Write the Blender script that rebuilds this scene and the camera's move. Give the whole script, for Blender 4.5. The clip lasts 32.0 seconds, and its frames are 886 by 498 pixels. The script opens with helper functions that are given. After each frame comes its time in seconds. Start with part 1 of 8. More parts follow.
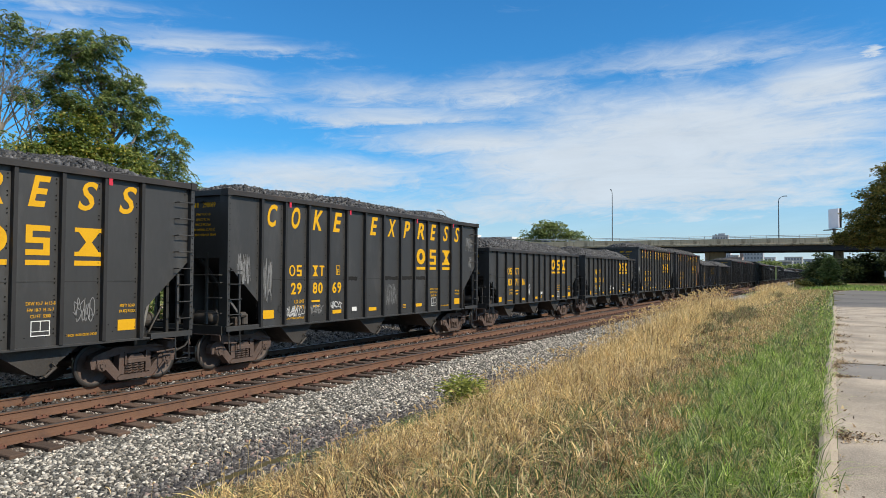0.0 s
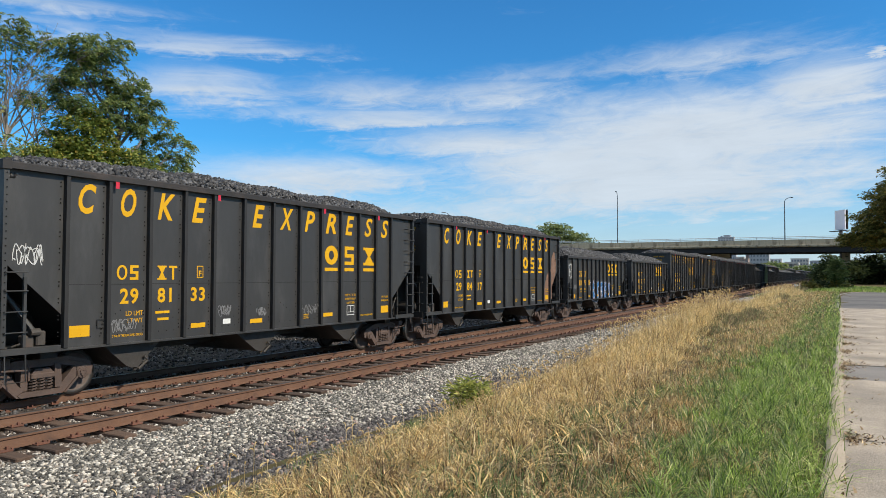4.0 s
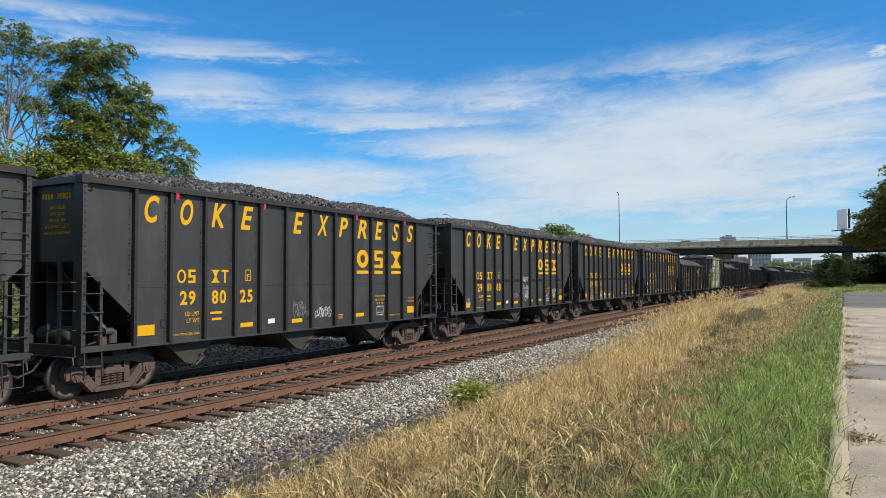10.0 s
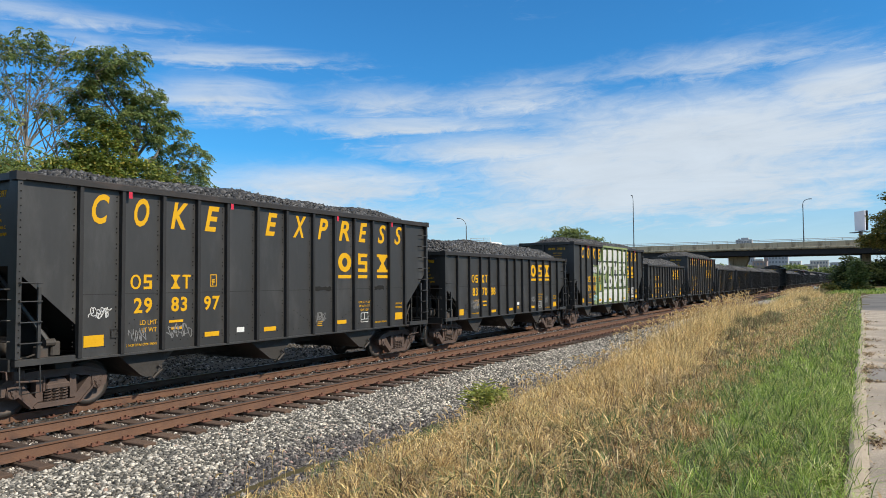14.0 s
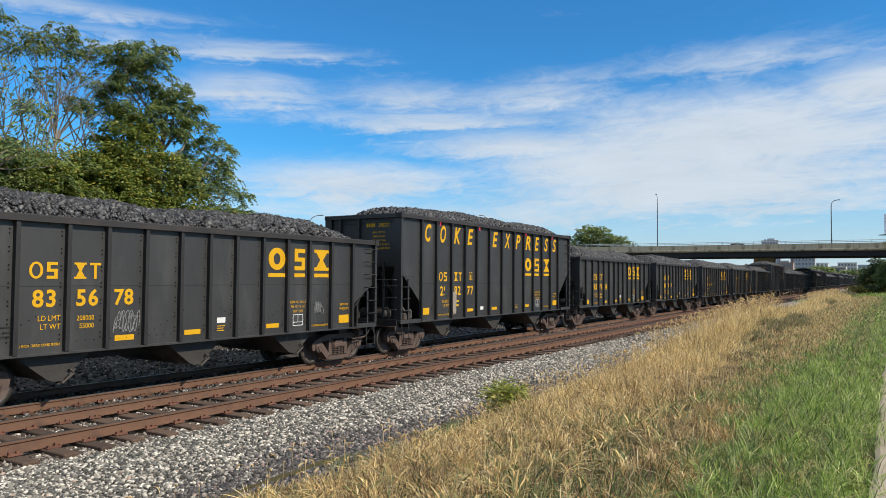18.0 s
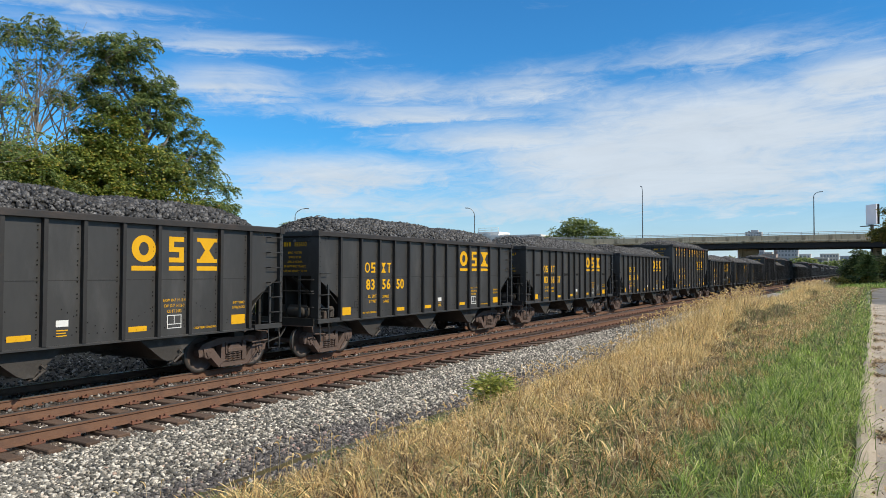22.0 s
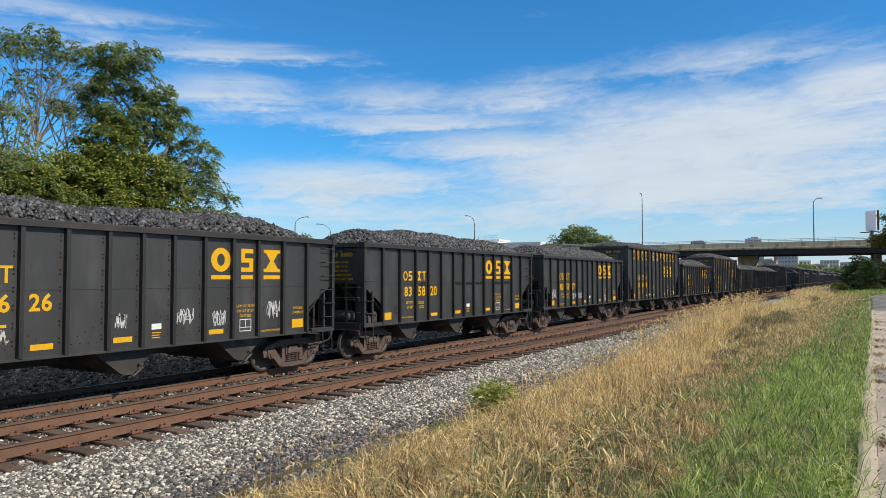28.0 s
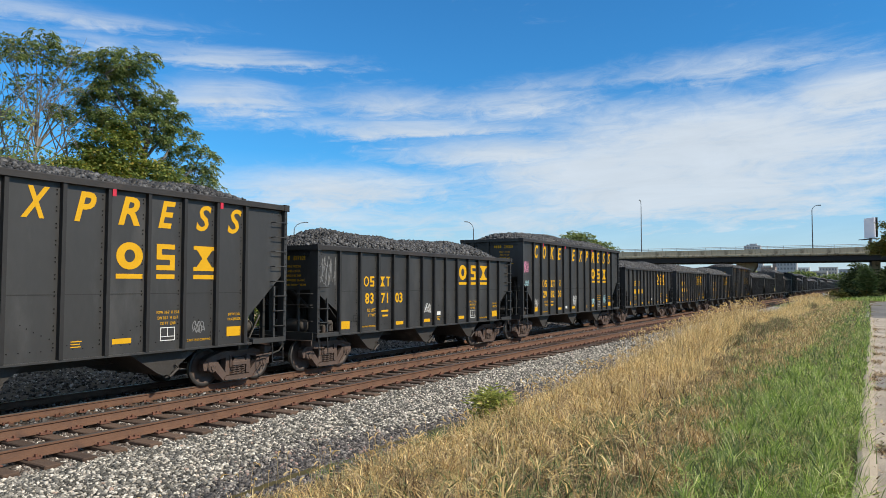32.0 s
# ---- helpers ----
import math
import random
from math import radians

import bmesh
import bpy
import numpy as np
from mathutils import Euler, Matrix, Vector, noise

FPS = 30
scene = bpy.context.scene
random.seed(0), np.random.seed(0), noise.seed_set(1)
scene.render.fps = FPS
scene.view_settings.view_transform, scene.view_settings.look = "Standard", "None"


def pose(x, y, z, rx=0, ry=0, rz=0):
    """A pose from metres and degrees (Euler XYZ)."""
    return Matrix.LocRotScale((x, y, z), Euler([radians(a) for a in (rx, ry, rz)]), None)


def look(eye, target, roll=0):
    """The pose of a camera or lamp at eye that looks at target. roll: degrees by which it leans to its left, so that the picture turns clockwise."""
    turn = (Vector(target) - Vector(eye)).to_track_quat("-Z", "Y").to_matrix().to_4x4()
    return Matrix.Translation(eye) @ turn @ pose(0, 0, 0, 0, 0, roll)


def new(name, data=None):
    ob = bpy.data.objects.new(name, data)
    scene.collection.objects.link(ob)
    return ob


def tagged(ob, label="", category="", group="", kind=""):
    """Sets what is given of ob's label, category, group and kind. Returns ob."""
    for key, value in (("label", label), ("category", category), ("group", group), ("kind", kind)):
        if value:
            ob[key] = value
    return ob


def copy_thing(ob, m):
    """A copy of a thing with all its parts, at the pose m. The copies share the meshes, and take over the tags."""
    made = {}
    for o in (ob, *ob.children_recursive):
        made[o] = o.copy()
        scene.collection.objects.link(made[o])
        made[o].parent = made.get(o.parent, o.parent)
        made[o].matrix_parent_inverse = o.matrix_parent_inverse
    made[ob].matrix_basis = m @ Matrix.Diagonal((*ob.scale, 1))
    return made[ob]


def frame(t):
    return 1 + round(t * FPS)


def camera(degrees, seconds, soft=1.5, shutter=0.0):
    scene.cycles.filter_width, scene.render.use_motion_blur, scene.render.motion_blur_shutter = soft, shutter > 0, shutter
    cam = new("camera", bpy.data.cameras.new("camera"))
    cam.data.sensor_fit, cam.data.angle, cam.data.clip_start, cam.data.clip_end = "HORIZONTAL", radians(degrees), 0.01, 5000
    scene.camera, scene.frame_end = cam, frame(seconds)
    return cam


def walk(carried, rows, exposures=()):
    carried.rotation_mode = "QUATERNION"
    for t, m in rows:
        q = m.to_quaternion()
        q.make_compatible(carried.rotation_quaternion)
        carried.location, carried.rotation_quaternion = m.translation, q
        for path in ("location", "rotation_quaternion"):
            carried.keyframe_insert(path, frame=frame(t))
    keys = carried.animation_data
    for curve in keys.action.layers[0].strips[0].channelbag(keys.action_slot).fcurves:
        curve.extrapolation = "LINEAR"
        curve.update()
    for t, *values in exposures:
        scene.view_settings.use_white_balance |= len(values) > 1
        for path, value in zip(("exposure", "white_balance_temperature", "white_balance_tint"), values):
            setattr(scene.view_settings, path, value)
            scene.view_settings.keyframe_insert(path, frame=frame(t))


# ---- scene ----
EYE = (0.0, -15.52, 2.594)
cam = camera(63.04, 32.0, soft=0.55)


def facing(t, heading, tilt, lean):
    h, e = radians(heading), radians(tilt)
    way = Vector((math.cos(h) * math.cos(e), math.sin(h) * math.cos(e), math.sin(e)))
    return t, look(EYE, Vector(EYE) + way * 10, lean)


# seconds, heading, tilt and lean of the camera, which stands in one place
walk(cam, [
    facing(0, 28.27, 1.86, 0.28), facing(0.5, 28.38, 1.98, 0.29), facing(1, 28.48, 2.04, 0.30), facing(1.5, 28.55, 2.06, 0.30),
    facing(2, 28.59, 2.08, 0.28), facing(2.5, 28.61, 2.08, 0.25), facing(3, 28.62, 2.09, 0.22), facing(3.5, 28.65, 2.09, 0.18),
    facing(5.5, 28.69, 1.82, 0.13), facing(6, 28.69, 1.82, 0.05), facing(6.5, 28.67, 1.84, -0.02), facing(7, 28.66, 1.87, -0.06),
    facing(7.5, 28.69, 1.91, -0.08), facing(8, 28.72, 1.94, -0.09), facing(8.5, 28.73, 1.97, -0.08), facing(9, 28.76, 2.02, -0.11),
    facing(9.5, 28.78, 2.10, -0.17), facing(10, 28.81, 2.19, -0.21), facing(10.5, 28.88, 2.22, -0.28), facing(11, 28.97, 2.21, -0.32),
    facing(11.5, 29.04, 2.14, -0.32), facing(12, 29.10, 2.08, -0.34), facing(12.5, 29.19, 2.09, -0.39), facing(13, 29.32, 2.20, -0.44),
    facing(13.5, 29.55, 2.37, -0.46), facing(14, 29.89, 2.53, -0.45), facing(14.5, 30.31, 2.64, -0.28), facing(16.5, 31.44, 2.35, 0.04),
    facing(17, 31.49, 2.37, 0.25), facing(17.5, 31.55, 2.36, 0.35), facing(18, 31.62, 2.25, 0.43), facing(18.5, 31.65, 2.06, 0.48),
    facing(19, 31.59, 1.82, 0.52), facing(19.5, 31.38, 1.58, 0.56), facing(20, 31.09, 1.41, 0.58), facing(20.5, 30.87, 1.36, 0.53),
    facing(21, 30.71, 1.42, 0.43), facing(21.5, 30.60, 1.54, 0.28), facing(22, 30.53, 1.69, 0.16), facing(22.5, 30.48, 1.84, 0.06),
    facing(23, 30.43, 2.00, -0.00), facing(23.5, 30.37, 2.15, -0.01), facing(24, 30.31, 2.26, -0.03), facing(24.5, 30.27, 2.32, -0.04),
    facing(25, 30.28, 2.34, -0.05), facing(25.5, 30.33, 2.34, -0.04), facing(27.5, 30.49, 2.26, -0.04), facing(28, 30.53, 2.31, -0.06),
    facing(28.5, 30.56, 2.39, -0.07), facing(29, 30.57, 2.49, -0.06), facing(29.5, 30.55, 2.58, 0.00), facing(30, 30.51, 2.65, 0.07),
    facing(30.5, 30.47, 2.72, 0.04), facing(31, 30.44, 2.78, -0.02), facing(31.5, 30.43, 2.78, 0.03), facing(32, 30.45, 2.78, 0.11),
])

# ---- sky and sun ----
SUN_AT = (0.06, -0.76, 0.61)  # towards the sun
world = bpy.data.worlds.new("sky")
scene.world = world
world.use_nodes = True


def build_sky():
    nt = world.node_tree
    nt.nodes.clear()
    N = nt.nodes.new
    L = nt.links.new
    s = Vector(SUN_AT).normalized()
    sky = N("ShaderNodeTexSky")
    sky.sky_type, sky.sun_disc = "NISHITA", False
    sky.sun_elevation = math.asin(s.z)
    sky.sun_rotation = math.atan2(s.x, s.y)
    sky.air_density, sky.dust_density, sky.ozone_density = 1.0, 0.3, 2.2
    tc = N("ShaderNodeTexCoord")
    rot = N("ShaderNodeMapping")
    rot.inputs["Rotation"].default_value = (0, 0, radians(-29))   # x: ahead, y: to the left
    L(tc.outputs["Generated"], rot.inputs["Vector"])
    sep = N("ShaderNodeSeparateXYZ")
    L(rot.outputs[0], sep.inputs[0])

    def M(op, a, b=None, c=None, clamp=False):
        n = N("ShaderNodeMath")
        n.operation, n.use_clamp = op, clamp
        for i, q in enumerate((a, b, c)):
            if q is None:
                continue
            if isinstance(q, (int, float)):
                n.inputs[i].default_value = q
            else:
                L(q, n.inputs[i])
        return n.outputs[0]

    side, up = sep.outputs[1], sep.outputs[2]

    def streaks(sx, sz, scale, detail, rough, dist, off, tilt=0.0):
        comb = N("ShaderNodeCombineXYZ")
        L(M("MULTIPLY", sep.outputs[0], 0.35), comb.inputs[0])
        L(M("MULTIPLY", side, sx), comb.inputs[1])
        L(M("MULTIPLY_ADD", M("MULTIPLY_ADD", side, tilt, up), sz, off), comb.inputs[2])
        n = N("ShaderNodeTexNoise")
        n.inputs["Scale"].default_value, n.inputs["Detail"].default_value = scale, detail
        n.inputs["Roughness"].default_value, n.inputs["Distortion"].default_value = rough, dist
        L(comb.outputs[0], n.inputs["Vector"])
        return n.outputs["Fac"]

    def bell(v, at, width):
        return M("POWER", 2.718, M("MULTIPLY", M("POWER", M("ABSOLUTE", M("DIVIDE", M("SUBTRACT", v, at), width)), 2.0), -1.0))
    big = streaks(0.9, 5.5, 2.4, 4.0, 0.55, 0.3, 3.1, 0.04)
    fine = streaks(1.0, 5.0, 7.0, 9.0, 0.65, 0.7, 7.7, 0.03)
    wisps = streaks(0.8, 9.0, 3.6, 9.0, 0.64, 0.8, 1.9, 0.05)
    curl = streaks(2.2, 7.0, 9.0, 7.0, 0.68, 1.2, 4.4, 0.05)
    cover = M("ADD", M("ADD", M("MULTIPLY", big, 0.32), M("MULTIPLY", curl, 0.34)), M("ADD", M("MULTIPLY", fine, 0.24), M("MULTIPLY", wisps, 0.32)))
    # the banks fray at their edges
    bend = N("ShaderNodeCombineXYZ")
    L(M("MULTIPLY_ADD", M("SUBTRACT", fine, 0.5), 0.11, side), bend.inputs[1])
    L(M("MULTIPLY_ADD", M("SUBTRACT", wisps, 0.5), 0.05, M("MULTIPLY_ADD", M("SUBTRACT", curl, 0.5), 0.022, up)), bend.inputs[2])
    warped = bend.outputs[0]
    # soft banks and bars of cloud over the tracks: side, height, half width, half height, weight
    banks = None
    for at_side, at_up, wide, tall, k in CLOUD_BANKS:
        sub, mul, dot = N("ShaderNodeVectorMath"), N("ShaderNodeVectorMath"), N("ShaderNodeVectorMath")
        sub.operation, mul.operation, dot.operation = "SUBTRACT", "MULTIPLY", "DOT_PRODUCT"
        L(warped, sub.inputs[0])
        sub.inputs[1].default_value = (0, at_side, at_up)
        L(sub.outputs[0], mul.inputs[0])
        mul.inputs[1].default_value = (0, 1 / wide, 1 / tall)
        L(mul.outputs[0], dot.inputs[0])
        L(mul.outputs[0], dot.inputs[1])
        soft = M("MULTIPLY", M("POWER", 2.718, M("MULTIPLY", dot.outputs["Value"], -0.8)), k)
        banks = soft if banks is None else M("MAXIMUM", M("MULTIPLY_ADD", banks, 0.35, soft), banks)
    ahead = M("MULTIPLY_ADD", sep.outputs[0], 4.0, -1.2, clamp=True)
    # unseen broken cover elsewhere and high overhead, added to whiten the sky's light
    around = M("MULTIPLY", M("SUBTRACT", 1.0, ahead), 0.26)
    around = M("ADD", around, M("MULTIPLY", M("MULTIPLY_ADD", up, 2.0, -0.9, clamp=True), 0.5))
    cover = M("ADD", M("ADD", cover, M("MULTIPLY", M("MULTIPLY", banks, ahead), 0.52)), around)
    ramp = N("ShaderNodeMapRange")
    ramp.interpolation_type = "SMOOTHSTEP"
    ramp.inputs["From Min"].default_value, ramp.inputs["From Max"].default_value = 0.68, 1.15
    ramp.inputs["To Max"].default_value = 0.92
    L(cover, ramp.inputs["Value"])
    haze = M("MULTIPLY", M("POWER", M("MULTIPLY_ADD", M("ABSOLUTE", up), -5.6, 1.0, clamp=True), 1.2), 0.86)
    fac = M("MAXIMUM", ramp.outputs[0], haze)
    tint = N("ShaderNodeMix")
    tint.data_type, tint.blend_type = "RGBA", "MULTIPLY"
    tint.inputs[0].default_value = 1.0
    L(sky.outputs[0], tint.inputs[6])
    tint.inputs[7].default_value = SKY_TINT
    mix = N("ShaderNodeMix")
    mix.data_type = "RGBA"
    L(fac, mix.inputs[0])
    L(tint.outputs[2], mix.inputs[6])
    shade = N("ShaderNodeMix")
    shade.data_type = "RGBA"
    L(fine, shade.inputs[0])
    shade.inputs[6].default_value = (*[c * 0.84 for c in CLOUD], 1)
    shade.inputs[7].default_value = (*[c * 1.12 for c in CLOUD], 1)
    L(shade.outputs[2], mix.inputs[7])
    bg = N("ShaderNodeBackground")
    bg.inputs["Strength"].default_value = 0.12
    L(mix.outputs[2], bg.inputs["Color"])
    out = N("ShaderNodeOutputWorld")
    L(bg.outputs[0], out.inputs["Surface"])


CLOUD_BANKS = [(0.275, 0.287, 0.150, 0.015, 0.68), (0.300, 0.236, 0.098, 0.022, 0.88), (0.445, 0.313, 0.140, 0.016, 0.62), (0.479, 0.285, 0.090, 0.012, 0.48), (0.023, 0.210, 0.220, 0.016, 0.82),
               (0.083, 0.245, 0.105, 0.021, 0.56), (-0.147, 0.265, 0.130, 0.022, 0.52), (-0.366, 0.272, 0.160, 0.030, 0.60), (-0.077, 0.238, 0.120, 0.022, 0.66), (-0.359, 0.195, 0.190, 0.045, 0.95),
               (-0.466, 0.225, 0.080, 0.036, 0.85), (-0.161, 0.152, 0.180, 0.028, 0.95), (-0.248, 0.169, 0.100, 0.016, 0.60), (0.177, 0.126, 0.190, 0.034, 0.92), (-0.304, 0.105, 0.280, 0.040, 1.0),
               (-0.502, 0.255, 0.010, 0.008, 0.90), (0.05, 0.075, 0.60, 0.035, 0.62), (-0.30, 0.155, 0.28, 0.085, 0.84), (-0.06, 0.180, 0.150, 0.022, 0.70)]
SKY_TINT = (0.29, 0.92, 1.36, 1)
CLOUD = (5.95, 6.55, 7.15)
build_sky()
sun = new("sun", bpy.data.lights.new("sun", "SUN"))
sun.data.energy, sun.data.angle, sun.data.color = 5.0, radians(0.7), (1.0, 0.90, 0.74)
sun.matrix_world = look(Vector(SUN_AT) * 100, (0, 0, 0))
scene.view_settings.exposure = -0.07


# ---- materials ----
def node_mat(name):
    m = bpy.data.materials.new(name)
    m.use_nodes = True
    nt = m.node_tree
    return m, nt, nt.nodes["Principled BSDF"]


def surface(name, dark, light, scale=3.0, rough=0.7, metal=0.0, bump=0.2, fine=40.0, stain=None, stain_scale=0.8,
            stain_at=0.6, per="", stretch=(1, 1, 1), spec=0.5, spread=0.5, bump_scale=None, through_light=0.0):
    """Two-scale colour, optional stains, relief; per: 'thing' or 'piece' varies it from one to the next."""
    m, nt, b = node_mat(name)
    N, L = nt.nodes.new, nt.links.new
    tc = N("ShaderNodeTexCoord")
    mp = N("ShaderNodeMapping")
    mp.inputs["Scale"].default_value = stretch
    L(tc.outputs["Object"], mp.inputs[0])
    n1, n2 = N("ShaderNodeTexNoise"), N("ShaderNodeTexNoise")
    for n, s, d in ((n1, scale, 5.0), (n2, fine, 3.0)):
        n.inputs["Scale"].default_value, n.inputs["Detail"].default_value = s, d
        L(mp.outputs[0], n.inputs["Vector"])
    f = N("ShaderNodeMath")
    f.operation = "MULTIPLY_ADD"
    L(n1.outputs["Fac"], f.inputs[0])
    f.inputs[1].default_value = 0.6
    g = N("ShaderNodeMath")
    g.operation = "MULTIPLY"
    L(n2.outputs["Fac"], g.inputs[0])
    g.inputs[1].default_value = 0.4
    L(g.outputs[0], f.inputs[2])
    r = N("ShaderNodeMapRange")
    r.inputs["From Min"].default_value, r.inputs["From Max"].default_value = 0.5 - spread / 2, 0.5 + spread / 2
    L(f.outputs[0], r.inputs[0])
    value = r.outputs[0]
    if per:
        q = N("ShaderNodeObjectInfo" if per == "thing" else "ShaderNodeNewGeometry")
        a = N("ShaderNodeMath")
        a.operation = "MULTIPLY_ADD"
        a.inputs[1].default_value, a.use_clamp = 0.45, True
        L(value, a.inputs[0])
        h = N("ShaderNodeMath")
        h.operation = "MULTIPLY"
        h.inputs[1].default_value = 0.6
        L(q.outputs["Random" if per == "thing" else "Random Per Island"], h.inputs[0])
        L(h.outputs[0], a.inputs[2])
        value = a.outputs[0]
    mix = N("ShaderNodeMix")
    mix.data_type = "RGBA"
    mix.inputs[6].default_value, mix.inputs[7].default_value = (*dark, 1), (*light, 1)
    L(value, mix.inputs[0])
    colour = mix.outputs[2]
    if stain:
        n3 = N("ShaderNodeTexNoise")
        n3.inputs["Scale"].default_value, n3.inputs["Detail"].default_value = stain_scale, 7.0
        n3.inputs["Roughness"].default_value = 0.65
        L(mp.outputs[0], n3.inputs["Vector"])
        s = N("ShaderNodeMapRange")
        s.inputs["From Min"].default_value, s.inputs["From Max"].default_value = stain_at - 0.06, stain_at + 0.1
        L(n3.outputs["Fac"], s.inputs[0])
        mx = N("ShaderNodeMix")
        mx.data_type = "RGBA"
        L(s.outputs[0], mx.inputs[0])
        L(colour, mx.inputs[6])
        mx.inputs[7].default_value = (*stain, 1)
        colour = mx.outputs[2]
    L(colour, b.inputs["Base Color"])
    b.inputs["Roughness"].default_value, b.inputs["Metallic"].default_value = rough, metal
    b.inputs["Specular IOR Level"].default_value = spec
    if bump:
        bp = N("ShaderNodeBump")
        bp.inputs["Strength"].default_value = bump
        bp.inputs["Distance"].default_value = 0.02
        if bump_scale:
            n4 = N("ShaderNodeTexNoise")
            n4.inputs["Scale"].default_value, n4.inputs["Detail"].default_value = bump_scale, 4.0
            L(mp.outputs[0], n4.inputs["Vector"])
            L(n4.outputs["Fac"], bp.inputs["Height"])
        else:
            L(f.outputs[0], bp.inputs["Height"])
        L(bp.outputs[0], b.inputs["Normal"])
    if through_light:
        tr = N("ShaderNodeBsdfTranslucent")
        L(colour, tr.inputs[0])
        ms = N("ShaderNodeMixShader")
        ms.inputs[0].default_value = through_light
        L(b.outputs[0], ms.inputs[1])
        L(tr.outputs[0], ms.inputs[2])
        L(ms.outputs[0], nt.nodes["Material Output"].inputs["Surface"])
    return m


def pieces(name, stops, rough=0.8, through_light=0.0, spec=0.4, fine=0.0):
    """Colour picked at random for each separate piece of a joined mesh from stops (at, colour)."""
    m, nt, b = node_mat(name)
    N, L = nt.nodes.new, nt.links.new
    q = N("ShaderNodeNewGeometry")
    ramp = N("ShaderNodeValToRGB")
    while len(ramp.color_ramp.elements) < len(stops):
        ramp.color_ramp.elements.new(0.5)
    for el, (at, c) in zip(ramp.color_ramp.elements, stops):
        el.position, el.color = at, (*c, 1)
    L(q.outputs["Random Per Island"], ramp.inputs[0])
    colour = ramp.outputs[0]
    if fine:
        tc, n = N("ShaderNodeTexCoord"), N("ShaderNodeTexNoise")
        n.inputs["Scale"].default_value, n.inputs["Detail"].default_value = fine, 4.0
        L(tc.outputs["Object"], n.inputs["Vector"])
        mr = N("ShaderNodeMapRange")
        mr.inputs["From Min"].default_value, mr.inputs["From Max"].default_value = 0.3, 0.7
        mr.inputs["To Min"].default_value, mr.inputs["To Max"].default_value = 0.58, 1.28
        L(n.outputs["Fac"], mr.inputs[0])
        hs = N("ShaderNodeHueSaturation")
        L(mr.outputs[0], hs.inputs["Value"])
        L(colour, hs.inputs["Color"])
        colour = hs.outputs[0]
    L(colour, b.inputs["Base Color"])
    b.inputs["Roughness"].default_value, b.inputs["Specular IOR Level"].default_value = rough, spec
    if through_light:
        tr = N("ShaderNodeBsdfTranslucent")
        L(colour, tr.inputs[0])
        ms = N("ShaderNodeMixShader")
        ms.inputs[0].default_value = through_light
        L(b.outputs[0], ms.inputs[1])
        L(tr.outputs[0], ms.inputs[2])
        L(ms.outputs[0], nt.nodes["Material Output"].inputs["Surface"])
    return m


STEEL = surface("car_paint_black", (0.0205, 0.0194, 0.0186), (0.0360, 0.0342, 0.0325), 1.2, 0.50, 0.0, 0.25, 9.0, stain=(0.054, 0.052, 0.050),
                stain_scale=0.9, stain_at=0.60, stretch=(1, 1, 0.35), spec=0.60, bump_scale=2.2)
CHUTE = surface("dusty_chute_paint", (0.027, 0.024, 0.0215), (0.056, 0.050, 0.0445), 1.5, 0.6, 0.0, 0.3, 20.0, stain=(0.10, 0.092, 0.085), stain_scale=1.6, stain_at=0.60, spec=0.35)
GRIME = surface("sooty_smear", (0.015, 0.0147, 0.0145), (0.025, 0.0243, 0.0235), 3.0, 0.8, 0.0, 0.1, 30.0, spec=0.1)
# near black: the rivets' own small shadows are painted into their colour
RIVET = surface("shadowed_rivet_heads", (0.006, 0.006, 0.006), (0.013, 0.0125, 0.012), 6.0, 0.75, 0.0, 0.1, 30.0, spec=0.15)
STEEL_DARK = surface("grimy_black_steel", (0.012, 0.0115, 0.011), (0.026, 0.0245, 0.0225), 3.0, 0.65, 0.0, 0.2, 30.0, stain=(0.045, 0.034, 0.027), stain_at=0.66)
RIB_PAINT = surface("worn_rib_paint", (0.0185, 0.0178, 0.0178), (0.033, 0.0313, 0.0307), 2.0, 0.5, 0.0, 0.25, 25.0, stain=(0.06, 0.036, 0.026), stain_scale=2.5, stain_at=0.64, stretch=(1, 1, 0.5), spec=0.30)
CHORD = surface("rusty_chord_paint", (0.023, 0.0215, 0.0215), (0.037, 0.034, 0.0335), 1.5, 0.6, 0.0, 0.25, 25.0, stain=(0.052, 0.041, 0.037), stain_scale=2.0, stain_at=0.60, stretch=(0.5, 1, 1), spec=0.3)
TRUCK = surface("rusty_cast_steel", (0.056, 0.038, 0.031), (0.132, 0.090, 0.073), 4.0, 0.75, 0.1, 0.35, 40.0, stain=(0.10, 0.048, 0.032), stain_scale=3.0, stain_at=0.62)
TANK = surface("dusty_tank_paint", (0.030, 0.026, 0.023), (0.075, 0.063, 0.053), 3.0, 0.7, 0.0, 0.2, 30.0, stain=(0.09, 0.05, 0.035), stain_at=0.64)
WHEEL = surface("wheel_steel", (0.066, 0.047, 0.039), (0.125, 0.090, 0.074), 5.0, 0.72, 0.0, 0.15, 30.0)
RIM = surface("dark_wheel_rim", (0.024, 0.021, 0.019), (0.050, 0.044, 0.040), 4.0, 0.55, 0.1, 0.1, 40.0)
BRIGHT = surface("polished_steel", (0.22, 0.21, 0.20), (0.36, 0.345, 0.33), 8.0, 0.42, 1.0, 0.05, 60.0)
RAIL = surface("rusty_rail", (0.104, 0.053, 0.032), (0.186, 0.098, 0.058), 2.0, 0.75, 0.1, 0.3, 50.0, stain=(0.09, 0.05, 0.035), stain_scale=1.5, stain_at=0.58)
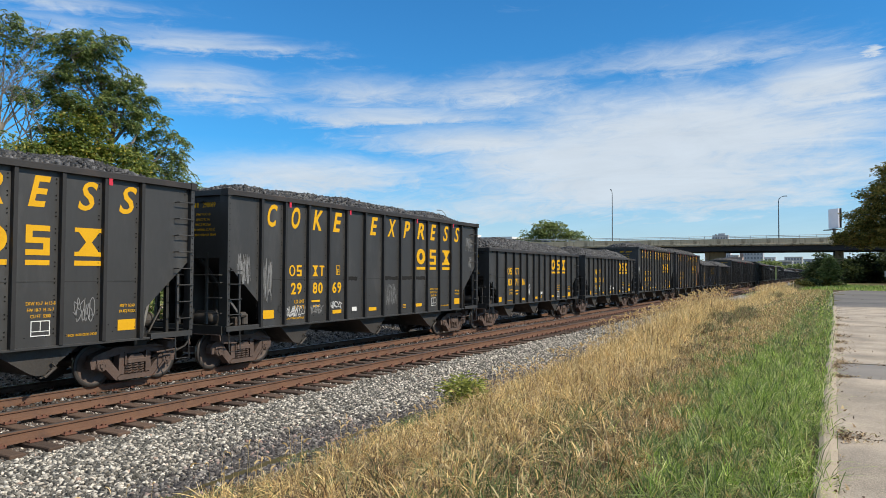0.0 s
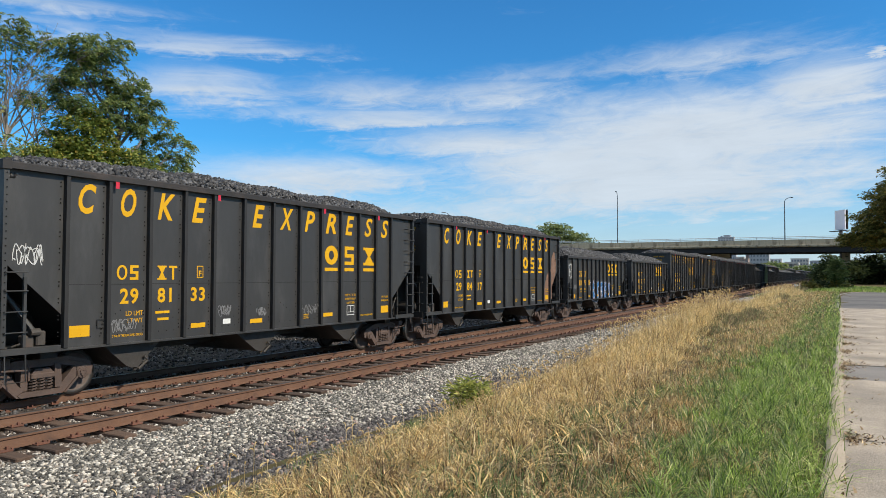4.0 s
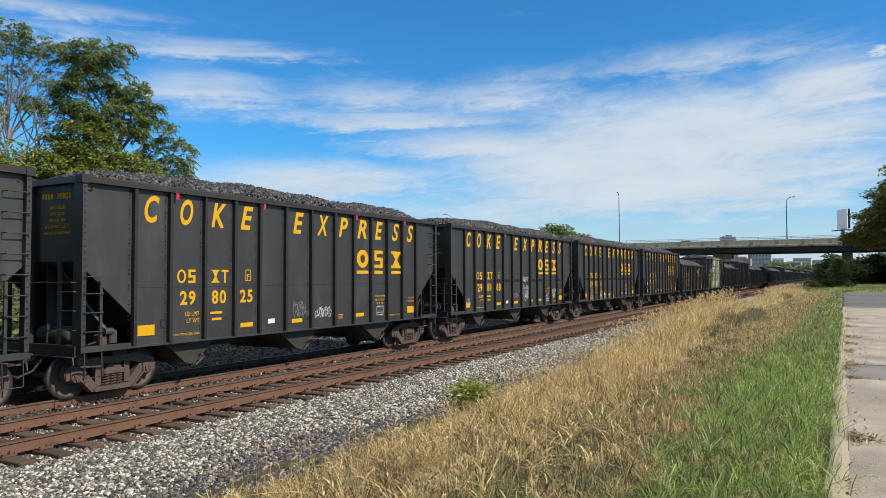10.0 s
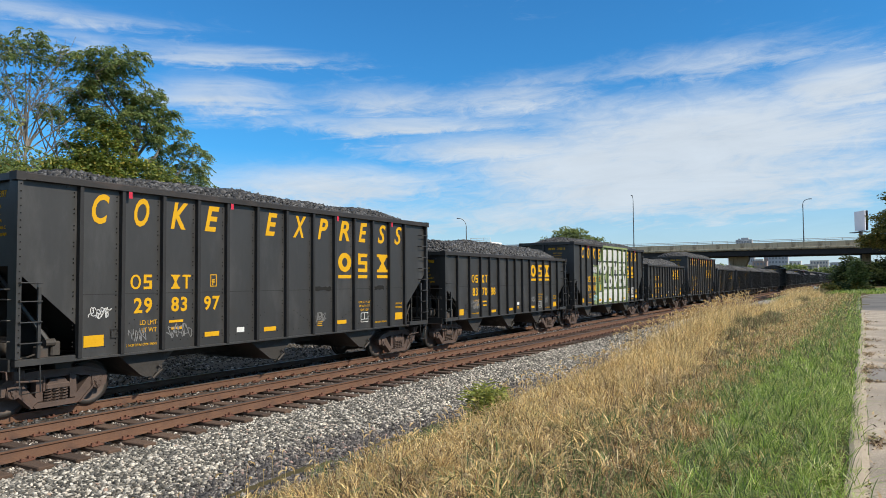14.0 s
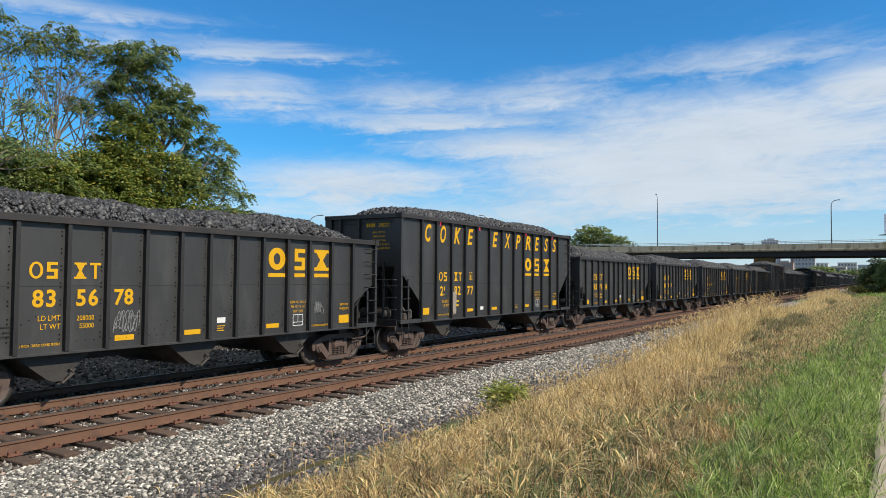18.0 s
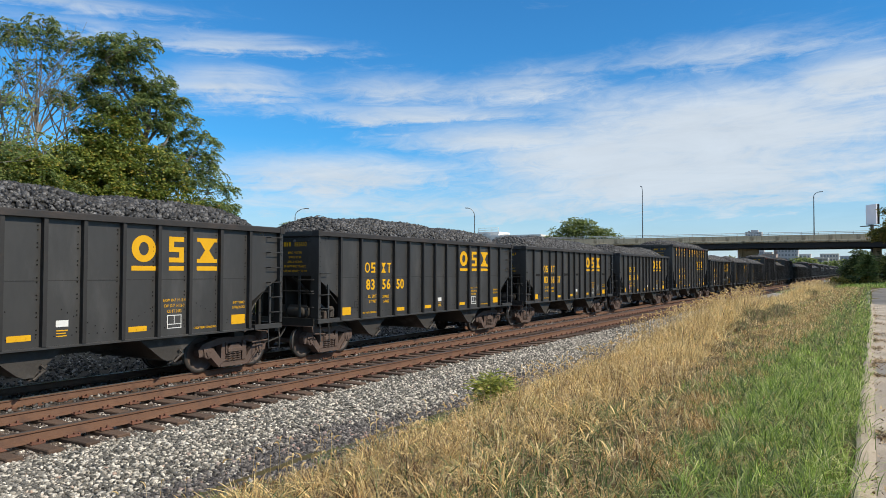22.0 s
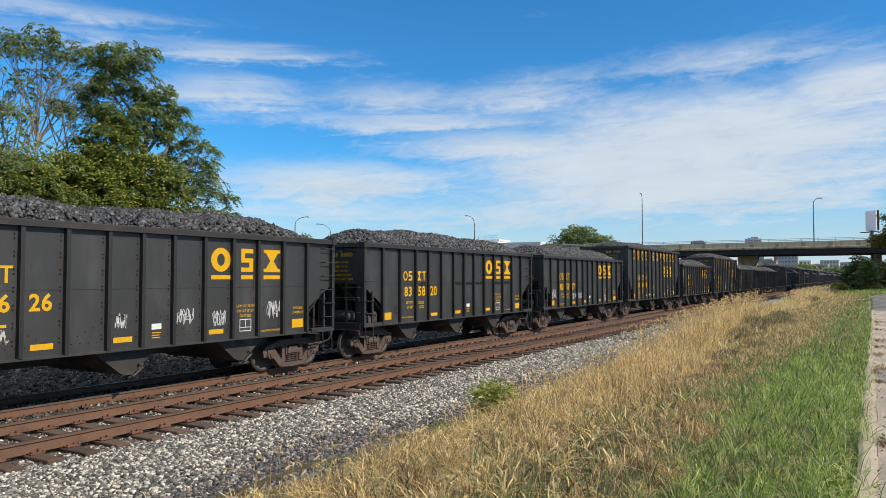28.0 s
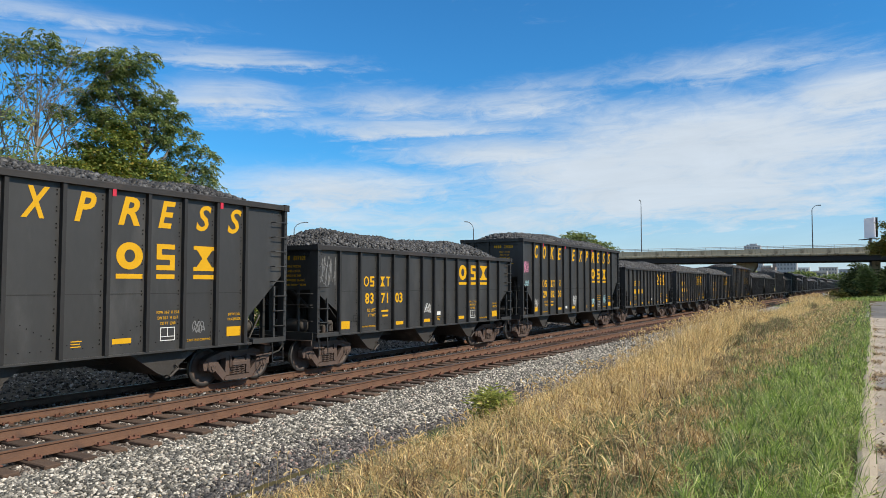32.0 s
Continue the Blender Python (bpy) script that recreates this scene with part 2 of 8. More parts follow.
RAILTOP = surface("worn_rail_head", (0.036, 0.027, 0.023), (0.075, 0.057, 0.048), 2.0, 0.55, 0.2, 0.1, 50.0, stretch=(0.2, 1, 1))
TIE = surface("old_oak_tie", (0.034, 0.021, 0.014), (0.125, 0.076, 0.050), 3.0, 0.85, 0.0, 0.6, 30.0, stretch=(6, 0.7, 6), per="thing")
PLATE = surface("rusty_plate", (0.095, 0.040, 0.026), (0.20, 0.085, 0.052), 8.0, 0.8, 0.1, 0.3, 60.0, per="piece")
YELLOW = surface("yellow_lettering", (0.54, 0.285, 0.008), (0.68, 0.375, 0.012), 2.5, 0.6, 0.0, 0.05, 30.0, spec=0.2)
WHITE = surface("white_marking", (0.55, 0.55, 0.53), (0.72, 0.72, 0.70), 4.0, 0.55, 0.0, 0.05, 30.0)
RED = surface("red_tab", (0.45, 0.01, 0.03), (0.55, 0.02, 0.05), 4.0, 0.5, 0.0, 0.05, 30.0)
COKE = pieces("coke_lumps", [(0.0, (0.012, 0.012, 0.013)), (0.45, (0.034, 0.033, 0.035)), (0.8, (0.075, 0.073, 0.076)), (1.0, (0.16, 0.157, 0.16))], 0.55, spec=0.5, fine=60.0)
# for the mound below the lumps: shade of the gaps, painted near black
COKE_GAPS = surface("coke_gap_shade", (0.008, 0.008, 0.008), (0.018, 0.0175, 0.018), 20.0, 0.8, 0.0, 0.5, 60.0)
STONE = pieces("ballast_stones", [(0.0, (0.055, 0.053, 0.047)), (0.28, (0.105, 0.10, 0.09)), (0.51, (0.175, 0.165, 0.146)), (0.67, (0.34, 0.312, 0.268)),
                                  (0.86, (0.53, 0.49, 0.43)), (0.97, (0.76, 0.71, 0.62)), (1.0, (0.40, 0.28, 0.22))], 0.85, fine=45.0)
CONCRETE = surface("weathered_concrete", (0.42, 0.345, 0.235), (0.60, 0.50, 0.35), 0.5, 0.85, 0.0, 0.3, 6.0, stain=(0.21, 0.165, 0.11), stain_scale=1.1, stain_at=0.56, stretch=(1, 1, 0.22))
GIRDER = surface("dark_girder_paint", (0.014, 0.012, 0.012), (0.024, 0.021, 0.021), 0.6, 0.6, 0.0, 0.1, 6.0)
PATH = surface("path_concrete", (0.21, 0.178, 0.14), (0.55, 0.455, 0.355), 0.9, 0.88, 0.0, 0.6, 60.0, stain=(0.27, 0.235, 0.195), stain_scale=0.8, stain_at=0.62, spread=0.34, bump_scale=70.0)
KERB = surface("pale_kerb_concrete", (0.24, 0.198, 0.145), (0.50, 0.41, 0.31), 1.2, 0.9, 0.0, 0.4, 60.0, stain=(0.28, 0.23, 0.16), stain_scale=2.2, stain_at=0.60, bump_scale=50.0)
PATCH = surface("old_patch", (0.15, 0.135, 0.12), (0.28, 0.25, 0.22), 1.0, 0.9, 0.0, 0.3, 60.0)
# asphalt whose dark tone and broad patches also carry the trees' shade
ASPHALT = surface("shade_dark_asphalt", (0.115, 0.105, 0.095), (0.20, 0.18, 0.16), 0.35, 0.9, 0.0, 0.4, 8.0, stain=(0.085, 0.08, 0.075), stain_scale=0.12, stain_at=0.52)
RAILING = surface("pale_railing", (0.42, 0.44, 0.46), (0.56, 0.58, 0.60), 2.0, 0.5, 0.2, 0.0, 20.0)
GALV = surface("galvanised_steel", (0.09, 0.10, 0.11), (0.16, 0.17, 0.18), 2.0, 0.5, 0.6, 0.05, 20.0)


# ---- mesh building ----
class Geo:
    """Collects vertices and faces for one mesh."""

    def __init__(self):
        self.v, self.f = [], []

    def add(self, verts, faces):
        k = len(self.v)
        self.v += [tuple(p) for p in verts]
        self.f += [tuple(i + k for i in q) for q in faces]
        return self

    def box(self, x0, x1, y0, y1, z0, z1):
        return self.add([(x, y, z) for z in (z0, z1) for y in (y0, y1) for x in (x0, x1)],
                        [(0, 2, 3, 1), (4, 5, 7, 6), (0, 1, 5, 4), (2, 6, 7, 3), (0, 4, 6, 2), (1, 3, 7, 5)])

    def bevel_box(self, x0, x1, y0, y1, z0, z1, b=0.01):
        """A box with its upper and outer edges taken off."""
        ring = [(x0 + b, y0), (x1 - b, y0), (x1, y0 + b), (x1, y1 - b), (x1 - b, y1), (x0 + b, y1), (x0, y1 - b), (x0, y0 + b)]
        inner = [(min(max(x, x0 + b), x1 - b), min(max(y, y0 + b), y1 - b)) for x, y in ring]
        vs = [(x, y, z0) for x, y in ring] + [(x, y, z1 - b) for x, y in ring] + [(x, y, z1) for x, y in inner]
        fs = [tuple(reversed(range(8)))]
        for k in (0, 8):
            for i in range(8):
                j = (i + 1) % 8
                fs.append((k + i, k + j, k + 8 + j, k + 8 + i))
        fs.append(tuple(range(16, 24)))
        return self.add(vs, fs)

    def tube(self, pts, r, n=8, caps=True, r1=None):
        """A round bar along pts."""
        pts = [Vector(p) for p in pts]
        k0, rings = len(self.v), []
        for i, p in enumerate(pts):
            d = (pts[min(i + 1, len(pts) - 1)] - pts[max(i - 1, 0)]).normalized()
            a = d.orthogonal().normalized() if i == 0 else (a - d * a.dot(d)).normalized()
            b = d.cross(a)
            q = r if r1 is None else r + (r1 - r) * i / max(len(pts) - 1, 1)
            rings.append([tuple(p + (a * math.cos(2 * math.pi * j / n) + b * math.sin(2 * math.pi * j / n)) * q) for j in range(n)])
        vs = [w for ring in rings for w in ring]
        fs = []
        for i in range(len(pts) - 1):
            for j in range(n):
                m = (j + 1) % n
                fs.append((i * n + j, i * n + m, (i + 1) * n + m, (i + 1) * n + j))
        if caps:
            fs += [tuple(reversed(range(n))), tuple((len(pts) - 1) * n + j for j in range(n))]
        return self.add(vs, fs)

    def plate(self, outline, axis, lo, hi):
        """A flat outline given anti-clockwise, extruded along an axis: 'y' takes (x, z), 'x' takes (y, z), 'z' takes (x, y)."""
        n = len(outline)
        def at(p, h):
            return {"y": (p[0], h, p[1]), "x": (h, p[0], p[1]), "z": (p[0], p[1], h)}[axis]
        vs = [at(p, lo) for p in outline] + [at(p, hi) for p in outline]
        fs = [(i, (i + 1) % n, n + (i + 1) % n, n + i) for i in range(n)] + [tuple(reversed(range(n))), tuple(range(n, 2 * n))]
        return self.add(vs, fs)

    def spin(self, profile, centre, axis="y", n=24):
        """A turned solid: profile of (radius, offset along the axis)."""
        vs, m = [], len(profile)
        cx, cy, cz = centre
        for j in range(n):
            c, s = math.cos(2 * math.pi * j / n), math.sin(2 * math.pi * j / n)
            for r, o in profile:
                vs.append({"y": (cx + r * c, cy + o, cz + r * s), "x": (cx + o, cy + r * c, cz + r * s), "z": (cx + r * c, cy + r * s, cz + o)}[axis])
        fs = []
        for j in range(n):
            k = (j + 1) % n
            for i in range(m - 1):
                fs.append((j * m + i, j * m + i + 1, k * m + i + 1, k * m + i))
        return self.add(vs, fs)

    def mesh(self, name, mats, smooth=False):
        me = bpy.data.meshes.new(name)
        me.from_pydata(self.v, [], self.f)
        for m in mats if isinstance(mats, (list, tuple)) else [mats]:
            me.materials.append(m)
        bm = bmesh.new()
        bm.from_mesh(me)
        bmesh.ops.recalc_face_normals(bm, faces=bm.faces[:])
        bm.to_mesh(me)
        bm.free()
        if smooth:
            me.polygons.foreach_set("use_smooth", [True] * len(me.polygons))
        return me


def bulk(name, verts, faces, mat, smooth=False):
    """A large mesh straight from arrays of vertices and of equal-sided faces."""
    me = bpy.data.meshes.new(name)
    verts, faces = np.asarray(verts, dtype=np.float32), np.asarray(faces, dtype=np.int32)
    k = faces.shape[1]
    me.vertices.add(len(verts))
    me.vertices.foreach_set("co", verts.ravel())
    me.loops.add(faces.size)
    me.loops.foreach_set("vertex_index", faces.ravel())
    me.polygons.add(len(faces))
    me.polygons.foreach_set("loop_start", np.arange(0, faces.size, k, dtype=np.int32))
    if smooth:
        me.polygons.foreach_set("use_smooth", np.ones(len(faces), dtype=bool))
    me.update(calc_edges=True)
    me.materials.append(mat)
    return me


def part(name, geo, mat, parent=None, label="", smooth=False, at=None):
    ob = new(name, geo if isinstance(geo, bpy.types.Mesh) else geo.mesh(name, mat, smooth))
    ob.parent = parent
    if at:
        ob.location = at
    if label:
        ob["label"] = label
    return ob


def thing(name, label, category, group="", kind="", at=(0, 0, 0)):
    ob = tagged(new(name), label, category, group, kind)
    ob.location = at
    return ob


def lettering(text, size, mat, slant=0.0, width=1.0, bold=0.0, align="LEFT", spacing=1.0, lines=1.0):
    """Flat raised text in the plane of the car's side: x along, z up, facing -y."""
    cu = bpy.data.curves.new("lettering", "FONT")
    cu.body, cu.size, cu.shear, cu.offset, cu.extrude = text, size, slant, bold, 0.003
    cu.align_x, cu.space_character, cu.space_line, cu.resolution_u = align, spacing, lines, 3
    ob = bpy.data.objects.new("lettering", cu)
    me = bpy.data.meshes.new_from_object(ob)
    bpy.data.objects.remove(ob)
    me.transform(Matrix.Diagonal((width, 1, 1, 1)))
    me.transform(Matrix.Rotation(radians(90), 4, "X"))
    me.materials.clear()
    me.materials.append(mat)
    return me
# ---- ground ----
def profile(y):
    ys = (-400, -60, -18.0, -15.6, -13.6, -11.5, -10.0, -9.0, -8.3, -6.0, -2.5, 3.0, 5.0, 9.0, 14.0, 40.0, 400)
    zs = (1.5, 0.9, 0.93, 0.93, 0.90, 0.62, 0.28, 0.04, -0.06, -0.20, -0.5, -0.55, -0.45, -0.1, 0.3, 0.5, 0.5)
    return np.interp(y, ys, zs)


def ground_z(x, y):
    x, y = np.asarray(x, dtype=float), np.asarray(y, dtype=float)
    z = profile(y)
    z = z + 0.50 * np.exp(-((x - 31) / 12.0) ** 2) * np.exp(-((y + 11.4) / 1.5) ** 2)
    z = z + 0.25 * np.exp(-((x - 62) / 18.0) ** 2) * np.exp(-((y + 11.5) / 2.2) ** 2)
    return z


SOIL = surface("turf", (0.045, 0.042, 0.018), (0.13, 0.105, 0.05), 0.6, 0.95, 0.0, 0.4, 14.0, stain=(0.16, 0.12, 0.06), stain_scale=0.35, stain_at=0.55, spec=0.1)


def build_ground():
    xs = np.unique(np.concatenate([np.linspace(-600, -20, 12), np.linspace(-20, 90, 111), np.linspace(90, 220, 40), np.linspace(220, 3000, 30)]))
    ys = np.unique(np.concatenate([np.linspace(-1500, -60, 14), np.linspace(-60, -18, 22), np.linspace(-18, 14, 97), np.linspace(14, 60, 16), np.linspace(60, 1500, 14)]))
    X, Y = np.meshgrid(xs, ys, indexing="ij")
    Z = ground_z(X, Y)
    near = (X < 90) & (X > -20) & (Y > -18) & (Y < 14)
    rng = np.random.RandomState(5)
    Z = Z + np.where(near, rng.normal(0, 0.015, Z.shape), 0)
    v = np.stack([X, Y, Z], -1).reshape(-1, 3)
    nx, ny = len(xs), len(ys)
    i, j = np.meshgrid(np.arange(nx - 1), np.arange(ny - 1), indexing="ij")
    a = (i * ny + j).ravel()
    f = np.stack([a, a + ny, a + ny + 1, a + 1], -1)
    ob = new("ground", bulk("ground", v, f, SOIL, True))
    tagged(ob, "dry grassy ground sloping down to the tracks", "ground", kind="structure")


build_ground()

# ---- tracks ----
GAUGE = 0.7525
NEAR_Y, NEAR_Z = -4.555, 0.322
BED = surface("ballast_bed", (0.10, 0.095, 0.09), (0.42, 0.385, 0.34), 24.0, 0.9, 0.0, 0.9, 45.0, spread=0.28, stain=(0.09, 0.085, 0.085), stain_scale=0.7, stain_at=0.6)
BED_CRIB = surface("crib_ballast", (0.045, 0.033, 0.026), (0.16, 0.125, 0.10), 24.0, 0.9, 0.0, 0.9, 45.0, spread=0.35)
# this dark colour holds coke dust and the shade of the train
BED_DARK = surface("dark_bed_ballast", (0.028, 0.022, 0.017), (0.095, 0.076, 0.060), 26.0, 0.8, 0.0, 0.9, 45.0, spread=0.35)


def sheet(name, outline, x0, x1, step, mat, label, jitter=0.0):
    """A strip that follows the tracks, with the cross-section outline of (y, z)."""
    xs = np.arange(x0, x1 + step, step)
    rng = np.random.RandomState(3)
    v = np.array([(x, y, z + rng.uniform(-jitter, jitter)) for x in xs for y, z in outline])
    m = len(outline)
    f = [(i * m + j, (i + 1) * m + j, (i + 1) * m + j + 1, i * m + j + 1) for i in range(len(xs) - 1) for j in range(m - 1)]
    return tagged(new(name, bulk(name, v, f, mat, True)), label, "ballast", kind="structure")


sheet("ballast_shoulder", [(-9.15, -0.06), (-8.6, -0.01), (-7.6, 0.03), (-6.6, 0.055), (-5.9, 0.075)], -30, 700, 0.5, BED, "pale grey crushed stone ballast along the empty track", 0.012)
sheet("ballast_crib", [(-5.9, 0.075), (-5.3, 0.085), (-4.5, 0.085), (-3.8, 0.085), (-3.1, 0.085), (-2.75, 0.06), (-2.1, -0.14), (-1.7, -0.19)], -30, 700, 0.5, BED_CRIB,
      "brown and grey stone between the ties of the empty track", 0.010)
# the darkened bed runs on behind the train, where its shade lies
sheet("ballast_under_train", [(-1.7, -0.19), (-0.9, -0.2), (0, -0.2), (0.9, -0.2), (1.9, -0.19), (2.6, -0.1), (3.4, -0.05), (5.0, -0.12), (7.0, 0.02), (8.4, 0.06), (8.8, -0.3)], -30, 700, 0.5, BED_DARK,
      "dark crushed stone under the train", 0.02)

RAIL_SECTION = [(-0.075, -0.17), (0.075, -0.17), (0.075, -0.157), (0.012, -0.14), (0.009, -0.05), (0.034, -0.035), (0.036, -0.008), (0.028, 0.0),
                (-0.028, 0.0), (-0.036, -0.008), (-0.034, -0.035), (-0.009, -0.05), (-0.012, -0.14), (-0.075, -0.157)]


def rail(y, z, label, top):
    g = Geo().plate([(a, b) for a, b in RAIL_SECTION], "x", -30, 700)
    me = g.mesh("rail", [RAIL, top])
    for p in me.polygons:
        if p.center.z > -0.012:
            p.material_index = 1
    ob = new("rail", me)
    ob.location = (0, y, z)
    return tagged(ob, label, "rail", "running rails", "structure")


for side in (-1, 1):
    rail(NEAR_Y + side * GAUGE, NEAR_Z, "brown rusty steel rail of the empty track", RAILTOP)
    rail(side * GAUGE, 0.0, "rusty steel rail under the train with a polished head", BRIGHT)

# ---- hopper cars ----
CAR_T = dict(L=15.008, H=4.752, over=0.57, cut=2.88, cut_x=1.22, end_z=2.95,
             ribs=[1.32, 2.30, 3.36, 4.37, 5.30, 6.35, 7.48, 8.62, 9.62, 10.61, 11.60, 12.58, 13.53],
             chutes=[(2.35, 3.2, 3.95), (6.3, 7.3, 8.15), (10.3, 11.35, 12.3)])
CAR_L = dict(L=13.2, H=3.744, over=0.736, cut=2.39, cut_x=1.0, end_z=2.42,
             ribs=[1.08, 2.11, 3.11, 3.97, 4.88, 5.80, 6.63, 7.46, 8.36, 9.26, 10.13, 11.07, 12.04],
             chutes=[(2.2, 3.1, 3.85), (5.6, 6.5, 7.3), (8.9, 9.8, 10.7)])
SHEET, OUT, SILL0, SILL1 = 1.56, 1.67, 1.06, 1.20


def side_sheet(c, s):
    L, H, z, x = c["L"], c["H"], c["cut"], c["cut_x"]
    pts = [(x + 0.1, SILL0), (L - x - 0.1, SILL0), (L - x - 0.1, 1.72), (L - 0.02, z), (L - 0.02, H - 0.05), (0.02, H - 0.05), (0.02, z), (x + 0.1, 1.72)]
    return Geo().plate(pts, "y", *sorted((s * SHEET, s * (SHEET - 0.025))))


def rib_mesh(c):
    g = Geo()
    z0, z1 = SILL0 + 0.012, c["H"] - 0.12
    # a pressed channel with sloping flanks
    g.add([(-0.052, 0, z0), (-0.042, -0.10, z0), (0.042, -0.10, z0), (0.052, 0, z0), (-0.052, 0, z1), (-0.042, -0.10, z1), (0.042, -0.10, z1), (0.052, 0, z1)],
          [(0, 1, 5, 4), (1, 2, 6, 5), (2, 3, 7, 6), (0, 3, 2, 1), (4, 5, 6, 7)])
    return g.mesh("rib", RIB_PAINT)


def rivet_row(c):
    g = Geo()
    for x in c["ribs"]:
        for d in (-0.115,):
            z = 1.32
            k = 0
            while z < c["H"] - 0.2:
                if k % 8 in (0, 1, 4, 5):
                    g.add([(x + d - 0.021, -SHEET - 0.001, z), (x + d, -SHEET - 0.016, z + 0.021), (x + d + 0.021, -SHEET - 0.001, z), (x + d, -SHEET - 0.016, z - 0.021)], [(0, 1, 2, 3)])
                z += 0.085
                k += 1
    z = 2.0
    for x in (0.055, c["L"] - 0.055):
        z = 1.3
        while z < c["H"] - 0.2:
            g.add([(x - 0.018, -OUT - 0.003, z), (x, -OUT - 0.018, z + 0.016), (x + 0.018, -OUT - 0.003, z), (x, -OUT - 0.018, z - 0.016)], [(0, 1, 2, 3)])
            z += 0.14
    # along the slopes of the hopper bottoms behind the side sheet
    for a, m, b in c["chutes"]:
        for e, way in ((a - 0.15, -1), (b + 0.15, 1)):
            for k in range(7):
                x, z = e + way * 0.09 * k, 1.34 + 0.075 * (6 - k)
                x = m + (x - m) * (0.55 + 0.07 * k)
                g.add([(x - 0.016, -SHEET - 0.001, z), (x, -SHEET - 0.013, z + 0.016), (x + 0.016, -SHEET - 0.001, z), (x, -SHEET - 0.013, z - 0.016)], [(0, 1, 2, 3)])
    for i in range(56):
        x = 1.5 + i * (c["L"] - 3) / 55
        g.add([(x - 0.018, -SHEET - 0.001, 1.26), (x, -SHEET - 0.014, 1.274), (x + 0.018, -SHEET - 0.001, 1.26), (x, -SHEET - 0.014, 1.246)], [(0, 1, 2, 3)])
    return g


def wheelset_mesh():
    g = Geo()
    for s in (-1, 1):
        # tread, rim, dished plate and hub of one wheel
        prof = [(0.0, -0.07 * s), (0.13, -0.09 * s), (0.15, -0.075 * s), (0.19, -0.02 * s), (0.36, 0.0), (0.395, -0.06 * s), (0.448, -0.068 * s), (0.457, -0.05 * s), (0.462, 0.03 * s),
                (0.49, 0.045 * s), (0.487, 0.065 * s), (0.40, 0.068 * s), (0.37, 0.03 * s), (0.15, 0.05 * s), (0.0, 0.05 * s)]
        g.spin([(r, -o * -1) for r, o in prof], (0, s * 0.765, 0), "y", 32)
    g.tube([(0, -1.08, 0), (0, 1.08, 0)], 0.075, 10)
    # bolted end caps
    for s in (-1, 1):
        g.spin([(0.0, 0.0), (0.085, 0.0), (0.095, -0.02 * s), (0.095, -0.08 * s)], (0, s * 1.15, 0), "y", 14)
        for k in range(3):
            a = 2 * math.pi * k / 3
            g.tube([(0.05 * math.cos(a), s * 1.14, 0.05 * math.sin(a)), (0.05 * math.cos(a), s * 1.17, 0.05 * math.sin(a))], 0.018, 6)
    me = g.mesh("wheelset", [WHEEL, BRIGHT, TRUCK, RIM])
    for p in me.polygons:
        c = p.center
        r = math.hypot(c.x, c.z)
        p.use_smooth = r > 0.2
        if 0.452 < r < 0.475 and 0.70 < abs(c.y) < 0.80:
            p.material_index = 1
        elif abs(c.y) > 1.0:
            p.material_index = 2
        elif r > 0.425:
            p.material_index = 3
    return me


def side_frame_mesh():
    """A cast side frame: a solid truss with two small windows and an opening for the springs."""
    g = Geo()
    # upper member with the jaws over the bearings
    g.plate([(-1.13, 0.40), (-1.03, 0.40), (-1.01, 0.55), (-0.77, 0.55), (-0.75, 0.62), (-0.42, 0.68), (0.42, 0.68), (0.75, 0.62), (0.77, 0.55), (1.01, 0.55), (1.03, 0.40), (1.13, 0.40),
             (1.16, 0.58), (1.06, 0.69), (0.60, 0.82), (-0.60, 0.82), (-1.06, 0.69), (-1.16, 0.58)], "y", -0.09, 0.09)
    g.plate([(-1.12, 0.66), (-1.05, 0.71), (-0.57, 0.845), (0.57, 0.845), (1.05, 0.71), (1.12, 0.66), (1.06, 0.635), (0.55, 0.775), (-0.55, 0.775), (-1.06, 0.635)], "y", -0.125, 0.12)
    for s in (-1, 1):
        def flip(pts):
            return [(s * a, b) for a, b in (pts if s > 0 else pts[::-1])]
        # diagonal, column and the web between them, round a small window
        g.plate(flip([(0.40, 0.10), (0.50, 0.12), (0.80, 0.42), (0.79, 0.60), (0.70, 0.60), (0.46, 0.32), (0.40, 0.28)]), "y", -0.10, 0.085)
        g.plate(flip([(0.48, 0.10), (0.53, 0.10), (0.84, 0.41), (0.83, 0.46)]), "y", -0.135, 0.10)
        g.plate(flip([(0.29, 0.22), (0.40, 0.22), (0.44, 0.34), (0.42, 0.70), (0.29, 0.70)]), "y", -0.10, 0.09)
        g.plate(flip([(0.26, 0.42), (0.30, 0.42), (0.30, 0.72), (0.26, 0.72)]), "y", -0.135, 0.09)
        g.box(s * 0.89 - 0.12, s * 0.89 + 0.12, -0.12, 0.09, 0.52, 0.60)   # bearing adapter
        g.spin([(0.0, -0.17), (0.06, -0.17), (0.07, -0.15), (0.115, -0.145), (0.135, -0.11), (0.135, 0.1)], (s * 0.89, 0, 0.457), "y", 18)
        for k in range(3):
            a = 2.1 * k + 0.4
            g.tube([(s * 0.89 + 0.075 * math.cos(a), -0.145, 0.457 + 0.075 * math.sin(a)), (s * 0.89 + 0.075 * math.cos(a), -0.175, 0.457 + 0.075 * math.sin(a))], 0.018, 6)
    g.plate([(-0.44, 0.09), (0.44, 0.09), (0.50, 0.14), (0.42, 0.20), (-0.42, 0.20), (-0.50, 0.14)], "y", -0.135, 0.13)
    g.bevel_box(-0.255, 0.255, -0.17, 0.1, 0.46, 0.56, 0.02)   # bolster end
    g.plate([(-0.22, 0.56), (0.22, 0.56), (0.15, 0.65), (-0.15, 0.65)], "y", -0.14, 0.1)
    return g


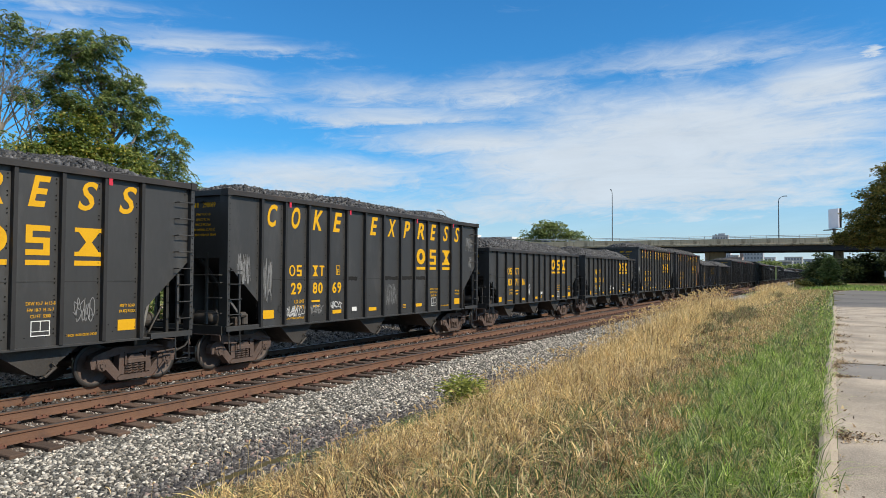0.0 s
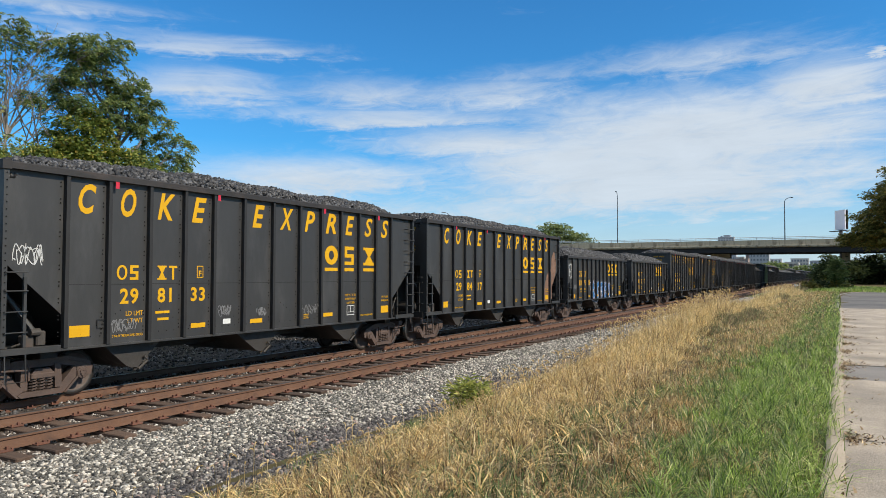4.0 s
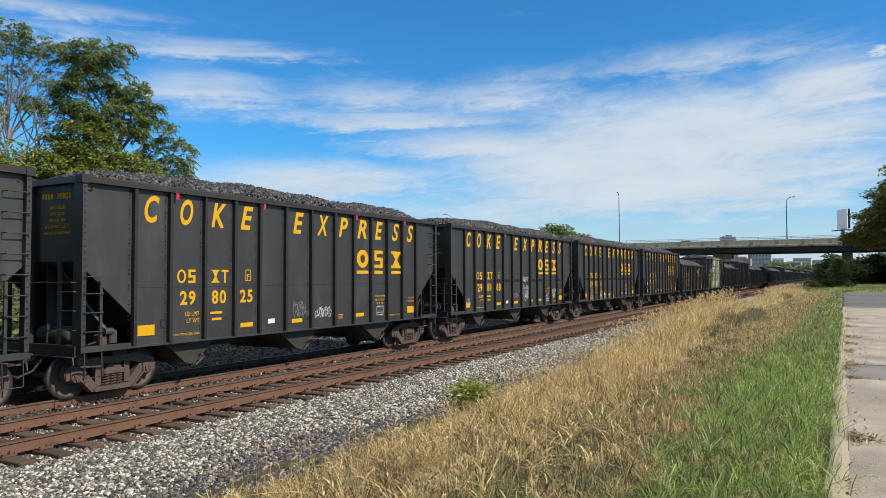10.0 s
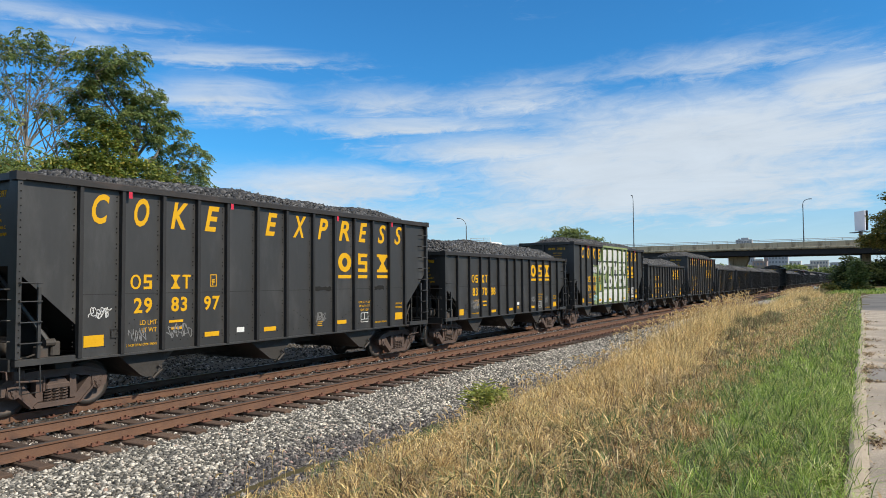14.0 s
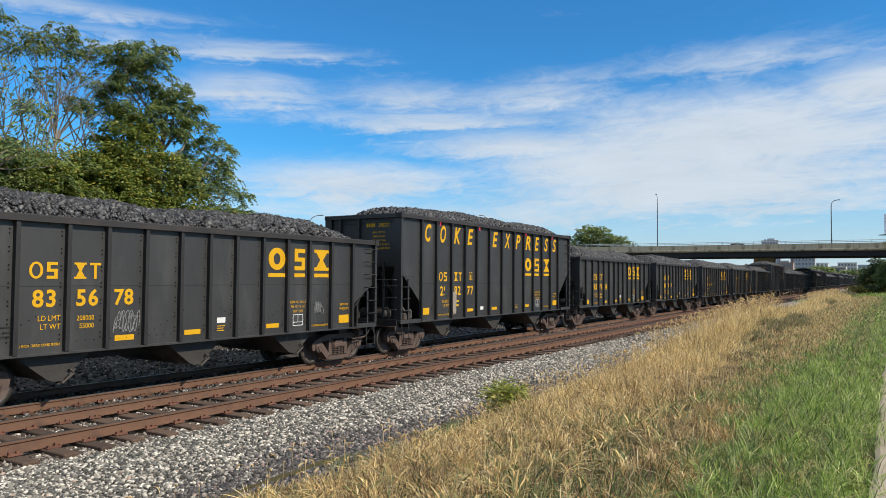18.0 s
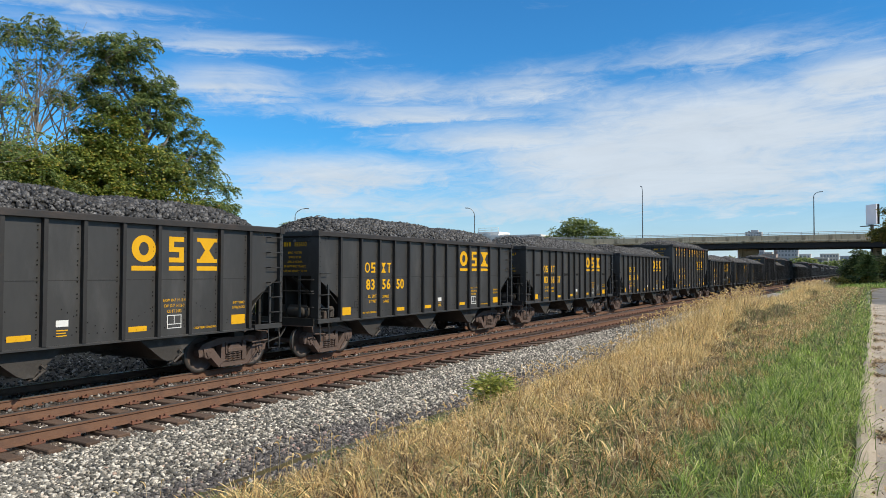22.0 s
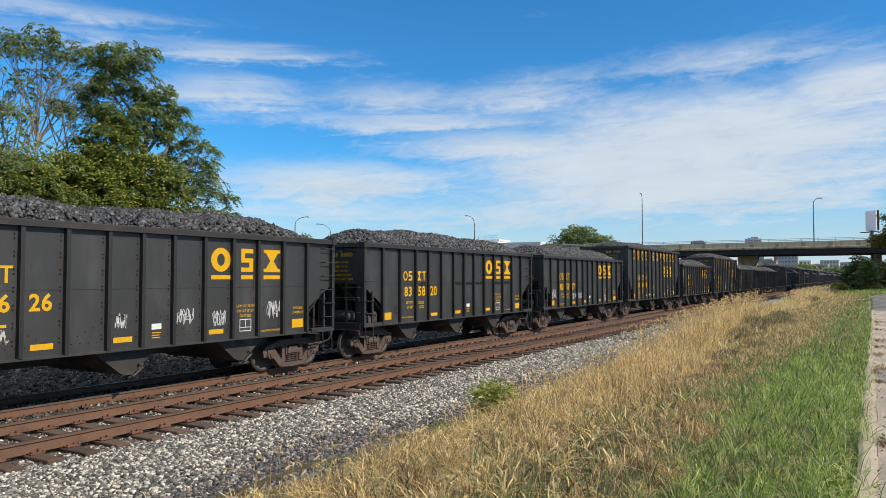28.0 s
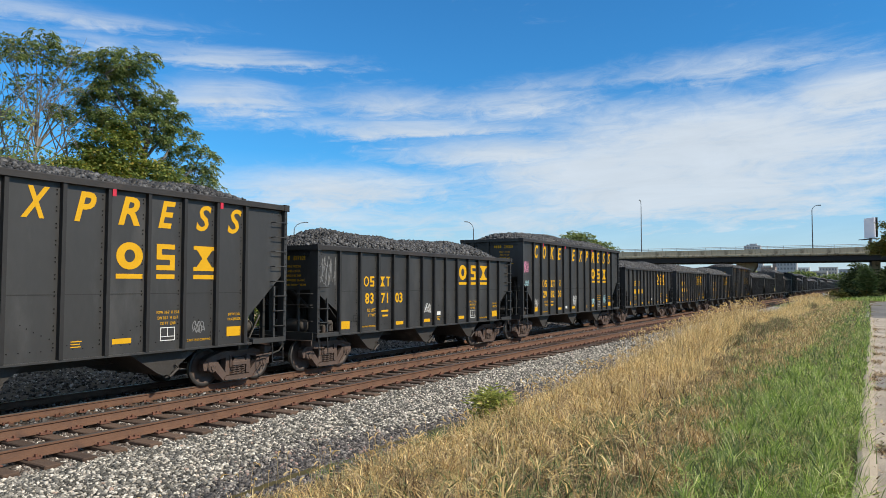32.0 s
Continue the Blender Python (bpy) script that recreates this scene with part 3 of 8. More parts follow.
def spring_mesh():
    g = Geo()
    pts = [(0.072 * math.cos(a * 0.8), -0.045 + 0.072 * math.sin(a * 0.8), 0.20 + 0.0076 * a) for a in range(36)]
    return g.tube(pts, 0.019, 5)


def heap_mesh(c, seed, peak, near=True):
    """A heap of coke: a lumpy mound covered with separate lumps."""
    rng = np.random.RandomState(seed)
    L, H = c["L"], c["H"]
    ph = rng.uniform(0, 6.28, 6)

    def h(x, y):
        u = np.clip(np.minimum(x - 0.15, L - 0.15 - x) / 2.0, 0, 1)
        w = np.clip((1.56 - np.abs(y)) / 1.56, 0, 1)
        ridge = 0.88 + 0.07 * np.sin(x * 0.8 + ph[0]) + 0.04 * np.sin(x * 2.3 + ph[1]) + 0.03 * np.sin(x * 4.1 + ph[2])
        e = u * (2 - u)
        return H - 0.16 + peak * ridge * e ** 0.8 * (w * (2 - w)) ** 0.75 - 0.10 * (1 - e)
    xs, ys = np.linspace(0.08, L - 0.08, 120), np.linspace(-1.53, 1.53, 28)
    X, Y = np.meshgrid(xs, ys, indexing="ij")
    Z = h(X, Y) - 0.05
    bv = np.stack([X, Y, Z], -1).reshape(-1, 3)
    i, j = np.meshgrid(np.arange(119), np.arange(27), indexing="ij")
    a = (i * 28 + j).ravel()
    bf = np.stack([a, a + 28, a + 29, a + 1], -1)
    bf = np.concatenate([bf[:, [0, 1, 2]], bf[:, [0, 2, 3]]])
    n = 12000 if near else 1500
    px = rng.uniform(0.12, L - 0.12, n)
    py = np.where(rng.rand(n) < 0.72, rng.uniform(-1.53, 0.25, n), rng.uniform(0.25, 1.53, n))
    v, f = shards(rng, np.stack([px, py, h(px, py) - 0.01], -1), (0.024 + 0.052 * rng.rand(n) ** 1.5) * (1.0 if near else 2.0))
    me = bulk("coke_heap", np.concatenate([bv, v]), np.concatenate([bf, f + len(bv)]), COKE)
    me.materials.append(COKE_GAPS)
    me.polygons.foreach_set("material_index", np.concatenate([np.ones(len(bf), dtype=np.int32), np.zeros(len(f), dtype=np.int32)]))
    return me


def shards(rng, centres, sizes):
    """Angular broken lumps: skewed blocks of 12 faces each at the centres."""
    ov = np.array([(x, y, z) for z in (-1, 1) for y in (-1, 1) for x in (-1, 1)], dtype=float) * 0.72
    q = ((0, 2, 3, 1), (4, 5, 7, 6), (0, 1, 5, 4), (2, 6, 7, 3), (0, 4, 6, 2), (1, 3, 7, 5))
    fc = np.array([(a, b, c) for a, b, c, d in q] + [(a, c, d) for a, b, c, d in q])
    n = len(centres)
    v = (ov[None] + rng.normal(0, 0.17, (n, 8, 3))) * rng.uniform(0.6, 1.25, (n, 1, 3))
    v[:, 4:, :2] *= rng.uniform(0.5, 1.0, (n, 1, 1))
    ang = rng.uniform(0, 6.28, (n, 3))
    for k in range(3):
        c, s = np.cos(ang[:, k])[:, None], np.sin(ang[:, k])[:, None]
        a, b = (k + 1) % 3, (k + 2) % 3
        va, vb = v[:, :, a].copy(), v[:, :, b].copy()
        v[:, :, a], v[:, :, b] = va * c - vb * s, va * s + vb * c
    v = v * sizes[:, None, None] + np.asarray(centres)[:, None, :]
    return v.reshape(-1, 3), (fc[None] + (np.arange(n) * 8)[:, None, None]).reshape(-1, 3)


def lumps(rng, centres, sizes, flat=(1, 1, 0.8)):
    """Irregular stones: dented icosahedra of 20 faces each at the centres."""
    t = (1 + 5 ** 0.5) / 2
    iv = np.array([(-1, t, 0), (1, t, 0), (-1, -t, 0), (1, -t, 0), (0, -1, t), (0, 1, t), (0, -1, -t), (0, 1, -t), (t, 0, -1), (t, 0, 1), (-t, 0, -1), (-t, 0, 1)]) / 1.9
    fc = np.array([(0, 11, 5), (0, 5, 1), (0, 1, 7), (0, 7, 10), (0, 10, 11), (1, 5, 9), (5, 11, 4), (11, 10, 2), (10, 7, 6), (7, 1, 8), (3, 9, 4), (3, 4, 2), (3, 2, 6), (3, 6, 8),
                   (3, 8, 9), (4, 9, 5), (2, 4, 11), (6, 2, 10), (8, 6, 7), (9, 8, 1)])
    n = len(centres)
    v = iv[None] * rng.uniform(0.5, 1.35, (n, 12, 1)) * rng.uniform(0.65, 1.3, (n, 1, 3))
    ang = rng.uniform(0, 6.28, (n, 3))
    for k in range(3):
        c, s = np.cos(ang[:, k])[:, None], np.sin(ang[:, k])[:, None]
        a, b = (k + 1) % 3, (k + 2) % 3
        va, vb = v[:, :, a].copy(), v[:, :, b].copy()
        v[:, :, a], v[:, :, b] = va * c - vb * s, va * s + vb * c
    v = v * sizes[:, None, None] * np.array(flat) + np.asarray(centres)[:, None, :]
    f = fc[None] + (np.arange(n) * 12)[:, None, None]
    return v.reshape(-1, 3), f.reshape(-1, 3)


def build_car(name, c, label, tall):
    """One hopper car with all its parts, at the origin: x from its leading end, z from the rail head."""
    L, H = c["L"], c["H"]
    car = thing(name, label, "hopper car", "hopper cars of the coke train")
    P = lambda n, g, m=STEEL, lab="", sm=False, at=None, parent=None: part(n, g, m, parent or car, lab, sm, at)
    for s in (-1, 1):
        P("side_sheet", side_sheet(c, s))
        sill = Geo().bevel_box(c["cut_x"], L - c["cut_x"], *sorted((s * (SHEET - 0.03), s * (OUT - 0.03))), SILL0 - 0.035, SILL0 + 0.012, 0.008)
        for a, b in ((0, c["cut_x"] - 0.002), (L - c["cut_x"] + 0.002, L)):
            sill.bevel_box(a, b, *sorted((s * (SHEET - 0.03), s * OUT)), SILL0 - 0.035, SILL1 - 0.05, 0.008)
        P("side_sill", sill)
        P("top_chord", Geo().bevel_box(-0.03, L + 0.03, *sorted((s * (SHEET - 0.06), s * (OUT + 0.02))), H - 0.14, H, 0.02), CHORD)
    rib = rib_mesh(c)
    for x in c["ribs"]:
        P("rib", rib, at=(x, -SHEET, 0))
        r = P("rib", rib, at=(x, SHEET, 0))
        r.rotation_euler = (0, 0, math.pi)
    for a, b in zip([1.2] + c["ribs"], c["ribs"] + [L - 1.2]):
        P("weld_seam", Geo().box(a + 0.08, b - 0.08, -SHEET - 0.006, -SHEET, 2.36, 2.375) if b - a > 0.3 else Geo().box(a, a + 0.02, -SHEET - 0.006, -SHEET, 2.36, 2.375), STEEL_DARK)
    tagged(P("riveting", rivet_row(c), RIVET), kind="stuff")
    for e, x0 in ((1, 0.0), (-1, L)):
        X = lambda d: x0 + e * d
        bx = lambda g, a, b, *r: g.box(*sorted((X(a), X(b))), *r)
        P("end_sheet", bx(Geo(), 0.10, 0.13, -SHEET + 0.02, SHEET - 0.02, c["end_z"], H - 0.05))
        P("end_chord", bx(Geo(), -0.02, 0.14, -SHEET + 0.06, SHEET - 0.06, H - 0.14, H - 0.004))
        # sloping floor of the hopper
        z0, z1, d = c["end_z"], 1.15, (c["end_z"] - 1.15) * 1.05
        sl = Geo().add([(X(0.12), y, z0 + o) for y in (-1.53, 1.53) for o in (0, 0.03)] + [(X(0.12 + d), y, z1 + o) for y in (-1.53, 1.53) for o in (0, 0.03)],
                       [(0, 2, 6, 4), (1, 5, 7, 3), (0, 4, 5, 1), (2, 3, 7, 6), (0, 1, 3, 2), (4, 6, 7, 5)])
        P("slope_sheet", sl, STEEL_DARK)
        P("corner_cap", bx(Geo(), -0.05, 0.13, -OUT - 0.035, -SHEET + 0.10, H - 0.16, H + 0.012), CHORD)
        for y in (0.18, 1.0):
            P("end_post", bx(Geo(), 0.0, 0.10, y - 0.05, y + 0.05, SILL1 - 0.03, H - 0.14))
        for s in (-1, 1):
            P("corner_post", bx(bx(Geo(), 0.0, 0.10, *sorted((s * (SHEET + 0.005), s * OUT)), SILL1 - 0.03, H - 0.142), 0.0, 0.03, *sorted((s * 1.38, s * (SHEET + 0.005))), SILL1 - 0.03, H - 0.142))
            P("slope_brace", Geo().tube([(X(0.14), s * 0.55, c["end_z"] - 0.02), (X(1.1), s * 1.2, 1.2)], 0.055, 6), STEEL)
        # struts, webs and levers that crowd the space under the slope
        zs_at = lambda q: z0 - (q - 0.12) * (z0 - z1) / d
        P("center_web", Geo().plate([(X(0.16), 1.08), (X(min(1.5, 0.1 + d)), 1.08), (X(min(1.5, 0.1 + d)), zs_at(min(1.5, 0.1 + d))), (X(0.16), zs_at(0.16))][::e], "y", -0.25, -0.21), STEEL_DARK)
        # added plate: blocks the bright view behind and keeps this space dark
        P("far_web", Geo().plate([(X(0.20), 1.08), (X(min(1.5, 0.1 + d)), 1.08), (X(min(1.5, 0.1 + d)), zs_at(min(1.5, 0.1 + d))), (X(0.20), zs_at(0.20))][::e], "y", 0.72, 0.76), STEEL_DARK)
        for q, y in ((0.34, -1.12), (0.62, -0.62)):
            P("slope_strut", bx(Geo(), q - 0.04, q + 0.04, y - 0.05, y + 0.05, 1.09, zs_at(q)), STEEL_DARK)
        P("handrail", Geo().tube([(X(-0.02), -1.50, z0 - 0.45), (X(-0.10), -1.48, z0 - 0.45), (X(-0.10), 0.95, z0 - 0.45), (X(-0.02), 0.97, z0 - 0.45)], 0.016, 6))
        if e == -1:
            bc = Geo().spin([(0.0, -0.24), (0.15, -0.24), (0.16, -0.22), (0.16, 0.10), (0.19, 0.11), (0.19, 0.15), (0.05, 0.24), (0.0, 0.24)], (X(0.85), -0.95, 1.42), "x", 16)
            bc.tube([(X(0.60), -0.95, 1.42), (X(0.25), -0.95, 1.38), (X(0.22), -0.92, 1.10)], 0.028, 6).tube([(X(0.95), -1.25, 1.15), (X(0.55), -1.22, 1.75)], 0.024, 6)
            P("brake_cylinder", bc, TANK, "grimy brake cylinder with its rods")
        P("end_sill", bx(Geo(), -0.05, 0.12, -SHEET + 0.035, SHEET - 0.035, 0.93, SILL1 - 0.034), STEEL_DARK)
        P("platform", bx(Geo(), 0.12, 1.3, -SHEET + 0.035, SHEET - 0.035, 1.03, 1.09), STEEL_DARK)
        P("coupler", bx(bx(Geo(), -c["over"], 0.0, -0.13, 0.13, 0.80, 0.97), -c["over"] - 0.06, -c["over"] + 0.22, -0.20, 0.20, 0.74, 1.0), TRUCK, "rusty cast steel coupler")
        P("air_hose", Geo().tube([(X(-0.02), -0.45, 0.9), (X(-0.25), -0.42, 0.62), (X(-c["over"]), -0.38, 0.5)], 0.028, 6), STEEL_DARK)
        P("uncoupling_lever", Geo().tube([(X(-0.06), -1.52, 0.78), (X(-0.06), -1.50, 0.93), (X(-0.06), -0.35, 0.93), (X(-c["over"] * 0.7), -0.12, 1.0)], 0.016, 6), TRUCK)
        rig = Geo().tube([(X(0.15), -0.62, 0.98), (X(0.9), -0.72, 0.84), (X(1.5), -0.66, 0.80)], 0.022, 6)
        rig.bevel_box(*sorted((X(0.18), X(0.42))), -1.30, -0.9, 0.74, 0.92, 0.02).tube([(X(0.2), -1.36, 0.70), (X(0.75), -1.30, 0.66)], 0.02, 6)
        rig.tube([(X(0.3), -1.1, 0.75), (X(0.32), -1.05, 0.55), (X(0.62), -1.0, 0.52)], 0.018, 6)
        P("brake_rigging", rig, TRUCK)
        # ladders
        st = 0.46
        zt = c["cut"] - st * (c["cut"] - 1.72) / (c["cut_x"] + 0.08)
        P("ladder_stile", bx(Geo(), st - 0.03, st + 0.03, -OUT, -OUT + 0.05, SILL1 - 0.04, zt + 0.06))
        zs = np.arange(1.46, zt + 0.03, 0.40)
        for z in zs:
            P("rung", Geo().tube([(X(0.05), -OUT - 0.005, z), (X(0.05), -OUT - 0.05, z), (X(st + 0.02), -OUT - 0.05, z), (X(st + 0.02), -OUT - 0.005, z)], 0.014, 6))
        P("step_hanger", Geo().tube([(X(0.10), -OUT + 0.03, SILL0), (X(0.10), -OUT + 0.0, 0.50), (X(0.50), -OUT + 0.0, 0.50), (X(0.50), -OUT + 0.03, SILL0)], 0.016, 6))
        if e == -1:
            z = zs[-1] + 0.4
            while z < H - 0.2:
                P("grab_iron", Geo().tube([(X(0.05), -OUT, z), (X(0.05), -OUT - 0.05, z), (X(0.50), -OUT - 0.05, z), (X(0.50), -SHEET, z)], 0.014, 6))
                z += 0.40
        else:
            P("grab_iron", Geo().tube([(X(0.05), -OUT, 2.62 if tall else 2.5), (X(0.05), -OUT - 0.05, 2.62 if tall else 2.5), (X(0.48), -OUT - 0.05, 2.62 if tall else 2.5), (X(0.48), -SHEET, 2.62 if tall else 2.5)], 0.014, 6))
            P("end_stile", bx(Geo(), -0.04, 0.02, -0.98, -0.91, SILL1, c["end_z"] + 0.15))
            for z in (1.5, 1.9, 2.3):
                P("end_rung", Geo().tube([(X(0.0), -0.95, z), (X(-0.06), -0.95, z), (X(-0.06), -1.5, z), (X(0.0), -1.5, z)], 0.014, 6))
    # brake gear on the leading end
    P("air_tank", Geo().spin([(0.0, -0.62), (0.14, -0.59), (0.19, -0.52), (0.20, -0.4), (0.20, 0.4), (0.19, 0.52), (0.14, 0.59), (0.0, 0.62)], (0.40, -0.30, 1.34), "y", 18), TANK, "grimy dark air brake reservoir", True)
    vb = Geo().bevel_box(0.62, 0.84, -1.38, -1.15, 1.12, 1.36, 0.03)
    vb.bevel_box(0.86, 1.06, -1.42, -1.2, 1.16, 1.44, 0.03)
    vb.spin([(0, -0.1), (0.08, -0.1), (0.08, 0.1), (0, 0.1)], (0.82, -1.40, 1.42), "x", 10)
    vb.tube([(0.6, -1.3, 1.2), (0.4, -1.2, 1.12), (0.1, -1.1, 1.14)], 0.02, 6)
    P("brake_valve", vb, TANK)
    P("brake_pipe", Geo().tube([(0.2, -0.9, 1.12), (3.0, -0.95, 1.0), (L - 3, -0.95, 1.0), (L - 0.2, -0.6, 1.0)], 0.02, 6), STEEL_DARK)
    # hand brake on the trailing end
    P("hand_brake", Geo().spin([(0.24, -0.02), (0.28, 0.0), (0.24, 0.02), (0.24, -0.02)], (L + 0.06, 0.75, 2.1), "x", 18).bevel_box(L - 0.04, L + 0.05, 0.6, 0.9, 1.9, 2.35, 0.02), STEEL_DARK)
    # hopper bottoms
    for a, m, b in c["chutes"]:
        P("hopper_chute", Geo().plate([(a, SILL0), (m - 0.22, 0.52), (m - 0.08, 0.46), (m + 0.10, 0.46), (m + 0.20, 0.56), (b, SILL0)], "y", -1.36, 1.36), CHUTE)
        gt = Geo()
        for y in (-1.28, -0.5, 0.5, 1.28):
            gt.plate([(m + 0.02, 0.40), (m + 0.12, 0.38), (m + 0.42, 0.66), (m + 0.34, 0.72)], "y", y - 0.03, y + 0.03)
        gt.tube([(m + 0.20, -1.42, 0.52), (m + 0.20, 1.42, 0.52)], 0.035, 8)
        gt.tube([(m + 0.08, -1.40, 0.42), (m + 0.30, -1.43, 0.60), (m + 0.22, -1.41, 0.70)], 0.03, 6)
        P("chute_gate", gt, TANK)
    P("center_sill", Geo().bevel_box(0.0, L, -0.2, 0.2, 0.72, 1.04, 0.01), STEEL_DARK)
    for x in (1.2, L - 1.2):
        P("body_bolster", Geo().box(x - 0.18, x + 0.18, -1.3, 1.3, 0.86, 1.05), STEEL_DARK)
    # trucks
    for x in (1.18, L - 1.18):
        # bolster coloured near black for the shade behind the side frames' windows
        tk = P("truck", Geo().bevel_box(-0.2, 0.2, -0.98, 0.98, 0.45, 0.70, 0.02).bevel_box(-0.3, 0.3, -0.3, 0.3, 0.66, 0.86, 0.02), STEEL_DARK, "rusty three-piece freight truck", at=(x, 0, 0))
        for y in (-1.0, 1.0):
            o = P("side_frame", FRAME_ME, at=(0, y, 0), parent=tk)
        for dx in (-0.165, 0.0, 0.165):
            P("spring", SPRING_ME, at=(dx, -1.02, 0), parent=tk)
        for w in (-0.89, 0.89):
            P("wheelset", WHEEL_ME, at=(w, 0, 0.457), parent=tk)
    return car


WHEEL_ME = wheelset_mesh()
FRAME_ME = side_frame_mesh().mesh("side_frame", TRUCK)
SPRING_ME = spring_mesh().mesh("spring", TRUCK)

TRAIN = "TTLLTTLLTTTTTLTLTLLLLLTLLLTLT" + "LLLTLLTLTLTLLLTLLTLLLLTLLTLLLTLLLLTLLL"
NUMBERS = {1: "298069", 2: "837146", 3: "837351", 4: "298133", 5: "298417", 6: "837589", 7: "836237", 8: "298336", 9: "298025", 10: "298168", 11: "298216",
           12: "298397", 13: "837088", 14: "298013", 15: "835678", 16: "298277", 17: "837644", 18: "835389", 19: "835650", 20: "836657", 21: "836218", 22: "298172",
           23: "835626", 24: "835820", 25: "835717", 26: "298058", 27: "837103", 28: "298203"}


STRETCH = 1.006


def travelled(t):
    """How far the train has rolled at t seconds."""
    return 12.882 * t - 0.00717 * t * t - 0.00018 * t ** 3


def car_starts():
    out, q = [], -2.861
    for k in TRAIN:
        c = CAR_T if k == "T" else CAR_L
        out.append(q + c["over"])
        q += 2 * c["over"] + c["L"]
    return out


# play in the couplers along the train
SLACK = ((0, 0.28), (1, 0.27), (3, 0.11), (4, -0.03), (5, -0.22), (6, -0.15), (7, -0.06), (9, -0.17), (11, -0.10), (15, -0.09), (17, -0.04), (20, 0.05), (21, 0.10), (22, 0.02), (24, 0.06), (26, -0.06), (28, -0.06), (34, 0.0))
STARTS = [STRETCH * q - 0.298 + float(np.interp(i, *zip(*SLACK))) for i, q in enumerate(car_starts())]


def build_far_car(c, label):
    """A car of the tail of the train, which stays far away."""
    L, H = c["L"], c["H"]
    car = thing("hopper_car", label, "hopper car", "hopper cars of the coke train")
    for s in (-1, 1):
        g = side_sheet(c, s)
        part("side_sheet", g, STEEL, car)
        part("top_chord", Geo().box(-0.03, L + 0.03, *sorted((s * (SHEET - 0.06), s * (OUT + 0.02))), H - 0.14, H), STEEL, car)
        part("side_sill", Geo().box(0, L, *sorted((s * (SHEET - 0.03), s * OUT)), SILL0 - 0.02, SILL1 - 0.03), STEEL, car)
    g = Geo()
    for x in c["ribs"]:
        g.box(x - 0.06, x + 0.06, -OUT, -SHEET, SILL0, H - 0.142)
    tagged(part("ribs", g, STEEL, car), kind="stuff")
    for x in (0.1, L - 0.13):
        part("end_sheet", Geo().box(x, x + 0.03, -SHEET + 0.02, SHEET - 0.02, c["end_z"], H - 0.02), STEEL, car)
    for a, m, b in c["chutes"]:
        part("hopper_chute", Geo().plate([(a, SILL0), (m - 0.2, 0.5), (m + 0.2, 0.5), (b, SILL0)], "y", -1.36, 1.36), STEEL, car)
    part("center_sill", Geo().box(-0.5, L + 0.5, -0.2, 0.2, 0.72, 1.04), STEEL_DARK, car)
    for x in (1.18, L - 1.18):
        tk = part("truck", Geo().box(-0.2, 0.2, -0.98, 0.98, 0.45, 0.70), TRUCK, car, at=(x, 0, 0))
        part("side_frame", FRAME_ME, None, tk, at=(0, -1.0, 0))
        for w in (-0.89, 0.89):
            part("wheelset", WHEEL_ME, None, tk, at=(w, 0, 0.457))
    return car


# ---- lettering and paint on the cars ----
FACE = -SHEET - 0.004
DIGITS = {}


def digit(ch):
    if ch not in DIGITS:
        DIGITS[ch] = lettering(ch, 0.46, YELLOW, bold=0.012, width=0.98)
    return DIGITS[ch]


def decal(name, car, me, x, z, y=FACE, label=""):
    return part(name, me, None, car, label, at=(x, y, z))


def flat(outline, mat, name="paint", thick=0.003):
    """A thin painted shape of (x, z), on the car's side."""
    g = Geo().plate(outline, "y", -thick, 0.0)
    return g.mesh(name, mat)


def rect(w, h):
    return [(0, 0), (w, 0), (w, h), (0, h)]


def ring_shape(w, h, t):
    """An upright oval ring."""
    g, n = Geo(), 28
    vs, fs = [], []
    for y in (0.0, -0.003):
        for k in (0, 1):
            for j in range(n):
                a = 2 * math.pi * j / n
                vs.append((w / 2 + (w / 2 - k * t) * math.cos(a), y, h / 2 + (h / 2 - k * t * 0.8) * math.sin(a)))
    for j in range(n):
        m = (j + 1) % n
        fs.append((2 * n + j, 2 * n + m, 3 * n + m, 3 * n + j))
        fs.append((j, m, 2 * n + m, 2 * n + j))
        fs.append((n + j, n + m, 3 * n + m, 3 * n + j))
    return g.add(vs, fs).mesh("emblem_ring", YELLOW)


def stack_shape(w, h, t):
    """Three bars joined by two short uprights."""
    g = Geo()
    for z in (0, (h - t) / 2, h - t):
        g.box(0, w, -0.003, 0, z, z + t)
    g.box(0.0, t * 1.2, -0.003, 0, (h + t) / 2, h - t).box(w - t * 1.2, w, -0.003, 0, t, (h - t) / 2)
    return g.mesh("emblem_stack", YELLOW)


def bow_shape(w, h, t):
    """Two wedges that meet in the middle, between two bars."""
    g = Geo()
    g.plate([(0.0, 0.0), (w, 0.0), (w, t * 0.8), (w * 0.86, t * 0.8), (w * 0.60, h / 2), (w * 0.86, h - t * 0.8), (w, h - t * 0.8), (w, h), (0, h), (0, h - t * 0.8),
             (w * 0.14, h - t * 0.8), (w * 0.40, h / 2), (w * 0.14, t * 0.8), (0, t * 0.8)], "y", -0.003, 0)
    return g.mesh("emblem_bow", YELLOW)


def emblem(car, xs, z, w, h, bar):
    t = w[0] * 0.30
    for shape, x, ww in zip((ring_shape, stack_shape, bow_shape), xs, w):
        decal("emblem", car, shape(ww, h, t if shape is ring_shape else h * 0.19), x, z, label="yellow painted emblem shape")
        decal("emblem_bar", car, flat(rect(ww, 0.105), YELLOW), x, z + bar)


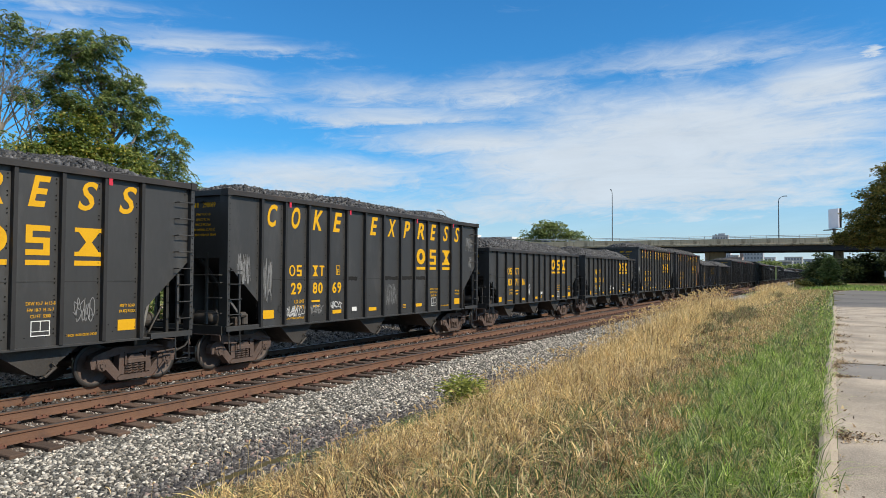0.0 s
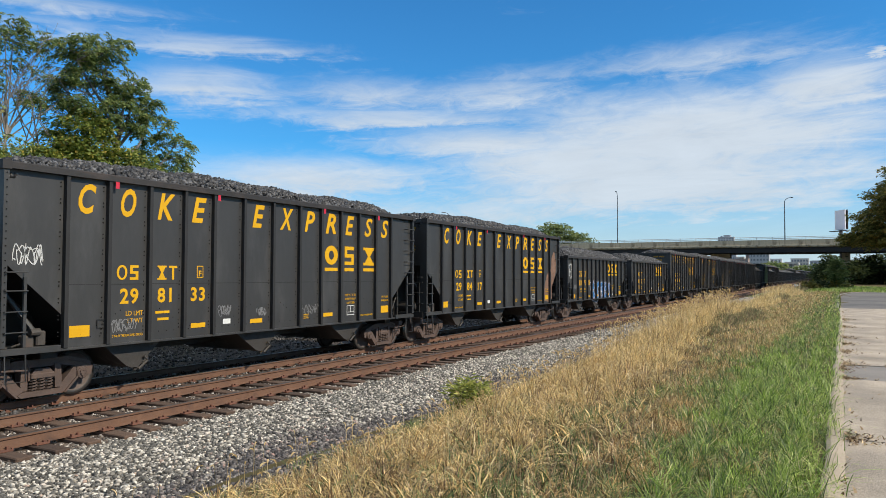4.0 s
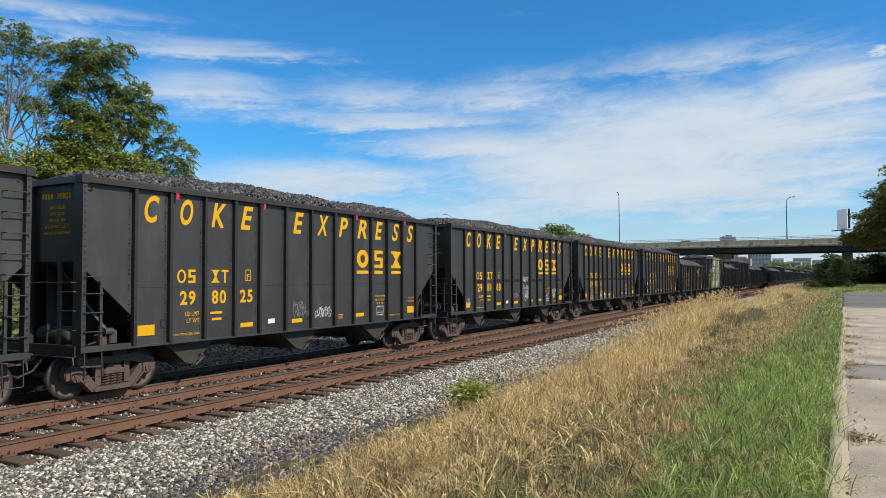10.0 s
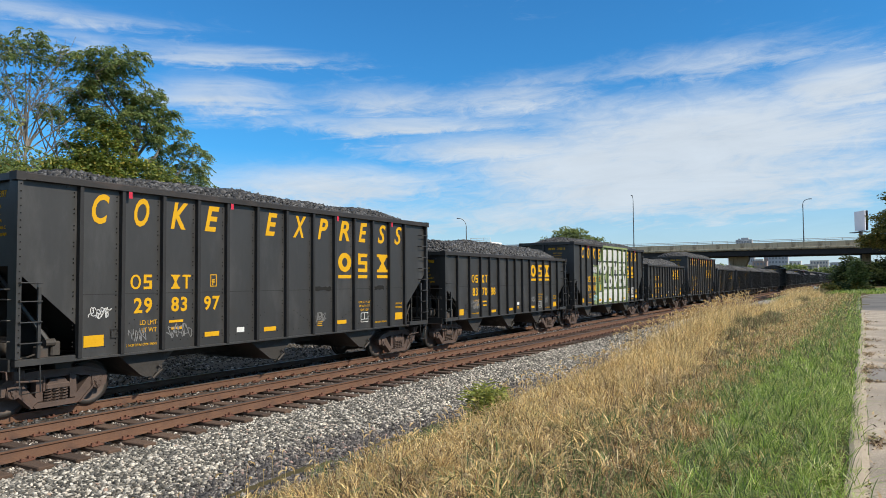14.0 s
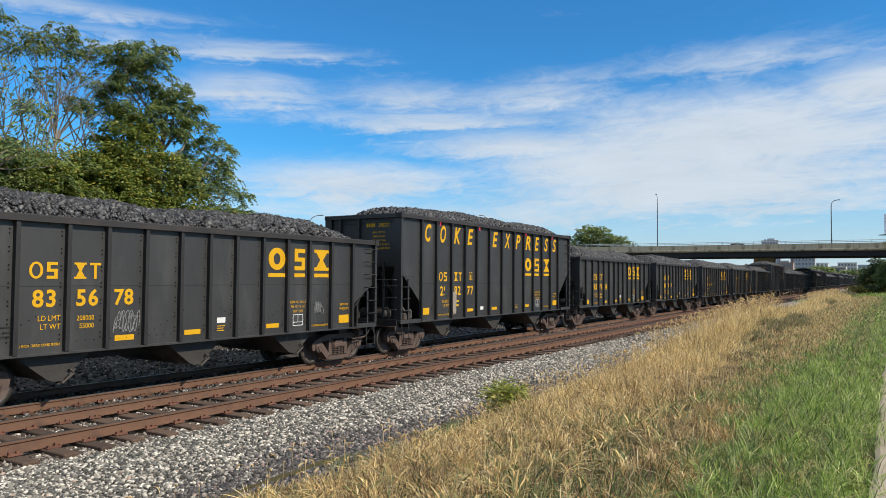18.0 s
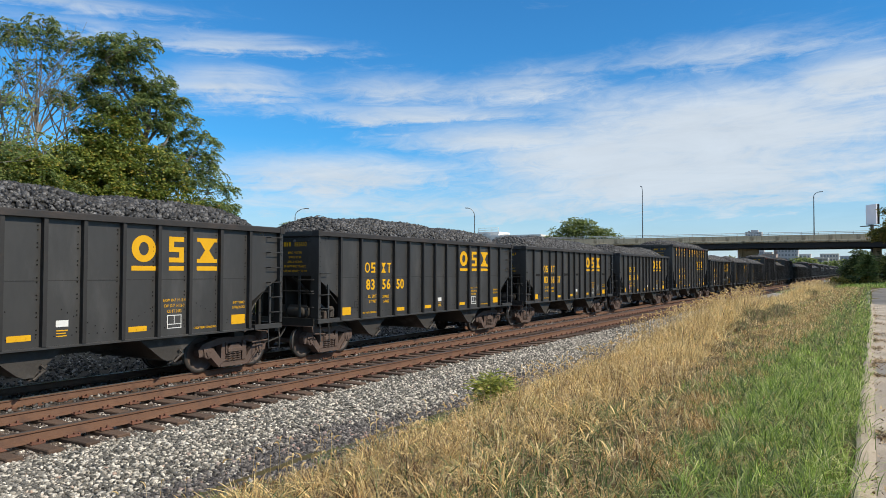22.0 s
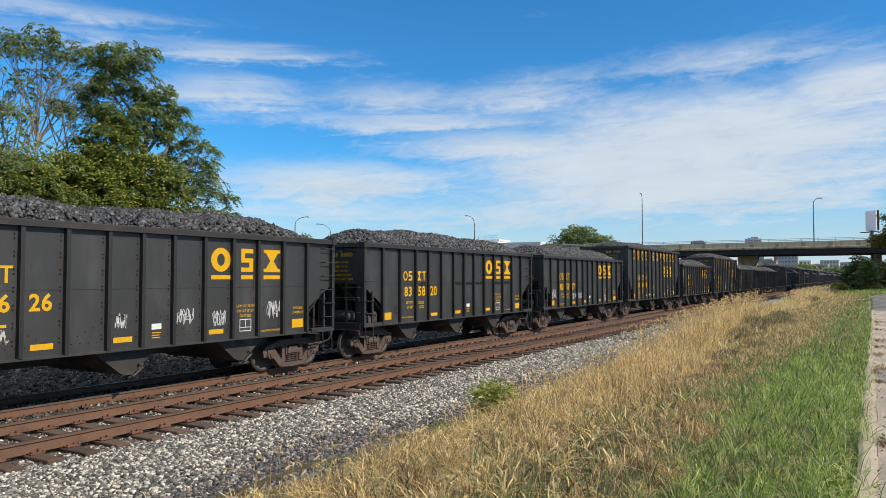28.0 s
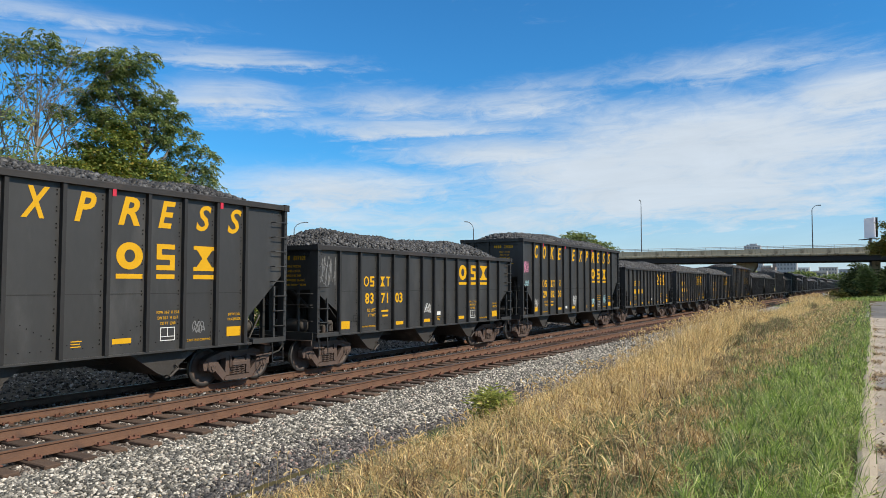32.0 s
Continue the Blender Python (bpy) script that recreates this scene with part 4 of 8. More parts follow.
def mark(car, xs, z):
    """The owner's mark as four plain yellow shapes."""
    for x, me in zip(xs, (ring_shape(0.27, 0.33, 0.055), stack_shape(0.22, 0.33, 0.06), bow_shape(0.26, 0.33, 0.05), flat([(0.09, 0), (0.15, 0), (0.15, 0.28), (0.24, 0.28), (0.24, 0.33), (0, 0.33), (0, 0.28), (0.09, 0.28)], YELLOW))):
        decal("owner_mark", car, me, x, z)


def boxed(w, h, mat, t=0.018):
    g = Geo()
    g.box(0, w, -0.003, 0, 0, t).box(0, w, -0.003, 0, h - t, h).box(0, t, -0.003, 0, t, h - t).box(w - t, w, -0.003, 0, t, h - t)
    return g


def common_decals(car, big, thin, plate, stencil, dims, cap, print_at, H):
    for x, z in big:
        decal("reflector", car, flat(rect(0.46, 0.24), YELLOW), x, z, label="yellow reflective patch")
    for x, z in thin:
        decal("reflector", car, flat(rect(0.46, 0.115), YELLOW), x, z, label="yellow reflective strip")
    decal("data_plate", car, flat(rect(0.26, 0.13), WHITE), *plate, label="small white data plate")
    small = Geo()
    for k, w in enumerate((0.24, 0.20, 0.22)):
        small.box(0.01, 0.01 + w, -0.003, 0, -0.085 - 0.055 * k, -0.065 - 0.055 * k)
    tagged(decal("small_print", car, small.mesh("small_print", YELLOW), *print_at), kind="stuff")
    g = boxed(0.40, 0.31, WHITE)
    g.box(0.018, 0.382, -0.003, 0, 0.09, 0.105).box(0.19, 0.205, -0.003, 0, 0.105, 0.292)
    decal("inspection_stencil", car, g.mesh("inspection_stencil", WHITE), stencil[0] + 0.06, stencil[1], label="white boxed inspection stencil")
    tagged(decal("dimension_text", car, lettering(dims, 0.098, YELLOW, align="CENTER", width=0.82, lines=1.3), stencil[0] + 0.26, stencil[1] + 0.62), kind="stuff")
    tagged(decal("shoe_text", car, lettering("2 INCH TREAD COND SHOES", 0.075, YELLOW, width=0.70), stencil[0] + 0.82, stencil[1] - 0.06), kind="stuff")
    tagged(decal("load_text", car, lettering("EMPTY LOAD\n1/4 ADJ BLOCK", 0.095, YELLOW, align="CENTER", width=0.68, lines=1.3), big[-1][0] + 0.24, big[-1][1] + 0.52), kind="stuff")
    tagged(decal("limit_text", car, lettering("LD LMT", 0.15, YELLOW, align="RIGHT", width=0.9), cap[0], cap[1]), kind="stuff")
    tagged(decal("limit_text", car, lettering("LT WT", 0.15, YELLOW, align="RIGHT", width=0.9), cap[0], cap[1] - 0.168), kind="stuff")
    tagged(decal("shoe_text", car, lettering("2 INCH TREAD COND SHOES", 0.075, YELLOW, width=0.8), cap[0] - 0.79, 1.2), kind="stuff")
    # wire card holder on the second panel
    hx = big[0][0] + 0.62
    part("card_holder", boxed(0.30, 0.20, STEEL_DARK, 0.022).box(0.12, 0.30, -0.003, 0, 0.085, 0.105), RIB_PAINT, car, at=(hx, FACE - 0.012, 1.42))
    # data on the leading end
    me = lettering("SPRG 7 OC D5\nSPRG 7 IC D6\nSPRG 2 RC D6A\n36 IN WHEELS CLASS C\nAAR NO 24 BRAKE BEAM", 0.092, YELLOW, align="CENTER", width=0.92, lines=1.5)
    me.transform(Matrix.Rotation(radians(-90), 4, "Z"))
    tagged(part("end_text", me, None, car, at=(0.096, -0.66, H - 0.66)), kind="stuff")


def dress_tall(car):
    for ch, x in zip("COKEEXPRESS", (1.60, 2.62, 3.60, 4.61, 6.70, 7.80, 8.88, 9.88, 10.90, 11.97, 12.96)):
        me = lettering(ch, 0.86, YELLOW, slant=0.26, bold=0.014 if ch == "S" else 0.022)
        xs = [v.co.x for v in me.vertices]
        k = {"C": 0.41, "O": 0.39, "K": 0.50, "E": 0.47, "X": 0.56, "P": 0.48, "R": 0.54, "S": 0.46}[ch] / (max(xs) - min(xs))
        me.transform(Matrix.Translation((-min(xs) * k, 0, 0)) @ Matrix.Diagonal((k, 1, 1, 1)))
        decal("letter", car, me, x, 3.89, label="slanted yellow letter")
    emblem(car, (9.85, 10.87, 11.91), 2.90, (0.66, 0.50, 0.66), 0.60, -0.20)
    mark(car, (2.54, 2.88, 3.62, 3.95), 2.46)
    g = boxed(0.20, 0.30, YELLOW, 0.02)
    decal("plate_box", car, g.mesh("plate_box", YELLOW), 4.80, 2.50)
    decal("plate_text", car, lettering("F", 0.20, YELLOW, bold=0.004), 4.85, 2.54)
    common_decals(car, [(1.45, 1.27), (12.98, 1.27)], [(4.63, 1.27), (6.66, 1.27), (9.80, 1.29)], (5.68, 1.31), (10.95, 1.28),
                  "EXW 10-7  H 15-8\nEW 10-7  H 15-7\nCU FT  5300", (3.24, 1.66), (8.86, 1.48), CAR_T["H"])
    for x in (2.44, 5.40, 9.70, 12.66):
        part("red_tab", Geo().box(x - 0.045, x + 0.045, -OUT - 0.012, -OUT - 0.004, 4.46, 4.66), RED, car, "small red tab")


def dress_low(car):
    emblem(car, (8.59, 9.57, 10.37), 2.76, (0.62, 0.42, 0.62), 0.60, -0.19)
    mark(car, (2.37, 2.71, 3.265, 3.60), 2.51)
    common_decals(car, [(1.19, 1.20), (11.48, 1.21)], [(4.19, 1.20), (5.96, 1.21), (8.54, 1.22)], (6.91, 1.44), (9.48, 1.23),
                  "EXW 10-7  H 12-4\nEW 10-7  H 12-3\nCU FT 3433", (3.01, 1.69), (6.91, 1.44), CAR_L["H"])


WEIGHTS = {"835717": ("208400", "54600"), "837589": ("209000", "54000"), "835678": ("208000", "55000"), "837351": ("208000", "55000"), "835650": ("209000", "54000"), "835820": ("230300", "55700"), "836657": ("230400", "55600"), "298013": ("201900", "61100"), "298216": ("202100", ""), "298336": ("200800", "62200"), "836218": ("229900", "56100")}


def number_car(car, kind, number):
    if not number:
        # too far off to be read: plain bars
        for x in ((2.60, 3.62, 4.60) if kind == "T" else (2.44, 3.315, 4.15)):
            decal("number_bar", car, flat(rect(0.44, 0.30), YELLOW), x, 1.96)
        return
    if kind == "T":
        xs, z, cap = (2.63, 2.89, 3.63, 3.89, 4.60, 4.86), 1.94, 3.58
    else:
        xs, z, cap = (2.44, 2.70, 3.315, 3.575, 4.15, 4.39), 1.97, 3.34
    for ch, x in zip(number, xs):
        decal("number_digit", car, digit(ch), x, z)
    for k in range(2):
        me = lettering(WEIGHTS[number][k], 0.14, YELLOW, width=0.9) if WEIGHTS.get(number, ("", ""))[k] else flat(rect(0.40 - 0.08 * k, 0.06), YELLOW)
        tagged(decal("weight_text", car, me, cap + (0.06 if k else 0.0), 1.67 - 0.16 * k), kind="stuff")
    me = lettering(number, 0.185, YELLOW, width=0.85, bold=0.002)
    me.transform(Matrix.Rotation(radians(-90), 4, "Z"))
    tagged(part("end_number", me, None, car, at=(0.096, -0.64, (CAR_T if kind == "T" else CAR_L)["H"] - 0.44)), kind="stuff")
    g = Geo()
    for j in range(4):
        g.box(0.09, 0.096, -0.80 + 0.10 * j, -0.80 + 0.10 * j + 0.065, 0, 0.13)
    part("end_mark", g.mesh("end_mark", YELLOW), None, car, at=(0, 0.53 - 0.22, (CAR_T if kind == "T" else CAR_L)["H"] - 0.44))


SPRAY = surface("white_spray_paint", (0.44, 0.44, 0.43), (0.60, 0.60, 0.59), 4.0, 0.6, 0.0, 0.0, 30.0, stain=(0.33, 0.32, 0.30), stain_scale=2.4, stain_at=0.62)
SPRAY_FAINT = surface("faint_grey_spray_paint", (0.15, 0.15, 0.15), (0.24, 0.24, 0.24), 4.0, 0.6, 0.0, 0.0, 30.0)
SPRAY_CYAN = surface("pale_blue_spray_paint", (0.30, 0.52, 0.58), (0.42, 0.64, 0.70), 4.0, 0.6, 0.0, 0.0, 30.0)
SPRAY_PINK = surface("pink_spray_paint", (0.60, 0.22, 0.34), (0.70, 0.30, 0.44), 4.0, 0.6, 0.0, 0.0, 30.0)
BLUE = surface("blue_spray", (0.012, 0.075, 0.22), (0.03, 0.19, 0.47), 2.5, 0.6, 0.0, 0.05, 30.0, stain=(0.02, 0.045, 0.085), stain_scale=1.6, stain_at=0.54, stretch=(1, 1, 3.5))
LAVENDER = surface("pale_lavender_spray", (0.34, 0.33, 0.44), (0.52, 0.51, 0.62), 4.0, 0.6, 0.0, 0.0, 30.0)
MURAL_GREEN = surface("olive_mural_paint", (0.15, 0.20, 0.072), (0.235, 0.285, 0.125), 1.4, 0.6, 0.0, 0.0, 12.0, stain=(0.30, 0.34, 0.19), stain_scale=1.1, stain_at=0.60)
BLACKPAINT = surface("black_mural_outline", (0.015, 0.016, 0.02), (0.028, 0.03, 0.036), 2.0, 0.6, 0.0, 0.0, 12.0)
TAN = surface("bare_rust_patch", (0.115, 0.062, 0.042), (0.235, 0.138, 0.092), 1.8, 0.8, 0.0, 0.1, 20.0, stain=(0.085, 0.045, 0.033), stain_scale=1.3, stain_at=0.56)
BARE = surface("bare_brown_primer", (0.105, 0.072, 0.054), (0.20, 0.145, 0.11), 3.0, 0.8, 0.0, 0.2, 30.0, stain=(0.27, 0.21, 0.165), stain_scale=2.6, stain_at=0.62)
GREYTAN = surface("scraped_primer_patch", (0.20, 0.17, 0.14), (0.32, 0.27, 0.22), 2.5, 0.8, 0.0, 0.1, 20.0)


def scribble(seed, w, h, strokes=4, t=0.022, y=0.0):
    """An unreadable looping tag, drawn with a spray can."""
    rng = random.Random(seed)
    g = Geo()
    for s in range(strokes):
        n = 44
        x0, span = w * (s * 0.8 / strokes), w * (1.5 / strokes)
        f1, f2, p1, p2 = rng.uniform(1.0, 2.6), rng.uniform(1.5, 4.0), rng.uniform(0, 6.28), rng.uniform(0, 6.28)
        pts = []
        for i in range(n + 1):
            u = i / n
            x = x0 + span * (0.15 + 0.6 * u + 0.26 * math.sin(6.28 * f1 * u + p1))
            z = h * (0.5 + 0.34 * math.sin(6.28 * f2 * u * 0.7 + p2) + 0.14 * math.sin(6.28 * f2 * 1.7 * u))
            pts.append((min(max(x, 0), w), z))
        vs, k = [], 0.0004 * s
        for i, (xa, za) in enumerate(pts):
            (xp, zp), (xn, zn) = pts[max(i - 1, 0)], pts[min(i + 1, n)]
            d = math.hypot(xn - xp, zn - zp) or 1e-6
            nx, nz = -(zn - zp) / d * t / 2, (xn - xp) / d * t / 2
            vs += [(xa + nx, y - k, za + nz), (xa - nx, y - k, za - nz)]
        g.add(vs, [(2 * i, 2 * i + 1, 2 * i + 3, 2 * i + 2) for i in range(n)])
    return g


def tag(i, x, z, w, h, mat=None, strokes=4, t=0.017, seed=0):
    part("graffiti_tag", scribble(seed or i * 31 + int(x * 10), w, h, strokes, t), mat or SPRAY, CARS[i], at=(x, FACE - 0.004, z))


def blob(rng, w, h, n=22, rough=0.22):
    return [(w / 2 + w / 2 * math.cos(a) * (1 + r), h / 2 + h / 2 * math.sin(a) * (1 + r)) for a, r in ((2 * math.pi * k / n, rng.uniform(-rough, rough)) for k in range(n))]


def patch(i, x, z, w, h, mat, seed, name="worn_patch", y=FACE - 0.002):
    part(name, flat(blob(random.Random(seed), w, h), mat), None, CARS[i], at=(x, y, z))


FAT = {"L": [(0, 0), (1, 0), (1, .3), (.4, .3), (.36, 1), (0, 1)],
       "V": [(.24, 0), (.7, 0), (1, 1), (.66, 1), (.5, .42), (.34, 1), (0, 1)],
       "I": [(0, 0), (1, 0), (1, .28), (.69, .3), (.69, .72), (1, .74), (1, 1), (0, 1), (0, .74), (.31, .72), (.31, .3), (0, .28)],
       "N": [(0, 0), (.34, 0), (.34, .46), (.64, 0), (1, 0), (1, 1), (.66, 1), (.66, .54), (.36, 1), (0, 1)],
       "M": [(0, 0), (.28, 0), (.28, .5), (.5, .15), (.72, .5), (.72, 0), (1, 0), (1, 1), (.74, 1), (.5, .62), (.26, 1), (0, 1)],
       "T": [(.31, 0), (.69, 0), (.67, .66), (1, .66), (1, 1), (0, 1), (0, .66), (.33, .66)],
       "H": [(0, 0), (.35, 0), (.35, .35), (.65, .35), (.65, 0), (1, 0), (1, 1), (.65, 1), (.65, .66), (.35, .66), (.35, 1), (0, 1)],
       "E": [(0, 0), (1, 0), (1, .29), (.4, .29), (.4, .37), (.9, .37), (.9, .64), (.4, .64), (.4, .72), (1, .72), (1, 1), (0, 1)],
       "R": [(0, 0), (.36, 0), (.36, .34), (.6, 0), (1, 0), (.74, .4), (.98, .58), (.98, .86), (.82, 1), (0, 1)],
       "O": [(.5 + .54 * math.cos(k * math.pi / 10), .5 + .52 * math.sin(k * math.pi / 10)) for k in range(20)],
       " ": [(.02, .05), (.10, 0), (.94, 0), (1, .07), (.98, .93), (.92, 1), (.06, 1), (0, .92)]}
HOLES = {"R": [(.36, .62), (.60, .62), (.62, .76), (.36, .76)], "O": [(.5 + .17 * math.cos(k * math.pi / 6), .5 + .19 * math.sin(k * math.pi / 6)) for k in range(12)]}


def hull(pts):
    """The convex outline round some points."""
    pts, out = sorted(pts), []
    for run in (pts, pts[::-1]):
        half = []
        for p in run:
            while len(half) > 1 and (half[-1][0] - half[-2][0]) * (p[1] - half[-2][1]) <= (half[-1][1] - half[-2][1]) * (p[0] - half[-2][0]):
                half.pop()
            half.append(p)
        out += half[:-1]
    return out


def bumpy(pts, rng, amp, x0, x1):
    """An outline with a cloudy, hand-sprayed edge, kept between two ribs."""
    out = []
    for (a, b), (c, d) in zip(pts, pts[1:] + pts[:1]):
        n = max(1, int(math.hypot(c - a, d - b) / 0.09))
        for k in range(n):
            r = amp * rng.uniform(-1, 1) if k else 0.0
            out.append((min(max(a + (c - a) * k / n + r, x0), x1), min(max(b + (d - b) * k / n + amp * rng.uniform(-0.6, 0.6), 1.08), 4.58)))
    return out


def mural_fourteen():
    """Four rows of fat white letters on olive green; the personal names stay plain blocks."""
    car, rng = CARS[14], random.Random(14)
    ribs = CAR_T["ribs"]
    # olive ground, panel by panel between the ribs, and the painted ribs
    for a, b in zip(ribs[2:10], ribs[3:11]):
        l, r = a + 0.058, b - 0.058
        if a < 4:
            shape = [(l, 2.95), (a + 0.35, 2.75), (a + 0.6, 2.8), (a + 0.75, 2.3), (a + 0.62, 1.95), (a + 0.8, 1.75), (a + 0.5, 1.6), (a + 0.45, 1.12), (r, 1.08), (r, 3.5), (a + 0.7, 3.42), (a + 0.3, 3.52), (l, 3.40)]
        elif a < 5:
            shape = [(l, 1.08), (r, 1.08), (r, 4.45), (r - 0.22, 4.0), (r - 0.5, 3.85), (l, 3.70)]
        elif a > 10.6:
            shape = [(l, 1.08), (a + 0.3, 1.08), (a + 0.42, 1.5), (a + 0.2, 1.8), (a + 0.42, 2.3), (a + 0.45, 2.6), (a + 0.22, 2.75), (a + 0.28, 3.2), (a + 0.5, 3.5), (a + 0.16, 3.75), (a + 0.3, 4.2), (a + 0.16, 4.4), (l, 4.58)]
        else:
            shape = []
        whole = 5 < a < 10.6
        out = [(l, 1.08), (r, 1.08), (r, 4.58), (l, 4.58)] if whole else bumpy(shape, rng, 0.045, l, r)
        part("mural_ground", flat(out, MURAL_GREEN, thick=0.001), None, car, at=(0, FACE - 0.006 if whole else -SHEET - 0.0015, 0))
        if whole:
            g = Geo()
            for k in range(40):
                if k % 8 in (0, 1, 4, 5):
                    x, z = b - 0.115, 1.32 + 0.085 * k
                    g.add([(x - 0.018, 0, z), (x, -0.012, z + 0.018), (x + 0.018, 0, z), (x, -0.012, z - 0.018)], [(0, 1, 2, 3)])
            tagged(part("painted_rivets", g, MURAL_GREEN, car, at=(0, FACE - 0.009, 0)), kind="stuff")
    for x in ribs[3:10]:
        top = 4.60 if x > 5 else 3.5
        part("painted_rib", Geo().add([(x + u, v, z) for z in (1.08, top) for u, v in ((-0.056, -SHEET), (-0.046, -OUT - 0.004), (0.046, -OUT - 0.004), (0.056, -SHEET))],
                                      [(0, 1, 5, 4), (1, 2, 6, 5), (2, 3, 7, 6), (0, 3, 2, 1), (4, 5, 6, 7)]), MURAL_GREEN, car)
    part("painted_chord", Geo().box(5.3, 10.75, -OUT - 0.026, -OUT - 0.02, 4.62, 4.74), MURAL_GREEN, car)
    for x in (5.40, 9.70):
        part("painted_tab", Geo().box(x - 0.049, x + 0.049, -OUT - 0.017, -OUT - 0.003, 4.45, 4.618), MURAL_GREEN, car)
    for x in (4.63, 6.66, 9.80):
        part("reflector", flat(rect(0.46, 0.115), YELLOW), None, car, at=(x, FACE - 0.021, 1.275))
    part("painted_square", flat(rect(0.30, 0.40), BLACKPAINT, thick=0.001), None, car, at=(4.75, -SHEET - 0.003, 2.45))
    cols = [(a + 0.21, b - a - 0.31) for a, b in zip(ribs[3:9], ribs[4:10])]
    for row, (word, z) in enumerate(((" " * 5, 3.79), ("MOTHER", 2.97), ("LOVIN", 2.13), (" " * 6, 1.17))):
        for ch, (x, w) in zip(word, cols if len(word) == 6 else cols[1:]):
            h = 0.72 if row < 3 else 0.80 if x > 5 else 0.64
            turn, grow, lean = rng.uniform(-0.03, 0.03), rng.uniform(0.98, 1.06), 0.13 if ch != "O" else 0.05
            put = lambda pts: [((u * w * grow) + lean * h * (v - 0.3) - turn * v, v * h + turn * u) for u, v in pts]
            white = put(FAT[ch])
            ring = hull(white)
            mx, mz = sum(p[0] for p in ring) / len(ring), sum(p[1] for p in ring) / len(ring)
            dark = [(p[0] + math.copysign(0.055, p[0] - mx) + d[0], p[1] + math.copysign(0.05, p[1] - mz) + d[1]) for p in ring for d in ((0, 0), (-0.10, -0.03))]
            y = FACE - 0.009 if x > 5 else FACE - 0.002
            part("mural_shadow", flat(hull(dark), BLACKPAINT, thick=0.001), None, car, at=(x, y - 0.0002 * row - (0.0004 if x % 2 > 1 else 0), z))
            part("mural_block" if ch == " " else "mural_letter", flat(white, SPRAY, thick=0.002), None, car, at=(x, FACE - 0.014, z))
            if ch in HOLES:
                part("mural_counter", flat(put(HOLES[ch]), BLACKPAINT, thick=0.001), None, car, at=(x, FACE - 0.017, z))
    part("mural_note", lettering("REST\nEASY", 0.34, SPRAY, slant=0.2, bold=0.008, width=0.85, lines=0.75), None, car, at=(11.92, FACE, 1.80))
    part("mural_note_bar", flat(rect(0.62, 0.14), SPRAY), None, car, at=(11.9, FACE, 1.34))
    tag(14, 3.5, 1.3, 0.9, 0.4, SPRAY_CYAN, 4, 0.03)
    part("tag_shadow", flat([(0, 0), (0.84, -0.03), (0.90, 0.40), (0.06, 0.42)], BLACKPAINT, thick=0.001), None, car, at=(3.43, -SHEET - 0.004, 2.99))
    part("tag_letters", lettering("WAXN", 0.46, SPRAY, slant=0.1, bold=0.02, width=0.58), None, car, at=(3.47, FACE - 0.003, 3.03))


def ribbon(pts, w):
    """A sprayed line of width w along an open run of points."""
    vs, n = [], len(pts)
    for k, (x, z) in enumerate(pts):
        (a, b), (c, d) = pts[max(k - 1, 0)], pts[min(k + 1, n - 1)]
        v = Vector((c - a, d - b))
        v = v.normalized() * (w / 2) if v.length > 0.01 else Vector((w / 2, 0))
        vs += [(x - v.y, -0.0002 * k, z + v.x), (x + v.y, -0.0002 * k, z - v.x)]
    return Geo().add(vs, [(2 * k, 2 * k + 1, 2 * k + 3, 2 * k + 2) for k in range(n - 1)])


def softened(pts, closed=False):
    """The same run of points with its corners cut."""
    out = [] if closed else [pts[0]]
    for (a, b), (c, d) in zip(pts, pts[1:] + (pts[:1] if closed else [])):
        out += [(a * 0.85 + c * 0.15, b * 0.85 + d * 0.15), (a * 0.15 + c * 0.85, b * 0.15 + d * 0.85)]
    return out if closed else out + [pts[-1]]


